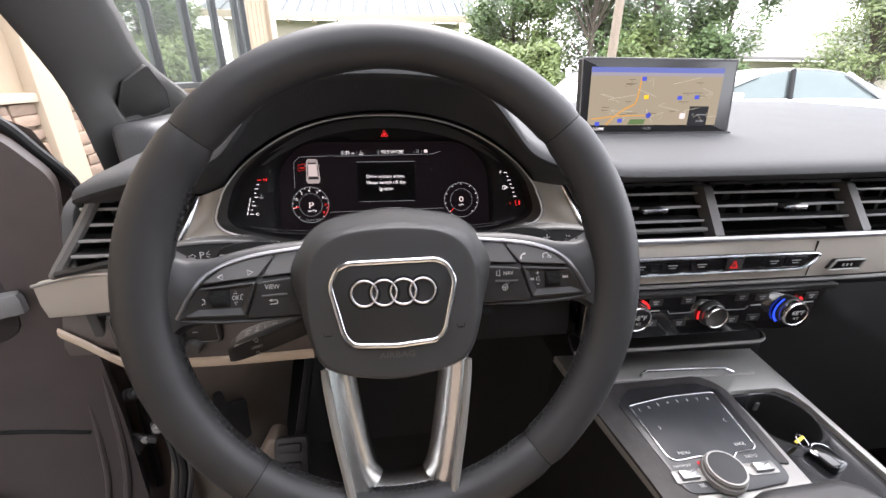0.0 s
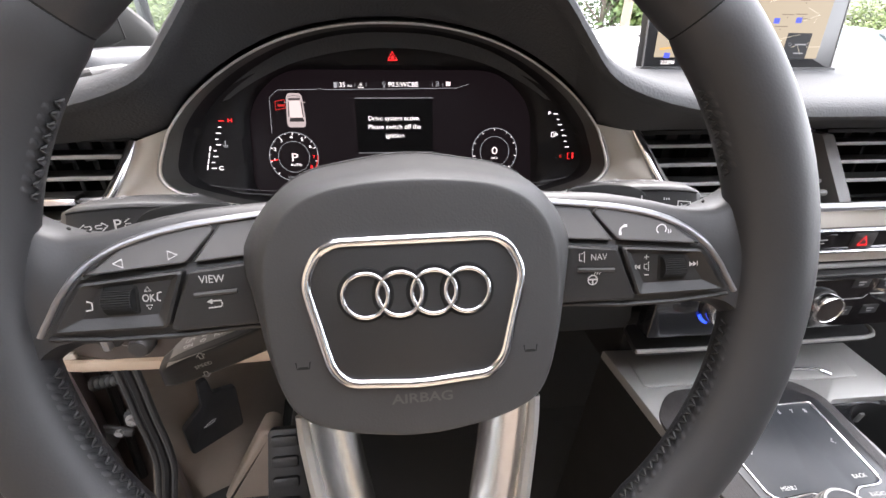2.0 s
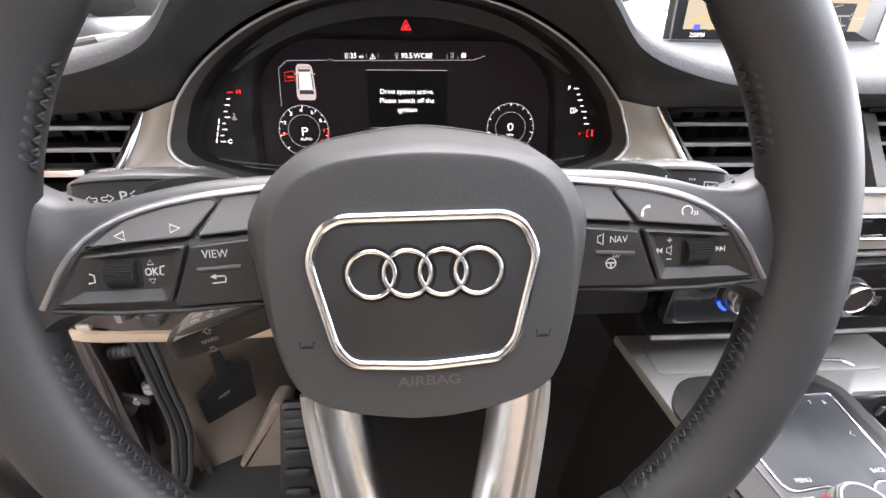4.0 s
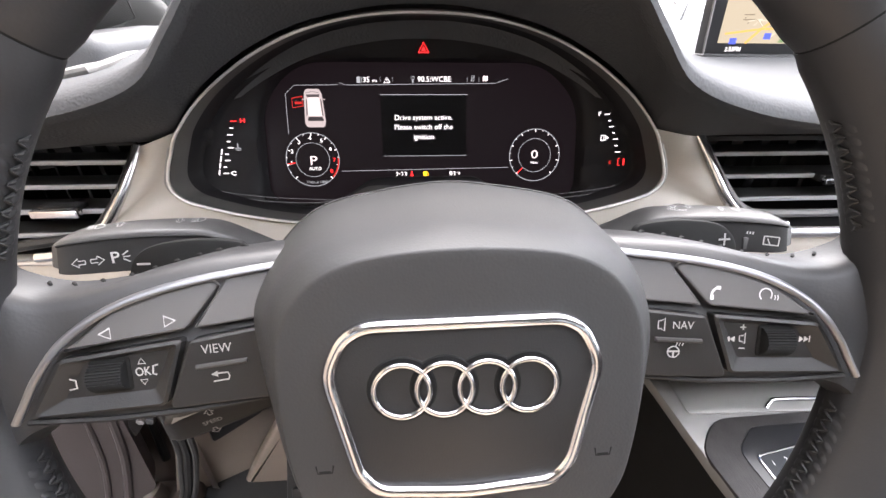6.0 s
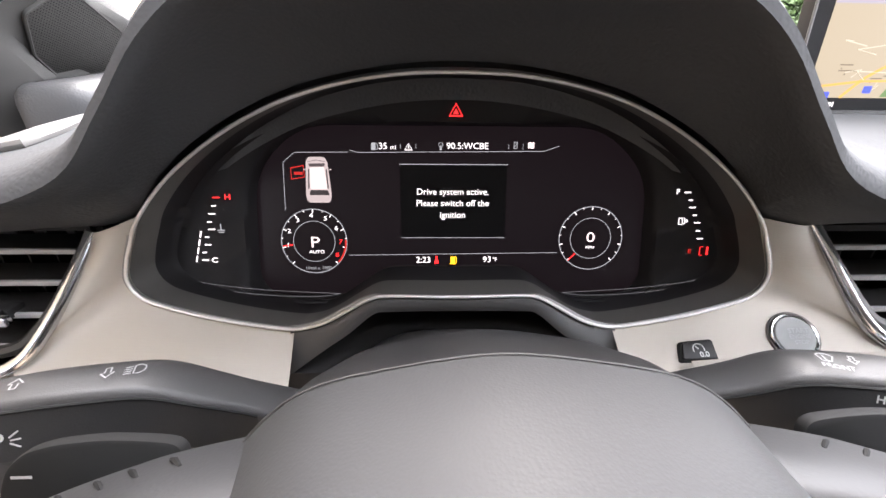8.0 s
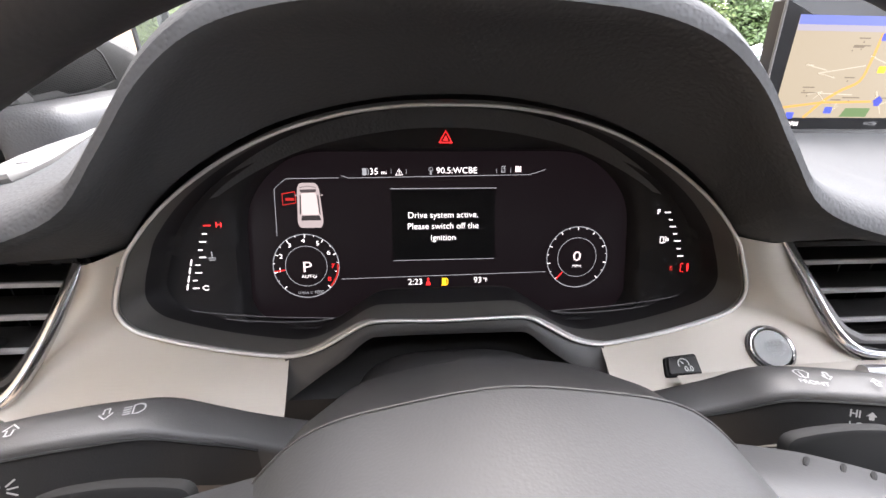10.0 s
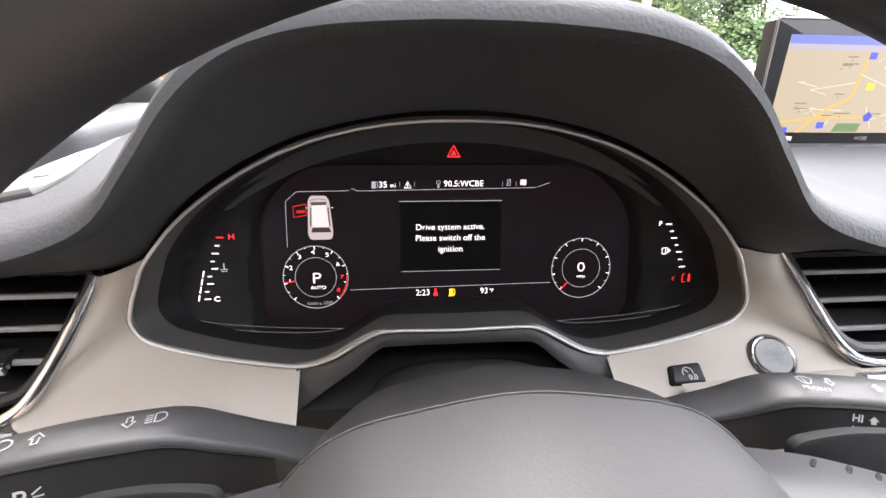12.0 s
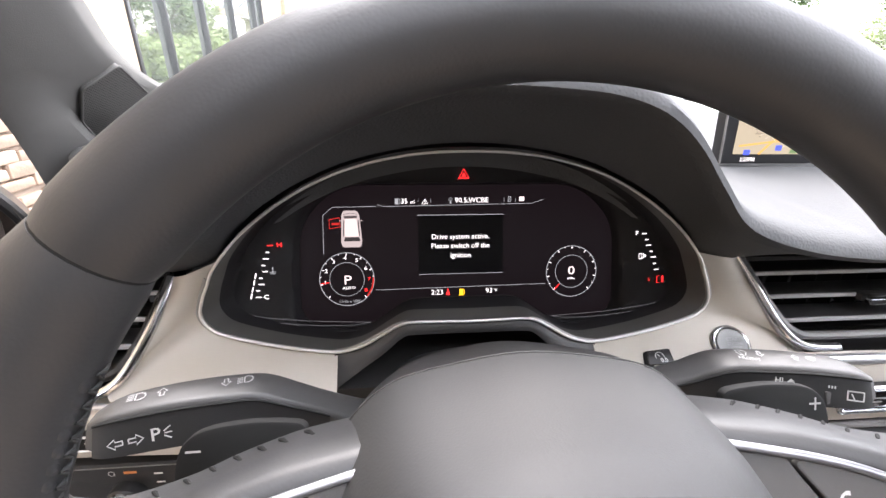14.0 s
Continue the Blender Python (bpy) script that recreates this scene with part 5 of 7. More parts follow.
lit("base_rule", line([(-0.0745, -0.0389), (0.078, -0.0372)], 0.0004), DIM)
lit("clock_reading", words("2:23", 0.0064, -0.0206, -0.0427), WHITE)
lit("belt_symbol", joined(flat(disc(0.0009, 12, -0.011, -0.0404)), flat([(-0.0128, -0.0453), (-0.0092, -0.0453), (-0.0098, -0.0425), (-0.0105, -0.0415), (-0.0115, -0.0415), (-0.0122, -0.0425)])), RED)
lit("fuel_symbol", joined(flat(rect(0.0032, 0.0052, 0.0003, 0.0009, -0.0427)), flat(rect(0.0044, 0.0006, 0, 0.0009, -0.0456)), line([(0.0028, -0.045), (0.0036, -0.0445), (0.0036, -0.0412), (0.0027, -0.0402)], 0.0006)), AMBER)
lit("temperature_reading", joined(words("93", 0.0064, 0.0262, -0.0425), words("°F", 0.0042, 0.0318, -0.0425)), WHITE)

# open-door picture of a car
lit("car_frame", line([(-0.1179, -0.0064), (-0.1173, 0.0269), (-0.1092, 0.0337), (-0.0726, 0.0341)], 0.0004), DIM)
body = rounded([(-0.1018, 0.0275), (-0.1, 0.0308), (-0.089, 0.0308), (-0.0868, 0.0275), (-0.0848, 0.004), (-0.086, -0.0008), (-0.1012, -0.0008), (-0.1028, 0.003)], 0.002)
lit("car_picture", flat(body), glow("car_picture_body", (0.8, 0.66, 0.63), 0.36))
lit("car_roof", flat(rounded([(-0.0992, 0.0238), (-0.0892, 0.024), (-0.0875, 0.0085), (-0.0995, 0.0085)], 0.0015), 0.0002), glow("car_picture_roof", (0.95, 0.76, 0.71), 0.5))
for s in (-1, 1):
    lit("car_side_window", flat([(-0.0938 + s * 0.0064, 0.0225), (-0.0938 + s * 0.0056, 0.0222), (-0.0938 + s * 0.0062, 0.0095), (-0.0938 + s * 0.0072, 0.0085)], 0.0003), glow("car_picture_side", (0.35, 0.27, 0.27), 0.1))
    lit("car_mirror", flat(rect(0.0018, 0.0009, 0, -0.0938 + s * 0.0088, 0.0222), 0.0003), glow("car_picture_mirror", (0.8, 0.66, 0.63), 0.3))
lit("bonnet_line", line([(-0.1003, 0.0275), (-0.0945, 0.0286), (-0.0885, 0.0276)], 0.0004, 0.0003), glow("car_picture_line", (0.5, 0.4, 0.4), 0.15))
lit("car_windscreen", flat(rounded([(-0.1002, 0.0262), (-0.0884, 0.0264), (-0.0892, 0.0242), (-0.0992, 0.024)], 0.0008), 0.0003), glow("car_picture_glass", (0.4, 0.32, 0.32), 0.12))
lit("car_rear_window", flat(rounded([(-0.0995, 0.008), (-0.0875, 0.008), (-0.0862, 0.0045), (-0.1002, 0.0045)], 0.0008), 0.0003), glow("car_picture_rear", (0.3, 0.25, 0.25), 0.08))
dr = [(-0.1122, 0.0232), (-0.1035, 0.0248), (-0.1032, 0.017), (-0.1122, 0.0155)]
lit("open_door_picture", joined(line(dr + dr[:2], 0.0008), flat(rect(0.006, 0.002, 0, -0.1072, 0.0195))), DULLRED)

# dials
def dial(cx, cy, r, ri, name, marks, a0, a1, longs, needle, material=WHITE):
    lit(name + "_rim", ringband(disc(r, 64, cx, cy), 0.0006, 0), DIM)
    lit(name + "_inner_ring", ringband(disc(ri, 48, cx, cy), 0.0004, 0), DIM)
    for k in range(marks + 1):
        a = radians(a0 + (a1 - a0) * k / marks)
        l = 0.0028 if k % longs == 0 else 0.0016
        d = Vector((math.cos(a), math.sin(a)))
        c = Vector((cx, cy))
        lit("tick", line([c + d * (r - 0.0004), c + d * (r - l)], 0.0006 if k % longs == 0 else 0.0004), material)
    a = radians(needle)
    d, c = Vector((math.cos(a), math.sin(a))), Vector((cx, cy))
    lit("needle", line([c + d * (ri + 0.0004), c + d * (r - 0.0008)], 0.0009, 0.0003), RED)


LX, LY = -0.099, -0.0287
dial(LX, LY, 0.0236, 0.015, "rev_counter", 16, 225, -45, 2, 189)
for k in range(1, 9):
    a = radians(188 - (k - 1) * 31.5)
    lit("numeral", words(str(k), 0.0045, LX + 0.0189 * math.cos(a), LY + 0.0187 * math.sin(a), wide=1.3), RED if k > 6 else WHITE)
ra = [(LX + 0.0226 * math.cos(radians(a)), LY + 0.0226 * math.sin(radians(a))) for a in range(-42, 4, 5)]
lit("red_zone", line(ra, 0.0014, 0.0002), DULLRED)
lit("gear_reading", words("P", 0.0112, LX + 0.0005, LY - 0.001, wide=1.25), PINK)
lit("gear_mode", words("AUTO", 0.0036, LX + 0.0015, LY - 0.0078, wide=1.1), WHITE)
lit("unit", words("1/min x 1000", 0.0036, LX + 0.002, LY - 0.0197), DIM)
RX, RY = 0.1021, -0.0266
dial(RX, RY, 0.0236, 0.0152, "speedometer", 16, 225, -45, 2, 226)
lit("speed_reading", words("0", 0.0105, RX, RY + 0.0005, wide=1.3), PINK)
lit("speed_unit", words("MPH", 0.003, RX, RY - 0.0068, wide=1.1), WHITE)

# side gauges and warning lamp on the mask
GZ = MZ + 0.0006


def gauge(name, s, material):
    part(name, at(s, 0, 0, GZ), material, cluster)


for x, y, w in ((-0.1566, 0.004, 0.005), (-0.1588, -0.0015, 0.003), (-0.1604, -0.0068, 0.0045), (-0.1625, -0.0122, 0.003), (-0.1615, -0.0172, 0.0045), (-0.1652, -0.0225, 0.003), (-0.1652, -0.0277, 0.0045), (-0.168, -0.033, 0.003), (-0.168, -0.0383, 0.0045)):
    gauge("temperature_tick", flat(rect(w, 0.0008, 0, x, y)), RED if y > 0 else WHITE)
for k in range(4):
    gauge("temperature_bar", line([(-0.1688 - 0.0014 * k, -0.0185 - 0.0056 * k), (-0.1698 - 0.0014 * k, -0.0228 - 0.0056 * k)], 0.001), WHITE)
gauge("hot_letter", words("H", 0.0048, -0.1492, 0.0042, bold=0.02, wide=1.3), RED)
gauge("cold_letter", words("C", 0.0048, -0.1618, -0.0385, bold=0.02, wide=1.3), WHITE)
gauge("thermometer_symbol", joined(flat(rect(0.0008, 0.004, 0, -0.1555, -0.0155)), line([(-0.158, -0.0178), (-0.153, -0.0178)], 0.0006), line([(-0.1575, -0.0192), (-0.1535, -0.0192)], 0.0006)), DIM)
for x, y, w in ((0.1598, 0.0083, 0.0045), (0.1625, 0.003, 0.0028), (0.1645, -0.002, 0.0045), (0.1668, -0.0073, 0.0028), (0.1692, -0.0125, 0.0045), (0.1705, -0.0182, 0.0028), (0.1725, -0.0237, 0.0045)):
    gauge("fuel_tick", flat(rect(w, 0.0008, 0, x, y)), WHITE)
gauge("full_letter", words("F", 0.0045, 0.1532, 0.0087, bold=0.02, wide=1.2), WHITE)
gauge("empty_letter", words("E", 0.0042, 0.1662, -0.0328, bold=0.02, wide=1.2), DULLRED)
gauge("fuel_bracket", line([(0.1755, -0.0295), (0.1735, -0.0295), (0.1735, -0.0355), (0.1758, -0.0355)], 0.0006), RED)
gauge("fuel_bar", flat(rect(0.0016, 0.0058, 0, 0.1788, -0.0323)), RED)
gauge("fuel_symbol", joined(ringband(rect(0.003, 0.0048, 0.0003, 0.1573, -0.0115), 0.0005, 0), line([(0.1592, -0.0135), (0.1602, -0.013), (0.1602, -0.0095), (0.1594, -0.0088)], 0.0005), flat([(0.161, -0.0127), (0.161, -0.01), (0.1628, -0.0114)])), WHITE)
tt = [(-0.0031, 0.0568), (0.0053, 0.0568), (0.0011, 0.0642)]
gauge("warning_triangle", joined(line(tt + tt[:2], 0.0011), flat([(-0.0008, 0.0579), (0.003, 0.0579), (0.0011, 0.0614)])), RED)
# Glowing hairlines stand in for faint gloss along the mask's lower edge.
GLOSS_LINE = glow("gloss_line_glow", (0.8, 0.78, 0.8), 0.13)
for s in (-1, 1):
    gauge("gloss_line", line(spline([(s * 0.184, -0.0495, 0), (s * 0.17, -0.0545, 0), (s * 0.13, -0.0595, 0), (s * 0.078, -0.0625, 0)], 4), 0.0003), GLOSS_LINE)
    gauge("gloss_line", line(spline([(s * 0.184, -0.0495, 0), (s * 0.172, -0.0575, 0), (s * 0.13, -0.0632, 0), (s * 0.095, -0.0645, 0), (s * 0.078, -0.0625, 0)], 4), 0.0003), GLOSS_LINE)

# ---- map screen standing on the dash ----
SCR = leaned((0.4405, 0.3905, 1.2325), 3.5)
SCREENB = mat("screen_bezel", (0.014, 0.014, 0.015), 0.3, patch=20, var=0.1)
screen = thing("map_screen", SCR, "slim upright dash screen showing a street map", "display")
part("housing", prism(rounded([(-0.1285, -0.0575), (0.1345, -0.0575), (0.126, 0.0565), (-0.1345, 0.0565)], 0.003), -0.016, 0.0, 0.0025), SCREENB, screen)
part("edge", tube([(p[0], p[1], -0.001) for p in rounded([(-0.1285, -0.0575), (0.1345, -0.0575), (0.126, 0.0565), (-0.1345, 0.0565)], 0.003)], 0.0012, 8, True), GREY, screen)
part("slot", prism(rect(0.27, 0.012, 0.003, 0.003, -0.0595), -0.03, 0.004, 0.001), BLACK, screen)
disp = part("display", flat([(-0.1165, -0.043), (0.108, -0.043), (0.106, 0.0435), (-0.119, 0.0435)], 0.0004), glow("map_ground", (0.72, 0.6, 0.42), 0.42), screen, "tan street map")


def onmap(name, s, material):
    part(name, at(s, 0, 0, 0.0007), material, disp)


onmap("sky_band", flat([(-0.1187, 0.036), (0.106, 0.036), (0.106, 0.0435), (-0.119, 0.0435)]), glow("map_sky", (0.25, 0.3, 0.75), 0.5))
onmap("haze_band", flat([(-0.1185, 0.031), (0.106, 0.031), (0.106, 0.036), (-0.1187, 0.036)]), glow("map_haze", (0.6, 0.55, 0.62), 0.46))
ROADS = glow("map_road", (1.0, 0.5, 0.12), 0.55)
PALE = glow("map_street", (0.8, 0.71, 0.54), 0.54)
INK = glow("map_ink", (0.42, 0.33, 0.22), 0.38)
onmap("main_road", line(spline([(-0.085, -0.043, 0), (-0.07, -0.028, 0), (-0.055, -0.018, 0), (-0.04, -0.01, 0), (-0.036, 0.006, 0), (-0.034, 0.03, 0)], 5), 0.0026), ROADS)
onmap("main_road", line([(-0.111, -0.034), (-0.07, -0.029), (-0.02, -0.028)], 0.002), ROADS)
rnd = random.Random(4)
for k in range(16):
    x, y = rnd.uniform(-0.1, 0.09), rnd.uniform(-0.036, 0.026)
    onmap("street", line([(x, y), (x + rnd.uniform(-0.02, 0.025), y + rnd.uniform(-0.01, 0.01)), (x + rnd.uniform(0, 0.03), y + rnd.uniform(-0.012, 0.012))], 0.0009), PALE)
for k in range(15):
    x, y = rnd.uniform(-0.095, 0.085), rnd.uniform(-0.03, 0.026)
    onmap("street_label", joined(flat(rect(rnd.uniform(0.01, 0.018), 0.0011, 0, x, y)), flat(disc(0.0008, 8, x + rnd.uniform(-0.006, 0.006), y - 0.003))), INK)
for x, y, m in ((-0.062, -0.036, BLUE), (0.036, -0.001, BLUE), (0.066, 0.0, BLUE), (-0.03, 0.027, BLUE), (-0.1, -0.041, BLUE), (-0.022, 0.0, AMBER)):
    onmap("map_pin", flat(rect(0.008, 0.006, 0.001, x, y), 0.0002), glow("map_pin_blue", (0.1, 0.14, 0.8), 0.6) if m is BLUE else m)
onmap("park_patch", flat([(-0.048, -0.042), (-0.02, -0.042), (-0.018, -0.034), (-0.044, -0.034)]), glow("map_green", (0.2, 0.32, 0.12), 0.5))
onmap("position_mark", flat([(-0.016, -0.032), (-0.011, -0.032), (-0.0085, -0.027), (-0.0135, -0.0225), (-0.0185, -0.027)], 0.0002), glow("map_arrow", (0.08, 0.1, 0.6), 0.6))
onmap("route_shield", joined(ringband(rect(0.01, 0.009, 0.002, 0.046, -0.029), 0.001, 0.0003), flat(rect(0.009, 0.008, 0.002, 0.046, -0.029), 0.0001)), PINK)
onmap("info_box", flat(rect(0.034, 0.03, 0.001, 0.074, -0.029)), glow("map_box", (0.12, 0.12, 0.13), 0.15))
onmap("info_line", joined(flat(rect(0.016, 0.0016, 0, 0.079, -0.027), 0.0003), flat(rect(0.014, 0.0016, 0, 0.079, -0.037), 0.0003), ringband(disc(0.002, 12, 0.064, -0.027), 0.0005, 0.0003)), DIM)
part("clock_line", words("2:23PM", 0.0062, -0.097, -0.049, 0.0006, bold=0.01), WHITE, screen)
part("station_line", words("WCBE", 0.005, -0.012, -0.0485, 0.0006), DIM, screen)

# ---- centre console: local x right, y forward, z up its sloping top ----
CON = pose(0.43, 0.129, 0.855, 5, 0, 0)
console = thing("centre_console", CON, "silver-framed centre console with black inserts beside the seat", "console")
edge = [(-0.182, 0.1), (-0.172, 0.03), (-0.165, -0.02), (-0.143, -0.128), (-0.12, -0.45), (0.14, -0.45), (0.14, 0.086)]
fr = [(-0.182, 0.1), (-0.172, 0.03), (-0.165, -0.02), (-0.143, -0.128), (-0.12, -0.45), (0.034, -0.45), (0.036, -0.13), (0.039, -0.05), (0.037, 0.002), (0.045, 0.006), (0.112, 0.005), (0.126, -0.006), (0.131, -0.03), (0.131, -0.45), (0.14, -0.45), (0.14, 0.086)]
part("body", prism(fr, -0.09, -0.012, 0.0), SEAM_SHADE, console)
part("lower_body", prism(edge, -0.4, -0.09, 0.0), SEAM_SHADE, console)
part("frame", prism(fr, -0.0125, 0.0, 0.0025), SILVER, console, "satin silver frame")
ASH = mat("dark_ash", (0.034, 0.031, 0.03), 0.5, shine=0.25, bump=0.6, scale=300, stretch=(4, 0.25, 1), patch=60, var=0.5)
part("wood_inlay", prism(rounded([(-0.168, 0.0), (-0.14, 0.033), (0.012, 0.037), (0.036, 0.012), (0.029, -0.105), (0.0, -0.1), (-0.1, -0.1), (-0.118, -0.2), (-0.1395, -0.2), (-0.1455, -0.12)], [0.012, 0.02, 0.02, 0.02, 0.004, 0.004, 0.004, 0.003, 0.003, 0.02]), -0.002, 0.0024, 0.0015), ASH, console, "dark open-pore wood inlay round the touchpad")
bz = rounded([(-0.133, -0.001), (-0.106, 0.022), (-0.002, 0.024), (0.024, 0.006), (0.014, -0.118), (0.006, -0.125), (-0.042, -0.129), (-0.115, -0.126)], 0.01)
part("bezel", prism(bz, -0.001, 0.0035, 0.001), mat("console_black", (0.016, 0.016, 0.017), 0.3, patch=25, var=0.2), console, "dark glossy surround")
pd_o = rounded([(-0.12, -0.008), (-0.06, 0.002), (0.009, 0.003), (0.003, -0.084), (-0.027, -0.085), (-0.036, -0.093), (-0.064, -0.093), (-0.07, -0.0855), (-0.112, -0.089)], [0.004, 0.05, 0.004, 0.01, 0.006, 0.012, 0.012, 0.006, 0.012])
pad = part("touchpad", prism(pd_o, 0.002, 0.0042, 0.0005), mat("touchpad_face", (0.03, 0.032, 0.035), 0.35, patch=20, var=0.15, shine=0.2), console, "smooth dark touchpad")
part("touchpad_rim", tube([(p.x, p.y, 0.0042) for p in pd_o], 0.0013, 8, True), CHROME, console, "chrome rim")
for k in range(8):
    part("numeral", words(str(k + 1), 0.006, -0.109 + 0.0148 * k, -0.0155 + 0.0012 * k + 0.004 * math.sin(math.pi * k / 7), 0.0045, bold=0.02), ICON, pad)
part("arc_mark", joined(line([(-0.1, -0.042), (-0.097, -0.0445), (-0.1, -0.047)], 0.0007, 0.0045), line([(-0.006, -0.039), (-0.009, -0.0415), (-0.006, -0.044)], 0.0007, 0.0045)), ICON, pad)
part("menu_lettering", words("MENU", 0.0055, -0.09, -0.08, 0.0045), ICON, pad)
part("back_lettering", words("BACK", 0.0055, -0.014, -0.076, 0.0045), ICON, pad)
for tx, x, y in (("NAV/MAP", -0.102, -0.095), ("TEL", -0.094, -0.119), ("RADIO", -0.012, -0.092), ("MEDIA", -0.006, -0.113)):
    part("lettering", words(tx, 0.005, x, y, 0.0038), ICON, console)
part("red_lamp", flat(disc(0.0025, 16, -0.08, -0.094), 0.0038), RED, console, "red indicator lamp")
kb = part("control_knob", at(lathe([(0.0235, 0.0), (0.023, 0.006), (0.0212, 0.0075), (0.0215, 0.0125), (0.0208, 0.0142), (0.0192, 0.0142), (0.018, 0.013), (0.0008, 0.0125)], 64), -0.063, -0.11, 0.0035), SILVER, console, "knurled metal control knob")
part("knob_face", at(lathe([(0.019, 0.012), (0.019, 0.0143), (0.0005, 0.0138)], 48), -0.063, -0.11, 0.0035), mat("knob_top", (0.012, 0.012, 0.013), 0.25, shine=0.25, var=0.2), kb, "dark glossy top")
part("knob_grip", joined(*[at(block(0.0011, 0.0012, 0.005, 0.0003), -0.063 + 0.0216 * math.cos(2 * math.pi * k / 72), -0.11 + 0.0216 * math.sin(2 * math.pi * k / 72), 0.0106, 0, 0, 360 * k / 72) for k in range(72)]), SILVER, kb)
for s, x in ((-1, -0.103), (1, -0.012)):
    part("rocker_base", prism(rounded([(x - 0.018, -0.115), (x + 0.03 if s < 0 else x + 0.018, -0.115), (x + 0.03 if s < 0 else x + 0.018, -0.1), (x - 0.018 if s < 0 else x - 0.03, -0.1)], 0.003), 0.003, 0.0048, 0.0008), SILVER, console)
    part("rocker", at(prism(rect(0.022, 0.011, 0.002), 0, 0.0055, 0.0025), x, -0.1075, 0.0045), SATIN, console, "chrome rocker switch")
part("lid", prism(rounded([(-0.16, 0.04), (0.104, 0.032), (0.108, 0.066), (0.09, 0.082), (-0.16, 0.085)], 0.006), -0.001, 0.0022, 0.0012), SILVER, console, "satin grey storage lid")
part("lid_grip", tube(spline([(-0.075, 0.041, 0.003), (-0.066, 0.047, 0.004), (-0.05, 0.0495, 0.0045), (0.05, 0.045, 0.0045), (0.062, 0.042, 0.004), (0.07, 0.0365, 0.003)], 5), 0.0022, 8), CHROME, console, "bright pull edge")

# cup holder
cup = thing("cup_holder", CON @ pose(0.085, -0.05, 0), "black cup holder recess in the console", "cup holder")
cr_o = rounded([(-0.05, 0.056), (0.03, 0.056), (0.0455, 0.04), (0.047, -0.3), (-0.052, -0.3), (-0.048, 0.0)], [0.006, 0.01, 0.01, 0.004, 0.004, 0.03])


def tray():
    """The recess plate round the well: rings from its outline to the round hole."""
    c, n = Vector((0.001, 0.012)), 72
    hole = [c + Vector((math.cos(2 * math.pi * k / n), math.sin(2 * math.pi * k / n))) * 0.041 for k in range(n)]
    P = [Vector((p.x, p.y)) for p in cr_o]
    rim_ = []
    for k in range(n):
        d = Vector((math.cos(2 * math.pi * k / n), math.sin(2 * math.pi * k / n)))
        best = 0.042
        for i in range(len(P)):
            u, e = P[i - 1] - c, P[i] - P[i - 1]
            den = d.x * e.y - d.y * e.x
            if abs(den) > 1e-12:
                t, q = (u.x * e.y - u.y * e.x) / den, (u.x * d.y - u.y * d.x) / den
                if t > 0 and -1e-6 <= q <= 1 + 1e-6:
                    best = max(best, t)
        rim_.append(c + d * best)
    return loft([[(*p, -0.008) for p in rim_], [(*(p * 0.5 + q * 0.5), -0.009) for p, q in zip(rim_, hole)], [(*p, -0.009) for p in hole]], True, False)


part("tray", tray(), GLOSS, cup)
WELL = [(0.0425, -0.0092), (0.0415, -0.008), (0.0405, -0.0095), (0.0395, -0.08), (0.036, -0.086), (0.0005, -0.086)]
part("well", at(loft([[(r * math.cos(2 * math.pi * k / 48), r * math.sin(2 * math.pi * k / 48), z) for k in range(48)] for r, z in WELL], True, False), 0.001, 0.012, 0), SEAM_SHADE, cup, "deep round well", 50)
part("clip", at(block(0.006, 0.003, 0.014, 0.001), 0.002, 0.049, -0.035), GREY, cup)
keys = thing("car_key", CON @ pose(0.084, -0.096, -0.008, 0, 0, 12) @ Matrix.Scale(0.66, 4), "car key with a metal ring and yellow tag", "key")
part("fob", at(prism(rounded([(-0.017, -0.03), (0.017, -0.03), (0.019, 0.012), (0.0, 0.022), (-0.019, 0.012)], 0.01), 0, 0.014, 0.005), 0, 0, 0.002), GLOSS, keys)
part("fob_trim", tube([(p[0], p[1], 0.011) for p in rounded([(-0.018, 0.0), (0.018, 0.0), (0.019, 0.012), (0.0, 0.023), (-0.019, 0.012)], 0.008)], 0.0025, 8, True), CHROME, keys)
part("ring", moved(tube([(0.013 * math.cos(2 * math.pi * k / 32), 0.013 * math.sin(2 * math.pi * k / 32), 0) for k in range(32)], 0.001, 6, True), pose(-0.014, 0.03, 0.013, 20, 15, 0)), CHROME, keys)
part("tag", at(prism(rounded([(-0.003, -0.014), (0.003, -0.014), (0.0035, 0.014), (-0.002, 0.015)], 0.002), 0, 0.002, 0.0006), -0.018, 0.034, 0.014, 0, 0, -80), mat("yellow_tag", (0.6, 0.45, 0.03), 0.45, var=0.15), keys, "yellow plastic tag")

arm = thing("armrest", pose(0.42, -0.25, 0.82), "dark leather armrest over the console", "armrest")
part("pad", prism(rounded([(-0.085, -0.3), (0.085, -0.3), (0.075, 0.222), (0.05, 0.24), (-0.045, 0.237), (-0.07, 0.222)], 0.02), 0.0, 0.055, 0.015, 4), LEATHER, arm)


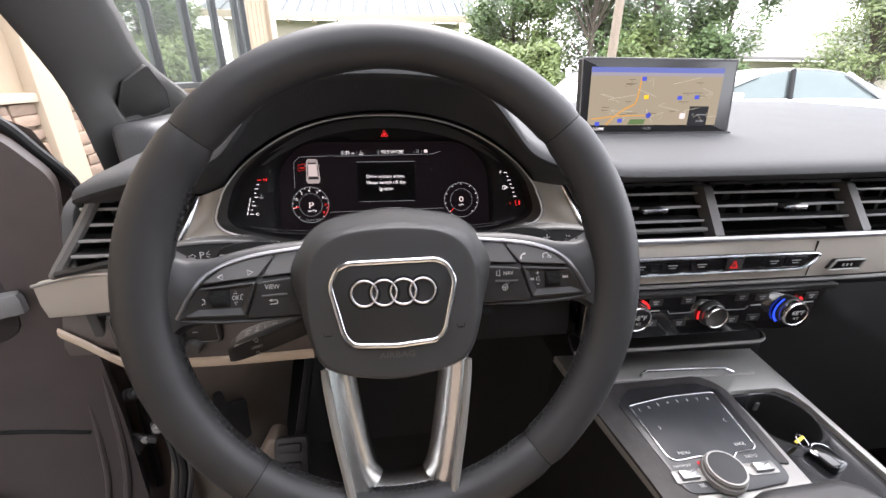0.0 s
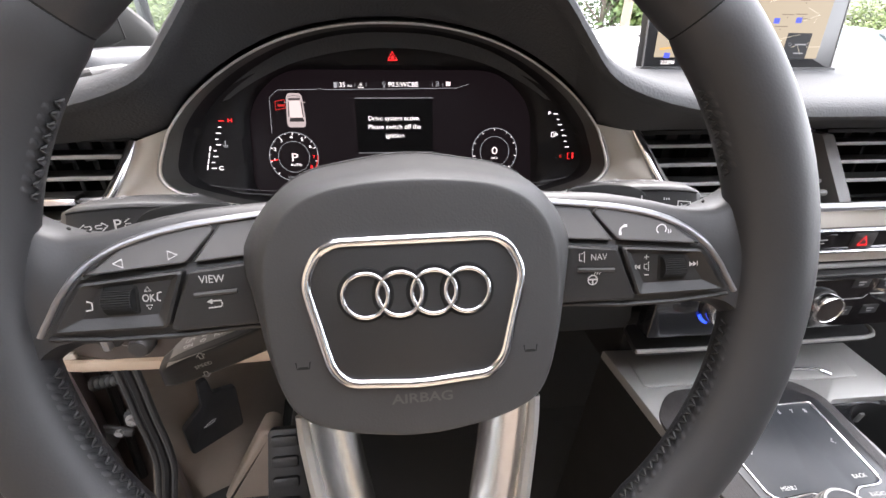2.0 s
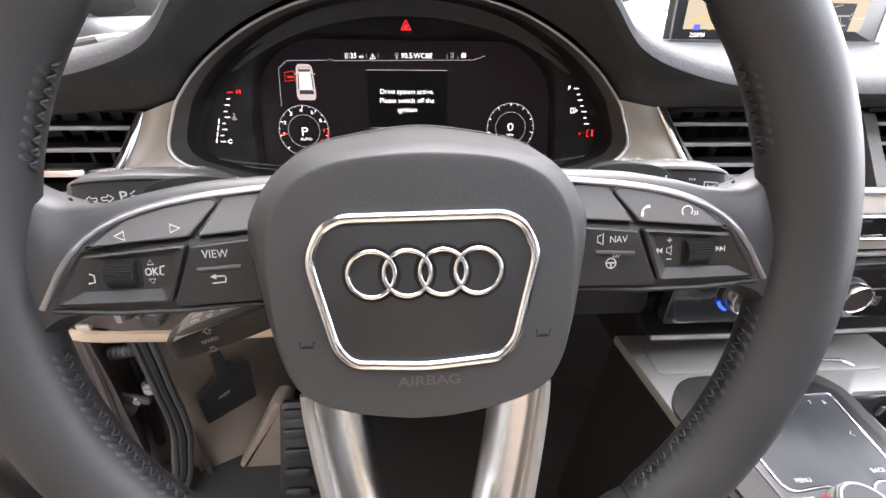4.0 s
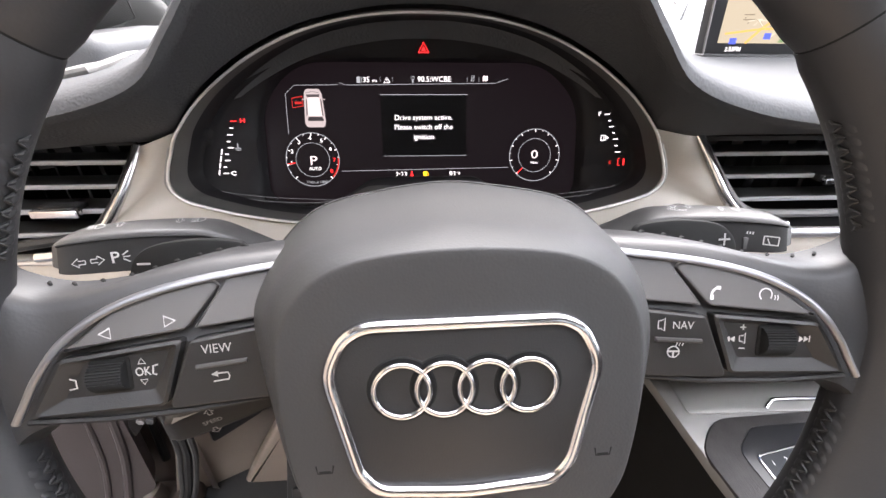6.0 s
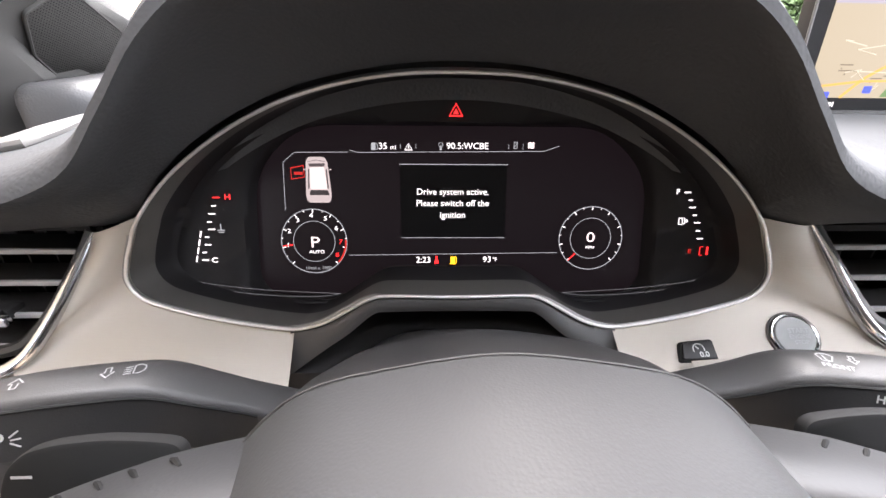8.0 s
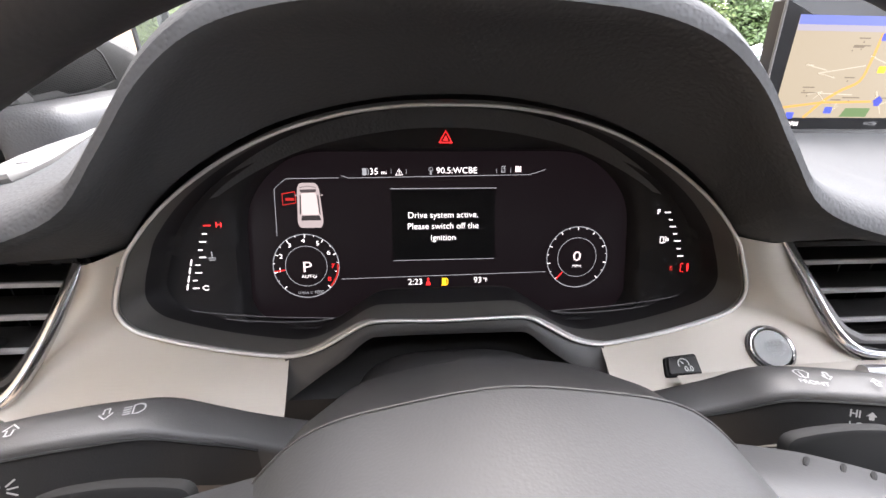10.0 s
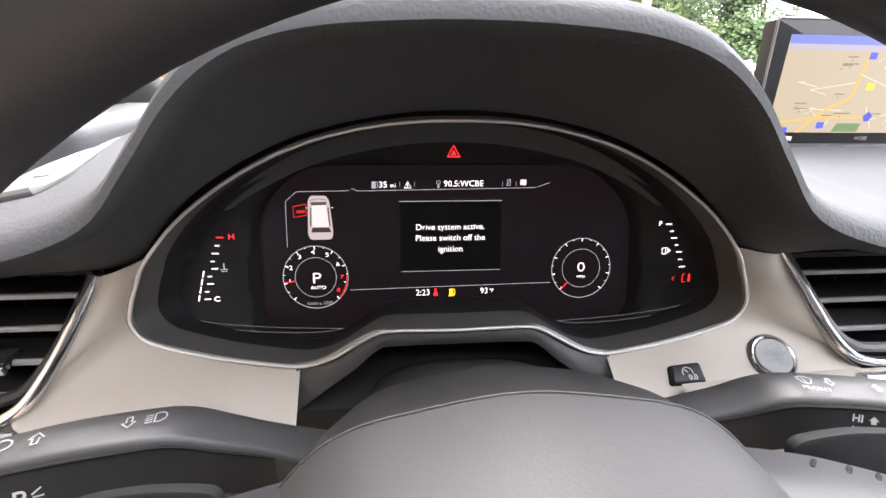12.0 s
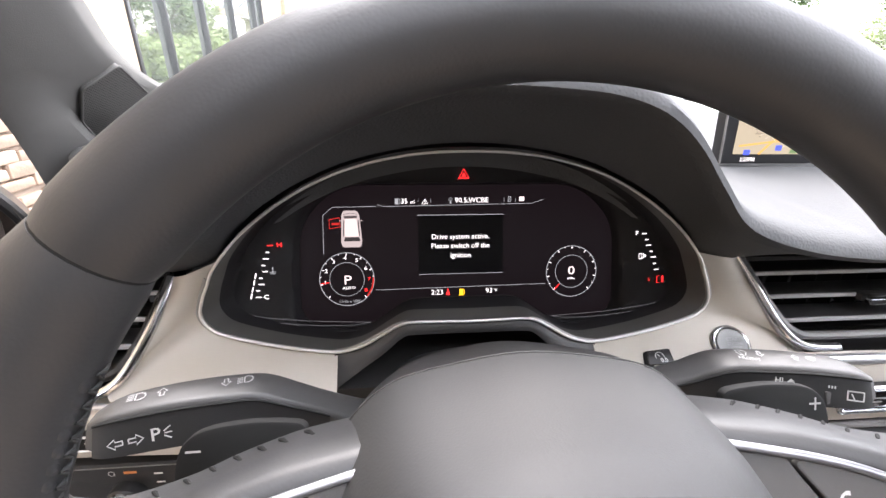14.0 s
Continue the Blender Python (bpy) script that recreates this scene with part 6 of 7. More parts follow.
# ---- car shell round the seat ----
def beam(name, pts, widths, material, parent, n=16, power=0.8):
    rings = []
    P = [Vector(p) for p in pts]
    for i, p in enumerate(P):
        t = (P[min(i + 1, len(P) - 1)] - P[max(i - 1, 0)]).normalized()
        u = Vector((1, 0, 0))
        u = (u - t * u.dot(t)).normalized()
        o = t.cross(u)
        w, d = widths[i]
        ring = []
        for k in range(n):
            a = 2 * math.pi * k / n
            c, s = math.cos(a), math.sin(a)
            ring.append(p + u * w * math.copysign(abs(c) ** power, c) + o * d * math.copysign(abs(s) ** power, s))
        rings.append(ring)
    return part(name, loft(rings), material, parent)


LINER = mat("headliner", (0.62, 0.59, 0.54), 0.9, bump=0.3, scale=900, var=0.05)
CARPET = mat("carpet", (0.02, 0.019, 0.018), 0.95, bump=0.8, scale=900, var=0.3)
PAINT = mat("door_paint", (0.022, 0.016, 0.016), 0.3, 0.2, coat=0.6, patch=6, var=0.1)
JAMB = mat("jamb_paint", (0.085, 0.066, 0.056), 0.3, 0.1, patch=9, var=0.25)
DOORSKIN = mat("door_card", (0.055, 0.044, 0.041), 0.38, bump=0.3, scale=600, kind="leather", var=0.2)
REST = mat("footrest_trim", (0.19, 0.15, 0.12), 0.6, bump=0.3, scale=800, var=0.2)
KICK = mat("kick_plastic", (0.21, 0.172, 0.14), 0.36, bump=0.2, scale=900, var=0.12)
PILLAR = mat("pillar_cloth", (0.05, 0.048, 0.045), 0.8, bump=0.35, scale=1000, patch=12, var=0.12)

YZ = Matrix(((0, 0, 1, 0), (1, 0, 0, 0), (0, 1, 0, 0), (0, 0, 0, 1)))
pillar = thing("windscreen_pillar", pose(-0.42, 0.45, 1.15), "dark grey windscreen pillar with a trim seam", "pillar", kind="structure")
front = spline([(-0.43, 0.8, 1.17), (-0.4, 0.69, 1.215), (-0.365, 0.485, 1.276), (-0.345, 0.395, 1.347), (-0.31, 0.2, 1.5), (-0.27, 0.02, 1.64)], 4)
hind = spline([(-0.44, 0.45, 1.06), (-0.435, 0.432, 1.117), (-0.42, 0.38, 1.23), (-0.4, 0.289, 1.32), (-0.37, 0.12, 1.47), (-0.33, -0.06, 1.64)], 4)
NIN, OUT = Vector((0.725, -0.08, -0.684)), Vector((-0.02, 0.045, 0.004))
def pillar_shape():
    rows = []
    for f, r in zip(front, hind):
        row = [f + OUT, f - NIN * 0.006]
        for t, h in ((0.06, 0.0), (0.2, 0.003), (0.4, 0.004), (0.6, 0.004), (0.68, 0.002), (0.94, 0.0)):
            q = f * (1 - t) + r * t + NIN * h
            over = q.dot(NIN) / NIN.length + 1.1745
            if t < 0.62 and over > 0:
                q -= NIN * over
            row.append(q)
        row += [r - NIN * 0.006, r + OUT]
        rows.append([p - Vector((-0.42, 0.45, 1.15)) for p in row])
    return loft(rows)
part("pillar", pillar_shape(), PILLAR, pillar)
# Unseen roof; its gap over the seats is added for fill light.
roof = thing("roof", pose(0.4, -0.6, 1.66), "pale fabric headliner with an opening added to let in fill light", "roof", kind="structure")
part("headliner", joined(at(block(0.26, 3.2, 0.04, 0.01), -0.83, -1.0, 0), at(block(0.28, 3.2, 0.04, 0.01), 0.84, -1.0, 0), at(block(1.4, 0.12, 0.04, 0.01), 0.0, 0.56, 0), at(block(1.4, 2.8, 0.04, 0.01), 0.0, -1.2, 0)), LINER, roof)
# Unseen panes and walls, added to hold back light from behind and beside.
TINT = glass("light_cut_glass", (0.14, 0.15, 0.15), 0.0, 1.0)
rear = thing("cabin_rear", pose(0.4, -3.2, 0.3), "unseen plain dark cabin rear with a window", "wall", kind="structure")
part("panel", joined(at(block(1.8, 0.06, 0.78, 0.02), 0, 0, 0), at(block(1.8, 0.06, 0.2, 0.02), 0, 0, 1.2), at(block(0.25, 0.06, 1.36, 0.02), -0.75, 0, 0), at(block(0.25, 0.06, 1.36, 0.02), 0.75, 0, 0)), DOORSKIN, rear)
part("light_cut_pane", at(block(1.3, 0.005, 0.44, 0.0), 0, 0.0, 0.77), TINT, rear, "unseen dark pane added to cut light from the rear")
right = thing("cabin_side", pose(1.36, -1.1, 0.3), "unseen dark door side below the passenger windows", "wall", kind="structure")
part("panel", joined(at(block(0.08, 4.2, 0.72, 0.02), 0, 0, 0), at(block(0.08, 4.2, 0.08, 0.02), 0, 0, 1.28), at(block(0.08, 0.16, 1.36, 0.02), 0, 0.45, 0), at(block(0.08, 0.16, 1.36, 0.02), 0, -0.6, 0)), DOORSKIN, right)
part("light_cut_pane", at(block(0.005, 2.4, 0.58, 0.0), -0.02, -0.86, 0.71), TINT, right, "unseen dark pane added to cut light from the right")
left = thing("cabin_side", pose(-0.52, -1.95, 0.3), "unseen dark rear door side below its window", "wall", kind="structure")
part("panel", joined(at(block(0.08, 2.5, 0.72, 0.02), 0, 0, 0), at(block(0.08, 4.2, 0.08, 0.02), 0, 0.85, 1.28), at(block(0.08, 0.16, 1.36, 0.02), 0, 1.2, 0), at(block(0.08, 0.16, 1.36, 0.02), 0, 0.2, 0)), DOORSKIN, left)
part("light_cut_pane", at(block(0.005, 2.3, 0.58, 0.0), 0.02, -0.05, 0.71), TINT, left, "unseen dark pane added to cut light from the left")
floor = thing("floor", pose(0.4, 0.0, 0.28), "dark carpeted cabin floor", "floor", kind="structure")
part("carpet", at(block(1.85, 3.3, 0.02, 0.0), 0, -0.2, 0), CARPET, floor)
# Unseen slab, added to stop light leaking down into the footwell.
part("light_stop", at(block(1.9, 0.3, 0.03, 0.0), 0.0, 1.0, 0.72), CARPET, floor)
part("firewall", joined(at(block(1.85, 0.04, 0.86, 0.0), 0.0, 0.94, 0), at(moved(block(1.75, 0.5, 0.02, 0.0), pose(0, 0, 0, 40)), 0, 0.82, 0.16)), CARPET, floor)

# Unseen seat, set forward to block rear light and beige for bounce.
seat = thing("driver_seat", pose(0.0, -0.5, 0.3), "unseen beige seat behind the wheel, set to block and bounce light", "seat")
part("cushion", at(block(0.52, 0.55, 0.22, 0.05), 0, 0.05, 0.2), BEIGE, seat)
part("backrest", at(block(0.5, 0.14, 0.75, 0.05), 0, -0.35, 0.3, 12), BEIGE, seat)
part("headrest", at(block(0.28, 0.1, 0.2, 0.04), 0, -0.5, 1.06, 12), BEIGE, seat)
part("base", at(block(0.44, 0.48, 0.2, 0.02), 0, 0, 0), BLACK, seat)

# left footwell side
side = thing("kick_panel", pose(-0.42, 0.45, 0.3), "beige-brown plastic footwell side trim with a black flap", "panel", kind="structure")
def kick():
    rows = []
    for z in np.linspace(0, 0.72, 13):
        sw = 0.085 * max(0, 1 - z / 0.36) ** 1.6
        sw += 0.004 * math.sin(z * 9)
        rows.append([(-0.03 - sw, -0.035, z), (-0.022 - sw, -0.03, z), (-0.012 - sw, -0.018, z), (0.0 - sw * 0.6, 0.0, z), (0.03, 0.04, z), (0.07, 0.1, z), (0.1, 0.2, z), (0.11, 0.5, z)])
    return loft(rows, False, False)
part("trim", kick(), KICK, side, "", 80)
part("fuse_flap", at(moved(prism(rounded([(-0.05, -0.055), (0.05, -0.055), (0.055, 0.05), (0.015, 0.062), (0.012, 0.1), (-0.005, 0.1), (-0.01, 0.045), (-0.05, 0.015)], 0.008), 0, 0.012, 0.003), pose(0, 0, 0, 90, 0, 42)), 0.035, 0.02, 0.235), BLACK, side, "black release flap")
part("flap_mark", at(moved(line([(-0.012, -0.004), (-0.004, 0.0), (0.008, 0.003), (0.012, 0.001), (0.004, -0.004), (-0.012, -0.004)], 0.0014), pose(0, 0, 0, 90, 0, 42)), 0.039, 0.006, 0.235), ICON, side)
seal = thing("door_seal", pose(-0.47, 0.4, 0.3), "black rubber door seal along the opening", "seal")
SEALLINE = [(0.034, -0.005, 0.70), (0.035, -0.005, 0.425), (0.033, -0.005, 0.336), (0.032, -0.005, 0.241), (0.018, -0.005, 0.165), (-0.035, -0.005, 0.016), (-0.07, -0.15, 0.0), (-0.07, -0.6, 0.0)]
for dx, r, m in ((0.0, 0.008, BLACK), (0.016, 0.0055, SOFT), (-0.013, 0.005, SOFT)):
    part("seal_strip", tube(spline([(x + dx, y - abs(dx) * 0.3, z + dx * (0.4 if z < 0.15 else 0)) for x, y, z in SEALLINE], 6), r, 8), m, seal)
jamb = thing("door_jamb", pose(-0.5, 0.46, 0.3), "dark brown painted door jamb with hinge hardware", "door jamb", kind="structure")
def jamb_plate():
    rows = []
    for z in np.linspace(0.0, 0.75, 12):
        d = 0.012 * math.sin(z * 14)
        rows.append([(0.045, -0.02, z), (0.03, -0.018, z), (0.022, 0.0, z), (0.0, 0.01 + d, z * 1.04), (-0.02, 0.012 + d, z * 1.1), (-0.045, 0.005, z * 1.17), (-0.075, -0.01, z * 1.2), (-0.11, 0.0, z * 1.23), (-0.2, 0.06, z * 1.26)])
    return loft(rows, False, False)
part("plate", jamb_plate(), JAMB, jamb, "", 70)
part("check_strap", joined(at(block(0.03, 0.02, 0.028, 0.004), 0.022, -0.035, 0.288), at(block(0.05, 0.01, 0.012, 0.003), -0.012, -0.045, 0.276, 0, 22)), SOFT, jamb, "metal check strap")
bolt = part("bolt", at(moved(lathe([(0.012, 0.0), (0.012, 0.004), (0.007, 0.004), (0.007, 0.01), (0.002, 0.0105), (0.001, 0.007)], 20), SX), 0.024, -0.046, 0.306), SILVER, jamb, "steel bolt")
part("bolt", at(moved(lathe([(0.007, 0.0), (0.007, 0.006), (0.001, 0.0065)], 6), SX), -0.004, -0.05, 0.282), SILVER, jamb, "steel bolt")
part("bracket", at(block(0.006, 0.02, 0.03, 0.002), -0.02, -0.05, 0.252, 0, -18), SOFT, jamb)
part("cable_sleeve", tube([(-0.024 + 0.0022 * k, -0.03, 0.379 + 0.0004 * k) for k in range(30)], [0.0125 - (0.0, 0.0008, 0.0045, 0.0008)[k % 4] - 0.0001 * k for k in range(30)], 16), SOFT, jamb, "grey corrugated cable sleeve")
part("shadow_gap", tube(spline([(-0.075, -0.02, 0.42), (-0.08, -0.025, 0.25), (-0.1, -0.03, 0.1), (-0.1, -0.04, 0.0)], 5), 0.01, 8), BLACK, jamb, "black rubber edge")
sill = thing("door_sill", pose(-0.55, -0.3, 0.3), "dark painted door sill with a pale end piece", "sill", kind="structure")
part("sill", at(block(0.14, 1.5, 0.06, 0.02), 0, 0, -0.02), JAMB, sill)
part("end_piece", at(block(0.05, 0.04, 0.05, 0.012), 0.0, 0.69, 0.05), mat("sill_plastic", (0.1, 0.08, 0.065), 0.5, bump=0.2, scale=900, var=0.15), sill)
for k in range(2):
    part("tread_bar", at(block(0.09, 0.012, 0.008, 0.003), 0.02, 0.6 - 0.05 * k, 0.04, 0, 0, 12), SILVER, sill)

# footrest beside the tunnel and the pedal behind the column
fr = thing("footrest", pose(-0.36, 0.45, 0.3), "beige carpeted edge of the footrest", "footrest")
XZ = Matrix(((1, 0, 0, 0), (0, 0, -1, 0), (0, 1, 0, 0), (0, 0, 0, 1)))
part("edge", moved(prism(rounded([(-0.1, -0.1), (0.066, 0.2), (0.085, 0.205), (0.1, 0.19), (0.045, -0.1)], 0.012), -0.05, 0.0, 0.012, 4), XZ), REST, fr)
part("patch", moved(prism(rounded([(-0.02, -0.09), (0.03, -0.09), (0.04, -0.02), (-0.01, -0.03)], 0.004), 0.0, 0.003, 0.001), XZ), CARPET, fr)
pedal = thing("brake_pedal", pose(-0.245, 0.42, 0.5) @ pose(0, 0, 0, -28, 0, 0), "dark rubber brake pedal with raised ridges", "pedal")
part("pad", moved(prism(rounded([(-0.03, -0.16), (0.05, -0.16), (0.045, 0.03), (-0.025, 0.03)], 0.012), -0.015, 0.0, 0.004), XZ), BLACK, pedal)
part("arm", tube([(0.02, 0.02, -0.02), (0.025, 0.1, 0.12), (0.03, 0.2, 0.3)], 0.012, 8), BLACK, pedal)
for k in range(5):
    part("ridge", moved(prism(rect(0.05, 0.02, 0.006, 0.008, 0.008 - 0.04 * k), 0.0, 0.008, 0.003), XZ), BLACK, pedal)

# open driver's door, swung out
a = radians(62)
DX, DY = Vector((-math.sin(a), -math.cos(a), 0)), Vector((math.cos(a), -math.sin(a), 0))
DOOR = frame_of((-0.5, 0.47, 0.35), DX, DY, (0, 0, 1))
door = thing("driver_door", DOOR, "open dark car door with a soft inner panel", "car door")
dz = Matrix(((1, 0, 0, 0), (0, 0, -1, 0), (0, 1, 0, 0), (0, 0, 0, 1)))
do = rounded([(0.06, 0.05), (0.95, 0.0), (1.05, 0.3), (1.02, 0.8), (0.5, 0.84), (0.13, 0.86), (0.07, 0.83), (0.025, 0.76), (0.05, 0.62), (0.05, 0.3)], 0.025)
part("inner_panel", moved(prism(do[::-1] if area2(do) < 0 else do, -0.06, 0.02, 0.035, 5), dz), DOORSKIN, door)
part("outer_skin", moved(prism(rounded([(0.03, 0.0), (1.0, -0.05), (1.12, 0.3), (1.08, 0.8), (0.14, 0.865), (0.07, 0.84), (0.012, 0.74), (0.02, 0.6)], 0.03), 0.02, 0.08, 0.02), dz), PAINT, door, "dark brown paint")
part("edge_seal", moved(tube(spline([(0.12, 0.87, 0.005), (0.075, 0.845, 0.005), (0.045, 0.8, 0.005), (0.012, 0.735, 0.005), (0.028, 0.66, 0.005), (0.03, 0.5, 0.005), (0.028, 0.3, 0.005), (0.045, 0.05, 0.005)], 5), 0.008, 8), dz), BLACK, door, "black rubber edge seal")
part("sill_roll", moved(tube(spline([(1.0, 0.805, -0.03), (0.5, 0.845, -0.03), (0.16, 0.855, -0.028), (0.1, 0.83, -0.03), (0.075, 0.78, -0.035), (0.085, 0.72, -0.04), (0.095, 0.66, -0.045)], 6), [0.012] * 36 + [0.009], 10), dz), DOORSKIN, door, "padded roll round the panel")
part("panel_recess", moved(prism(rounded([(0.12, 0.52), (0.85, 0.5), (0.9, 0.72), (0.3, 0.76), (0.13, 0.72)], 0.04), 0.055, 0.062, 0.004), dz @ Matrix.Diagonal((1, 1, -1, 1))), mat("door_insert", (0.03, 0.025, 0.024), 0.5, bump=0.3, scale=600, kind="leather", var=0.2), door, "darker leather insert")
part("door_handle", at(block(0.12, 0.03, 0.034, 0.012), 0.165, 0.075, 0.572), GREY, door, "satin grey inner handle")
part("lock_pin", at(lathe([(0.006, 0.0), (0.006, 0.02), (0.003, 0.024)], 12), 0.1, 0.055, 0.765), SILVER, door, "small bright pin")
part("armrest", at(block(0.62, 0.08, 0.06, 0.02), 0.6, 0.09, 0.45), DOORSKIN, door)
part("pocket", moved(prism(rounded([(0.2, 0.04), (0.9, 0.02), (0.92, 0.26), (0.4, 0.3), (0.24, 0.25)], 0.03), 0.05, 0.095, 0.014, 4), dz @ Matrix.Diagonal((1, 1, -1, 1))), DOORSKIN, door, "moulded door pocket")
part("panel_seam", moved(tube(spline([(0.1, 0.3, -0.06), (0.2, 0.36, -0.06), (0.35, 0.42, -0.06), (0.7, 0.45, -0.06), (1.0, 0.45, -0.06)], 5), 0.004, 6), dz), SEAM_SHADE, door)
for k, u in enumerate((0.055, 0.085)):
    part("shut_fold", moved(tube(spline([(u, 0.5, -0.05), (u + 0.004, 0.34, -0.056), (u + 0.02, 0.18, -0.06), (u + 0.05, 0.06, -0.06)], 5), 0.007 - 0.002 * k, 8), dz), DOORSKIN, door)

# end of the dash: speaker corner and side defroster
spk = thing("corner_speaker", frame_of((-0.409, 0.5206, 1.2188), (-0.1615, 0.9459, -0.2815), (0.6698, 0.3145, 0.6727), (0.7248, -0.0799, -0.6843)), "triangular dark speaker grille at the pillar foot", "speaker")
so_ = rounded([(-0.077, 0.01), (-0.034, -0.026), (0.008, -0.039), (0.032, -0.04), (0.091, -0.004), (0.111, 0.018), (0.046, 0.041), (-0.061, 0.053)], 0.006)
so_ = so_ if area2(so_) > 0 else so_[::-1]
part("surround", tube([(p[0], p[1], 0.0006) for p in so_], 0.0016, 6, True), PILLAR, spk)
part("grille", prism(so_, -0.005, 0.0012, 0.0008), PILLAR, spk)
dots = []
for i in range(-26, 36):
    for j in range(-16, 22):
        x, y = i * 0.0034 + (j % 2) * 0.0017, j * 0.0028
        if all((b.x - a_.x) * (y - a_.y) - (b.y - a_.y) * (x - a_.x) > 0.002 * (b - a_).length for a_, b in zip(so_, so_[1:] + so_[:1])):
            dots.append(flat(rect(0.0015, 0.0012, 0, x, y), 0.0015))
if dots:
    tagged(part("grille_perforation", joined(*dots), SEAM_SHADE, spk), kind="stuff")
ce = thing("dash_end", pose(-0.39, 0.5, 1.13), "rounded dark dash corner under the pillar speaker", "dash corner", kind="structure")
part("ridge", at(prism(rounded([(-0.02, -0.085), (0.045, -0.07), (0.05, 0.13), (-0.03, 0.13)], 0.02), 0, 0.06, 0.018, 4), 0, 0, 0.0), HOOD, ce)
VL = [(-0.251, 0.226), (-0.279, 0.287), (-0.303, 0.345), (-0.322, 0.405), (-0.346, 0.49)]
VR = [(-0.231, 0.23), (-0.24, 0.265), (-0.26, 0.31), (-0.29, 0.38), (-0.336, 0.492)]
dside = thing("dash_side", pose(-0.352, 0.4, 1.0), "dark end face of the dashboard by the door", "dash side", kind="structure")
part("panel", moved(prism(rounded([(-0.19, -0.07), (0.3, -0.12), (0.3, 0.13), (-0.12, 0.14), (-0.175, 0.118), (-0.2, 0.05)], 0.015), -0.012, 0.0, 0.004), YZ), HOOD, dside)
part("cover_seam", moved(tube([(-0.12, 0.1, -0.0125), (-0.1, -0.05, -0.0125), (0.1, -0.08, -0.0125)], 0.0012, 6), YZ), SEAM_SHADE, dside)
VANE = mat("pale_vane", (0.32, 0.32, 0.33), 0.5, bump=0.1, scale=1500, var=0.08)
dfr = thing("side_defroster", pose(-0.28, 0.32, dash_z(-0.28, 0.32)), "slim side window defroster vent with pale vanes", "air vent")
drop = dash_z(-0.28, 0.32)
on = lambda p, h: Vector((p[0] + 0.28, p[1] - 0.32, dash_z(p[0], p[1]) - drop + h))
vl_, vr_ = spline([(*p, 0) for p in VL], 4), spline([(*p, 0) for p in VR], 4)
part("throat", loft([[on(p, 0.002) for p in vl_], [on((p + q) / 2, 0.002) for p, q in zip(vl_, vr_)], [on(q, 0.002) for q in vr_]], False, False), SEAM_SHADE, dfr)
part("frame", tube([on(p, 0.003) for p in vl_] + [on(p, 0.003) for p in reversed(vr_)], 0.003, 8, True), GREY, dfr)
for k in range(5):
    i = 1 + 3 * k
    a1, a2, b1, b2 = vl_[i], vl_[i + 2], vr_[i], vr_[i + 2]
    t = (0.12, 0.88)
    quad = [a1 * (1 - t[0]) + b1 * t[0], a1 * (1 - t[1]) + b1 * t[1], a2 * (1 - t[1]) + b2 * t[1], a2 * (1 - t[0]) + b2 * t[0]]
    part("vane", loft([[on(quad[0], 0.0022), on(quad[1], 0.0022)], [on(quad[0], 0.0036), on(quad[1], 0.0036)], [on(quad[3], 0.0046), on(quad[2], 0.0046)], [on(quad[3], 0.0022), on(quad[2], 0.0022)]], False, False), VANE, dfr, "", 20)


# ---- outside ----
ASPHALT = mat("asphalt", (0.055, 0.055, 0.056), 0.9, bump=0.6, scale=60, patch=0.7, var=0.25, depth=0.01)
SIDING = mat("beige_siding", (0.34, 0.265, 0.18), 0.75, bump=0.1, scale=30, patch=1.2, var=0.06)
CREAM = mat("cream_trim", (0.38, 0.305, 0.22), 0.65, var=0.05, patch=2)
STONE = mat("veneer_stone", (0.31, 0.22, 0.16), 0.85, bump=0.7, scale=25, patch=6, var=0.25, rand=0.25, depth=0.01)
MORTAR = mat("mortar", (0.27, 0.21, 0.165), 0.9, bump=0.5, scale=80, var=0.15)
BRONZE = mat("window_bronze", (0.05, 0.05, 0.052), 0.4, 0.4, var=0.1)
PANEG = mat("window_pane", (0.6, 0.63, 0.58), 0.03, 0.9, patch=0.3, var=0.05)
ROOFM = mat("metal_roof", (0.1, 0.11, 0.12), 0.75, 0.0, shine=0.2, var=0.08, patch=1)
WALLW = mat("pale_wall", (0.42, 0.37, 0.31), 0.8, var=0.06, patch=0.8)
BARK = mat("bark", (0.11, 0.09, 0.07), 0.9, bump=0.8, scale=12, var=0.3, depth=0.02)
LEAF = mat("leaf", (0.075, 0.12, 0.035), 0.55, patch=1.5, var=0.35, rand=0.15)
LEAF2 = mat("light_leaf", (0.12, 0.16, 0.045), 0.55, patch=1.5, var=0.35)
WHITEP = mat("white_car_paint", (0.6, 0.61, 0.62), 0.25, coat=0.6, var=0.03)
DARKG = mat("car_glass", (0.13, 0.155, 0.15), 0.08, 0.3, var=0.15, patch=2)
DARKW = mat("dark_car_glass", (0.02, 0.022, 0.024), 0.08, var=0.2)
GREYP = mat("grey_car_paint", (0.04, 0.042, 0.045), 0.35, 0.0, coat=0.3, var=0.05)
TYRE = mat("tyre", (0.02, 0.02, 0.02), 0.85, var=0.2)
LAMP = mat("tail_lamp", (0.5, 0.02, 0.02), 0.15, coat=1.0, var=0.1)
WOODP = mat("pole_wood", (0.25, 0.2, 0.15), 0.9, bump=0.6, scale=20, stretch=(4, 4, 0.3), var=0.2)
GRASS = mat("grass", (0.09, 0.13, 0.04), 0.9, bump=0.8, scale=20, patch=0.5, var=0.3, depth=0.03)

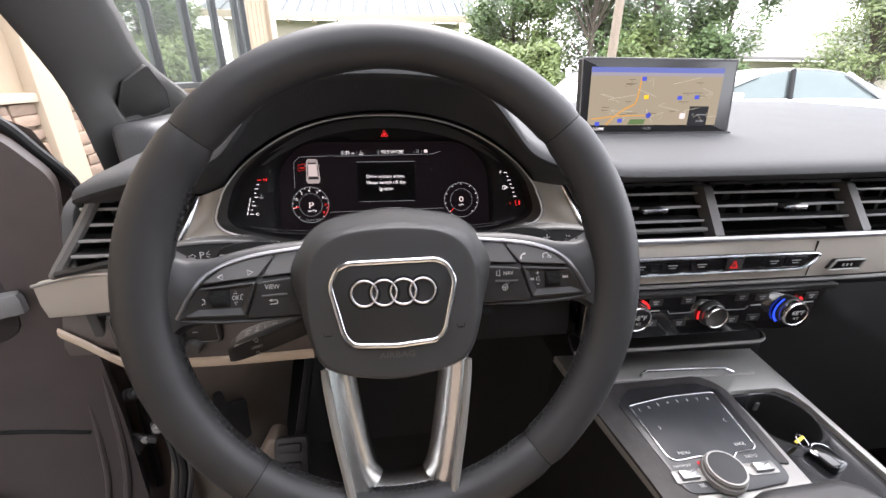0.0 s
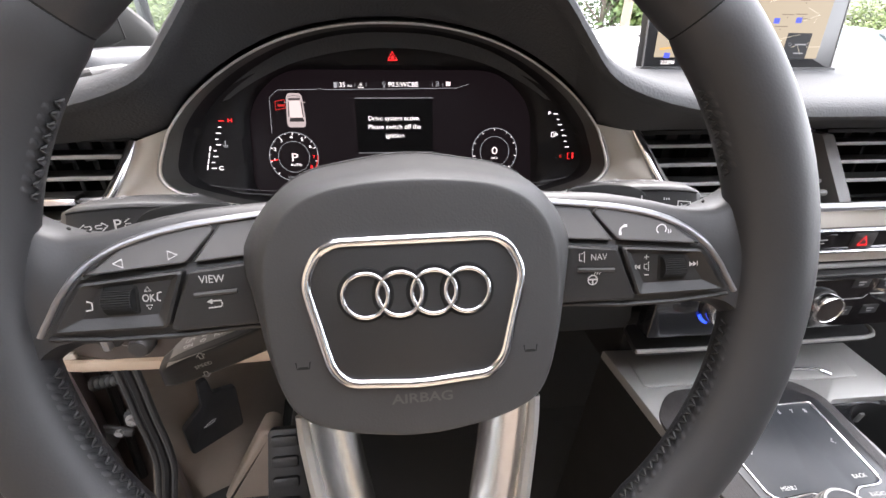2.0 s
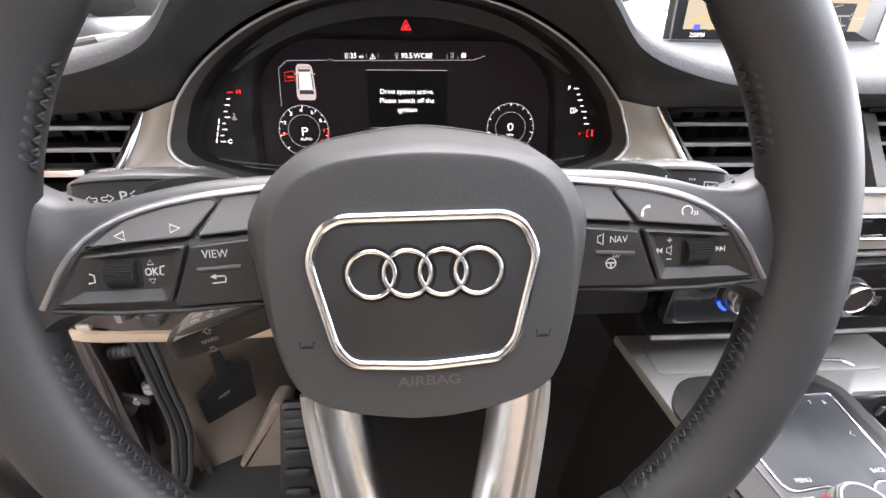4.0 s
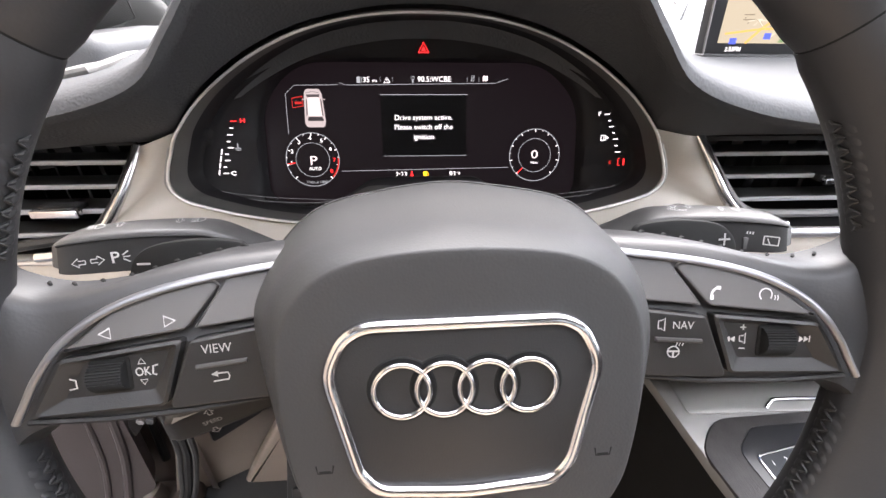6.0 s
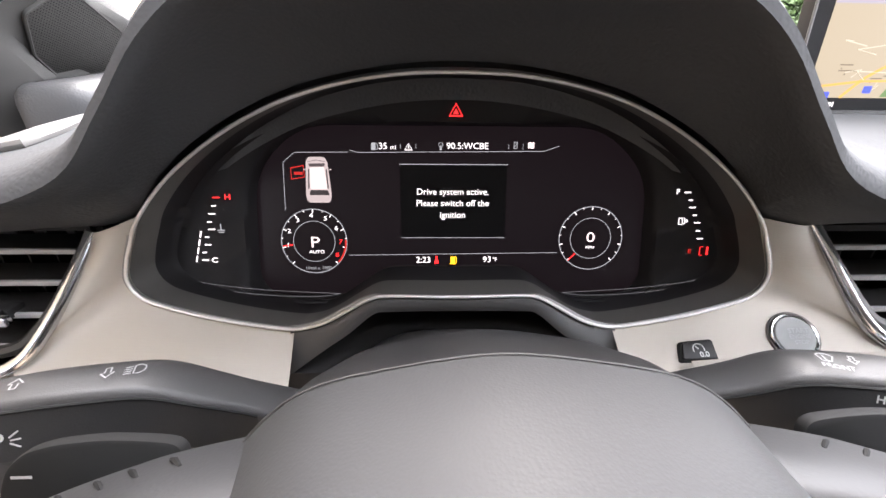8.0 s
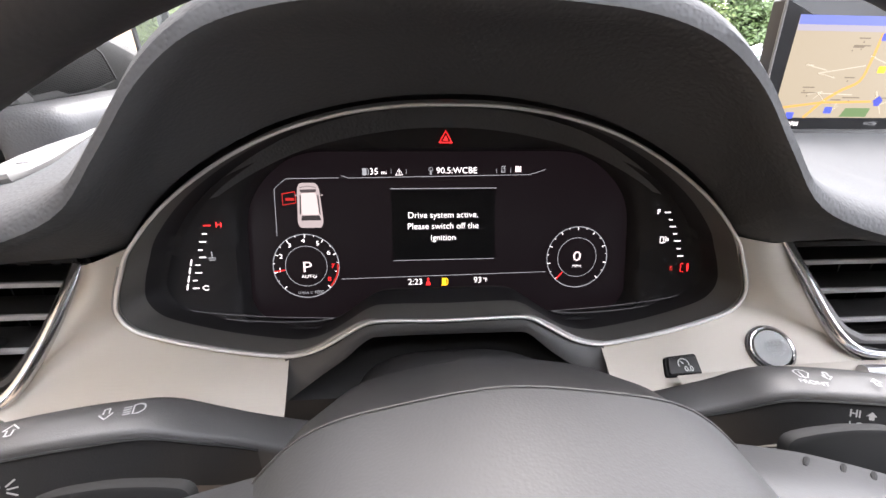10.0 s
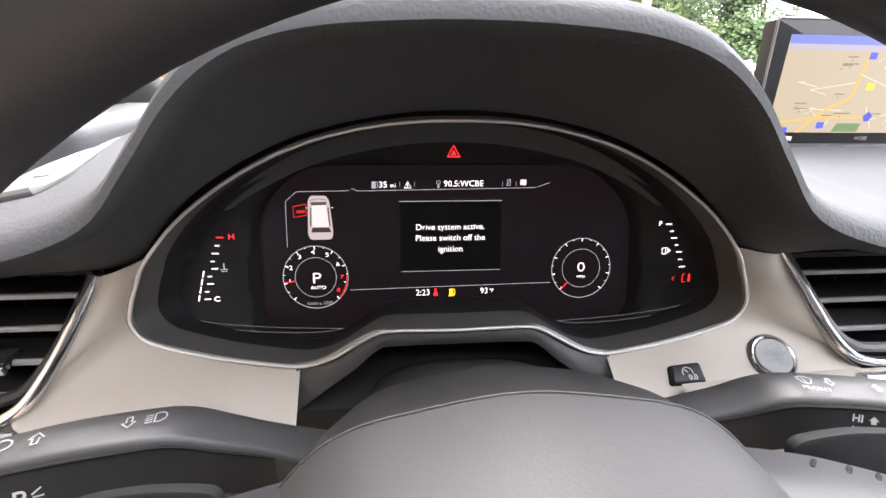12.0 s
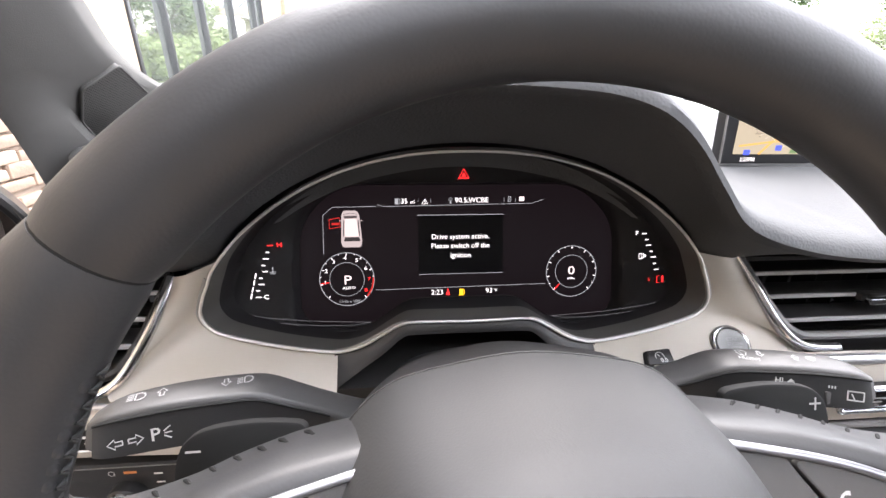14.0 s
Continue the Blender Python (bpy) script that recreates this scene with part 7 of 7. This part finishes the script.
ground = thing("ground", pose(0, 0, 0), "grey asphalt car park", "ground", kind="structure")
part("asphalt", ([Vector(p) for p in ((-900, -900, 0), (900, -900, 0), (900, 900, 0), (-900, 900, 0))], [(0, 1, 2, 3)]), ASPHALT, ground)
verge = thing("verge", pose(0, 40, 0.004), "green grass strip behind the parked cars", "grass", kind="structure")
part("turf", prism(rect(160, 48, 3), 0.0, 0.12, 0.06), GRASS, verge)

# stone and siding building beside the car
bld = thing("shop_building", pose(-2.5, 6, 0), "beige shop building with stone base and tall windows", "building")
part("base_wall", at(block(0.3, 16, 1.06, 0.0), -0.2, -3.3, 0), MORTAR, bld)
part("siding", at(block(0.3, 8.5, 3.6, 0.0), -0.19, -5.8, 1.1), SIDING, bld)
part("siding", at(block(0.3, 2.0, 3.6, 0.0), -0.19, 3.65, 1.1), SIDING, bld)
part("upper_wall", at(block(0.3, 4.2, 1.4, 0.0), -0.19, 0.55, 3.3), SIDING, bld)
part("ledge", at(block(0.12, 15, 0.06, 0.01), -0.03, -3.0, 1.06), CREAM, bld)
part("pilaster", at(block(0.1, 0.26, 4.6, 0.01), 0.0, -2.72, 0), CREAM, bld, "cream pilaster")
part("corner_board", at(block(0.08, 0.5, 4.6, 0.01), 0.0, 4.3, 0), CREAM, bld)
for k in range(5):
    part("siding_joint", at(block(0.012, 0.02, 3.4, 0.0), -0.035, 2.78 + 0.3 * k, 1.2), CREAM, bld)
win = part("window", at(block(0.06, 4.2, 2.2, 0.0), -0.12, 0.55, 1.12), PANEG, bld, "tall shop window")
for y in (-1.5, -0.83, 0.14, 1.17, 2.22, 2.62):
    part("mullion", at(block(0.06, 0.042, 2.2, 0.004), -0.06, y, 1.12), BRONZE, win, "dark metal mullion")
part("sill", at(block(0.16, 4.2, 0.06, 0.005), -0.03, 0.55, 1.08), BRONZE, win)
part("roof", at(block(1.6, 16, 0.25, 0.02), -0.4, -3, 4.7), ROOFM, bld)
stones = [mesh("stone", prism(rounded([(-w / 2, 0.0), (w / 2, 0.004), (w / 2 - 0.004, h), (-w / 2 + 0.005, h - 0.004)], 0.012, 2), 0, 0.045, 0.012), STONE) for w, h in ((0.2, 0.07), (0.3, 0.1), (0.16, 0.06), (0.26, 0.08), (0.36, 0.07))]


# far building with a metal roof
far = thing("far_building", pose(-1.0, 30.3, 0), "pale building with a grey metal roof", "building")
part("wall", at(block(12.0, 8, 4.4, 0.0), -0.2, 4, 0), WALLW, far)
part("roof", loft([[(-8, -1.4, 4.4), (7, -1.4, 4.4), (6.4, 6.0, 7.5), (-8, 6.0, 7.5)], [(-8, -1.4, 4.66), (7, -1.4, 4.66), (6.4, 6.0, 7.76), (-8, 6.0, 7.76)]]), ROOFM, far)
for k in range(18):
    part("roof_seam", tube([(-7.8 + 0.84 * k, -1.4, 4.7), (-7.8 + 0.83 * k, 6.0, 7.8)], 0.04, 5), ROOFM, far)
part("fascia", at(block(15.0, 0.12, 0.4, 0.02), -0.5, -1.46, 4.3), CREAM, far)
for k in range(9):
    part("bracket", at(block(0.14, 1.3, 0.16, 0.02), -6.5 + 1.5 * k, -0.75, 4.16), CREAM, far)

low = thing("low_building", pose(30, 30, 0), "long low building with a grey roof", "building")
part("wall", at(block(24, 8, 2.3, 0.0), 4, 0, 0), WALLW, low)
part("roof", loft([[(-9.0, -5, 2.3), (17, -5, 2.3), (17, 0, 4.3), (-4, 0, 4.3)], [(-9.0, -4.9, 2.5), (17, -4.9, 2.5), (17, 0.1, 4.5), (-4, 0.1, 4.5)]]), mat("grey_shingle", (0.17, 0.16, 0.15), 0.85, bump=0.4, scale=6, var=0.12, patch=0.6), low)

pole = thing("utility_pole", pose(6.35, 12, 0), "weathered wooden utility pole", "pole")
part("mast", lathe([(0.13, 0), (0.09, 9.0)], 12), WOODP, pole)


# trees
def tree(x, y, h, r, seed, leafm, name="tree", low_=0.25, n=13000, size=0.1):
    rd = random.Random(seed)
    t = thing(name, pose(x, y, 0.1), "leafy green deciduous tree behind the car park", "tree", "trees along the car park")
    limbs = [tube([(0, 0, 0), (0.05, 0, h * 0.3), (-0.06, 0.05, h * 0.6), (0, 0, h * 0.9)], [r * 0.045, r * 0.038, r * 0.025, 0.015], 8)]
    clumps = []
    for k in range(34):
        a, zz = rd.uniform(0, 6.28), rd.uniform(low_, 0.95)
        rr = r * rd.uniform(0.35, 0.95) * (1 - 0.65 * max(0, zz - 0.5) / 0.5)
        c = Vector((rr * math.cos(a), rr * math.sin(a), h * zz))
        clumps.append((c, r * rd.uniform(0.22, 0.42)))
        limbs.append(tube([(0, 0, h * zz * 0.55), c * 0.5 + Vector((0, 0, h * zz * 0.35)), c], [r * 0.016, r * 0.01, 0.006], 5))
    part("trunk", joined(*limbs), BARK, t)
    v, f = [], []
    for i in range(n):
        c, cr_ = clumps[rd.randrange(len(clumps))]
        d = Vector((rd.gauss(0, 1), rd.gauss(0, 1), rd.gauss(0, 1))).normalized() * cr_ * rd.uniform(0.3, 1.15)
        p = c + d
        u = Vector((rd.gauss(0, 1), rd.gauss(0, 1), rd.gauss(0, 1))).normalized()
        w = u.orthogonal().normalized()
        s = size * rd.uniform(0.6, 1.3)
        b = len(v)
        v += [p - u * s, p + w * s * 0.5, p + u * s, p - w * s * 0.5]
        f.append((b, b + 1, b + 2, b + 3))
    tagged(part("crown", (v, f), leafm, t), kind="stuff")
    return t


tree(9.6, 20.5, 8.5, 2.9, 1, LEAF)
tree(13.2, 21.5, 9.5, 2.8, 2, LEAF)
tree(17.0, 21.0, 8.5, 2.4, 3, LEAF)
tree(7.2, 22.5, 5.0, 2.0, 4, LEAF2, low_=0.08)
tree(4.8, 24.0, 3.0, 1.8, 5, LEAF2, low_=0.05)
tree(25.5, 21.0, 6.0, 2.8, 6, LEAF2)
tree(30.0, 24.0, 6.5, 3.0, 7, LEAF)
tree(11.5, 19.0, 3.2, 2.0, 8, LEAF2, low_=0.05)
tree(15.0, 19.5, 3.0, 2.0, 9, LEAF, low_=0.05)
tree(6.6, 23.5, 9.5, 2.3, 10, LEAF, low_=0.08)
tree(5.4, 25.5, 4.5, 1.8, 12, LEAF2, low_=0.05)
for bx, by, bs in ((3.9, 19.5, 21), (5.2, 18.8, 22), (6.4, 18.2, 23)):
    tree(bx, by, 2.3, 1.2, bs, LEAF2, "bush", 0.08, 5000)
tree(11.6, 23.5, 9.0, 3.0, 13, LEAF, low_=0.1)
tree(15.4, 24.0, 9.0, 3.0, 14, LEAF, low_=0.1)


# parked cars
def car(name, m, label, paint, suv=False, pane=DARKG):
    c = thing(name, m, label, "car")
    H = 1.72 if suv else 1.4
    st = [(-2.32, 0.45, 0.75, 0.62, 0.0), (-2.25, 0.3, 0.9, 0.8, 0.0), (-1.6, 0.25, 0.98, 0.9, 0), (-0.9, 0.25, 1.0, 0.91, 0), (0, 0.25, 0.99, 0.91, 0), (0.9, 0.25, 0.96, 0.91, 0), (1.5, 0.25, 0.88, 0.88, 0), (2.15, 0.3, 0.72, 0.78, 0), (2.34, 0.45, 0.6, 0.6, 0)]
    k = 1.12 if suv else 1.0
    rings = []
    for v in spline([Vector(s) for s in st], 4):
        x, z0, z1, w, _ = v
        sec = rounded([(-w, z0), (w, z0), (w * 1.0, z1 * k * 0.7), (w * 0.93, z1 * k), (-w * 0.93, z1 * k), (-w, z1 * k * 0.7)], 0.1, 4)
        rings.append([(x, q.x, q.y) for q in sec])
    part("body", loft(rings), paint, c)
    back = -2.1 if suv else -1.75
    st = [(back, 0.93 * k, 0.95 * k, 0.75), (back + 0.45, 0.95 * k, H - 0.18, 0.64), (back + 0.95, 0.95 * k, H - 0.03, 0.6), (-0.2, 0.95 * k, H, 0.59), (0.35, 0.95 * k, H - 0.09, 0.6), (1.2, 0.93 * k, 0.96 * k, 0.72)]
    rings = []
    for v in spline([Vector(s) for s in st], 5):
        x, z0, z1, w = v
        sec = rounded([(-0.76, z0 - 0.02), (0.76, z0 - 0.02), (w, z1), (-w, z1)], 0.07, 4)
        rings.append([(x, q.x, q.y) for q in sec])
    part("cabin_glass", loft(rings), pane, c, "dark window glass")
    rf = []
    for v in spline([Vector(s) for s in st], 5)[4:-3]:
        x, z0, z1, w = v
        rf.append([(x, y * w, z1 + 0.012 - 0.03 * abs(y) ** 3) for y in (-1.0, -0.85, -0.5, 0, 0.5, 0.85, 1.0)])
    part("roof", loft(rf, False, False), paint, c)
    for s in (-1, 1):
        for pts in ([(back + 0.25, 0.77, 0.97 * k), (back + 0.85, 0.62, H - 0.06)], [(-0.05, 0.785, 0.97 * k), (-0.1, 0.615, H - 0.01)], [(1.22, 0.75, 0.98 * k), (0.38, 0.62, H - 0.08)]):
            part("pillar", tube([(x, s * y, z) for x, y, z in pts], 0.035, 6), TYRE if pts[0][0] == -0.05 else paint, c)
        part("mirror", at(block(0.12, 0.18, 0.12, 0.03), 0.85, s * 0.95, 0.95 * k), paint, c)
        part("tail_lamp", at(block(0.12, 0.3, 0.14, 0.03), -2.2, s * 0.62, 0.72 * k), LAMP, c)
        for x in (-1.4, 1.42):
            w_ = part("wheel", moved(lathe([(0.33, -0.1), (0.34, 0.0), (0.33, 0.1), (0.2, 0.11), (0.19, 0.08), (0.05, 0.1), (0.001, 0.1)], 28), pose(x, s * 0.82, 0.34, 90 * s, 0, 0)), TYRE, c)
            part("rim", moved(lathe([(0.21, 0.105), (0.2, 0.115), (0.05, 0.112), (0.001, 0.118)], 20), pose(x, s * 0.82, 0.34, -90 * s, 0, 0)), SILVER, w_)
    return c


car("white_sedan", pose(5.95, 6.3, 0, 0, 0, 172), "white sedan parked across the car park", WHITEP)
car("grey_sedan", pose(4.75, 8.3, 0, 0, 0, 40), "dark grey car with red tail lamps parked ahead", GREYP, False, DARKW)
car("silver_sedan", pose(9.6, 4.2, 0, 0, 0, 80), "pale silver sedan parked further along", mat("silver_car_paint", (0.5, 0.48, 0.45), 0.3, 0.4, coat=0.8, var=0.05))

# stones of the shop wall, laid in courses
rs = random.Random(11)
count, z = 0, 0.01
while z < 1.0:
    hgt = rs.choice((0.07, 0.085, 0.1))
    y = -4.2 + rs.uniform(0, 0.2)
    while y < -0.8 and count < 290:
        me = stones[rs.randrange(5)]
        w = me.vertices and max(v.co.x for v in me.vertices) * 2
        ob = new("stone", me)
        ob.parent = bld
        ob.matrix_basis = frame_of((-0.05, y + w / 2, z), (0, 1, 0), (0, 0, 1), (1, 0, 0))
        y += w + 0.012
        count += 1
    z += hgt + 0.008
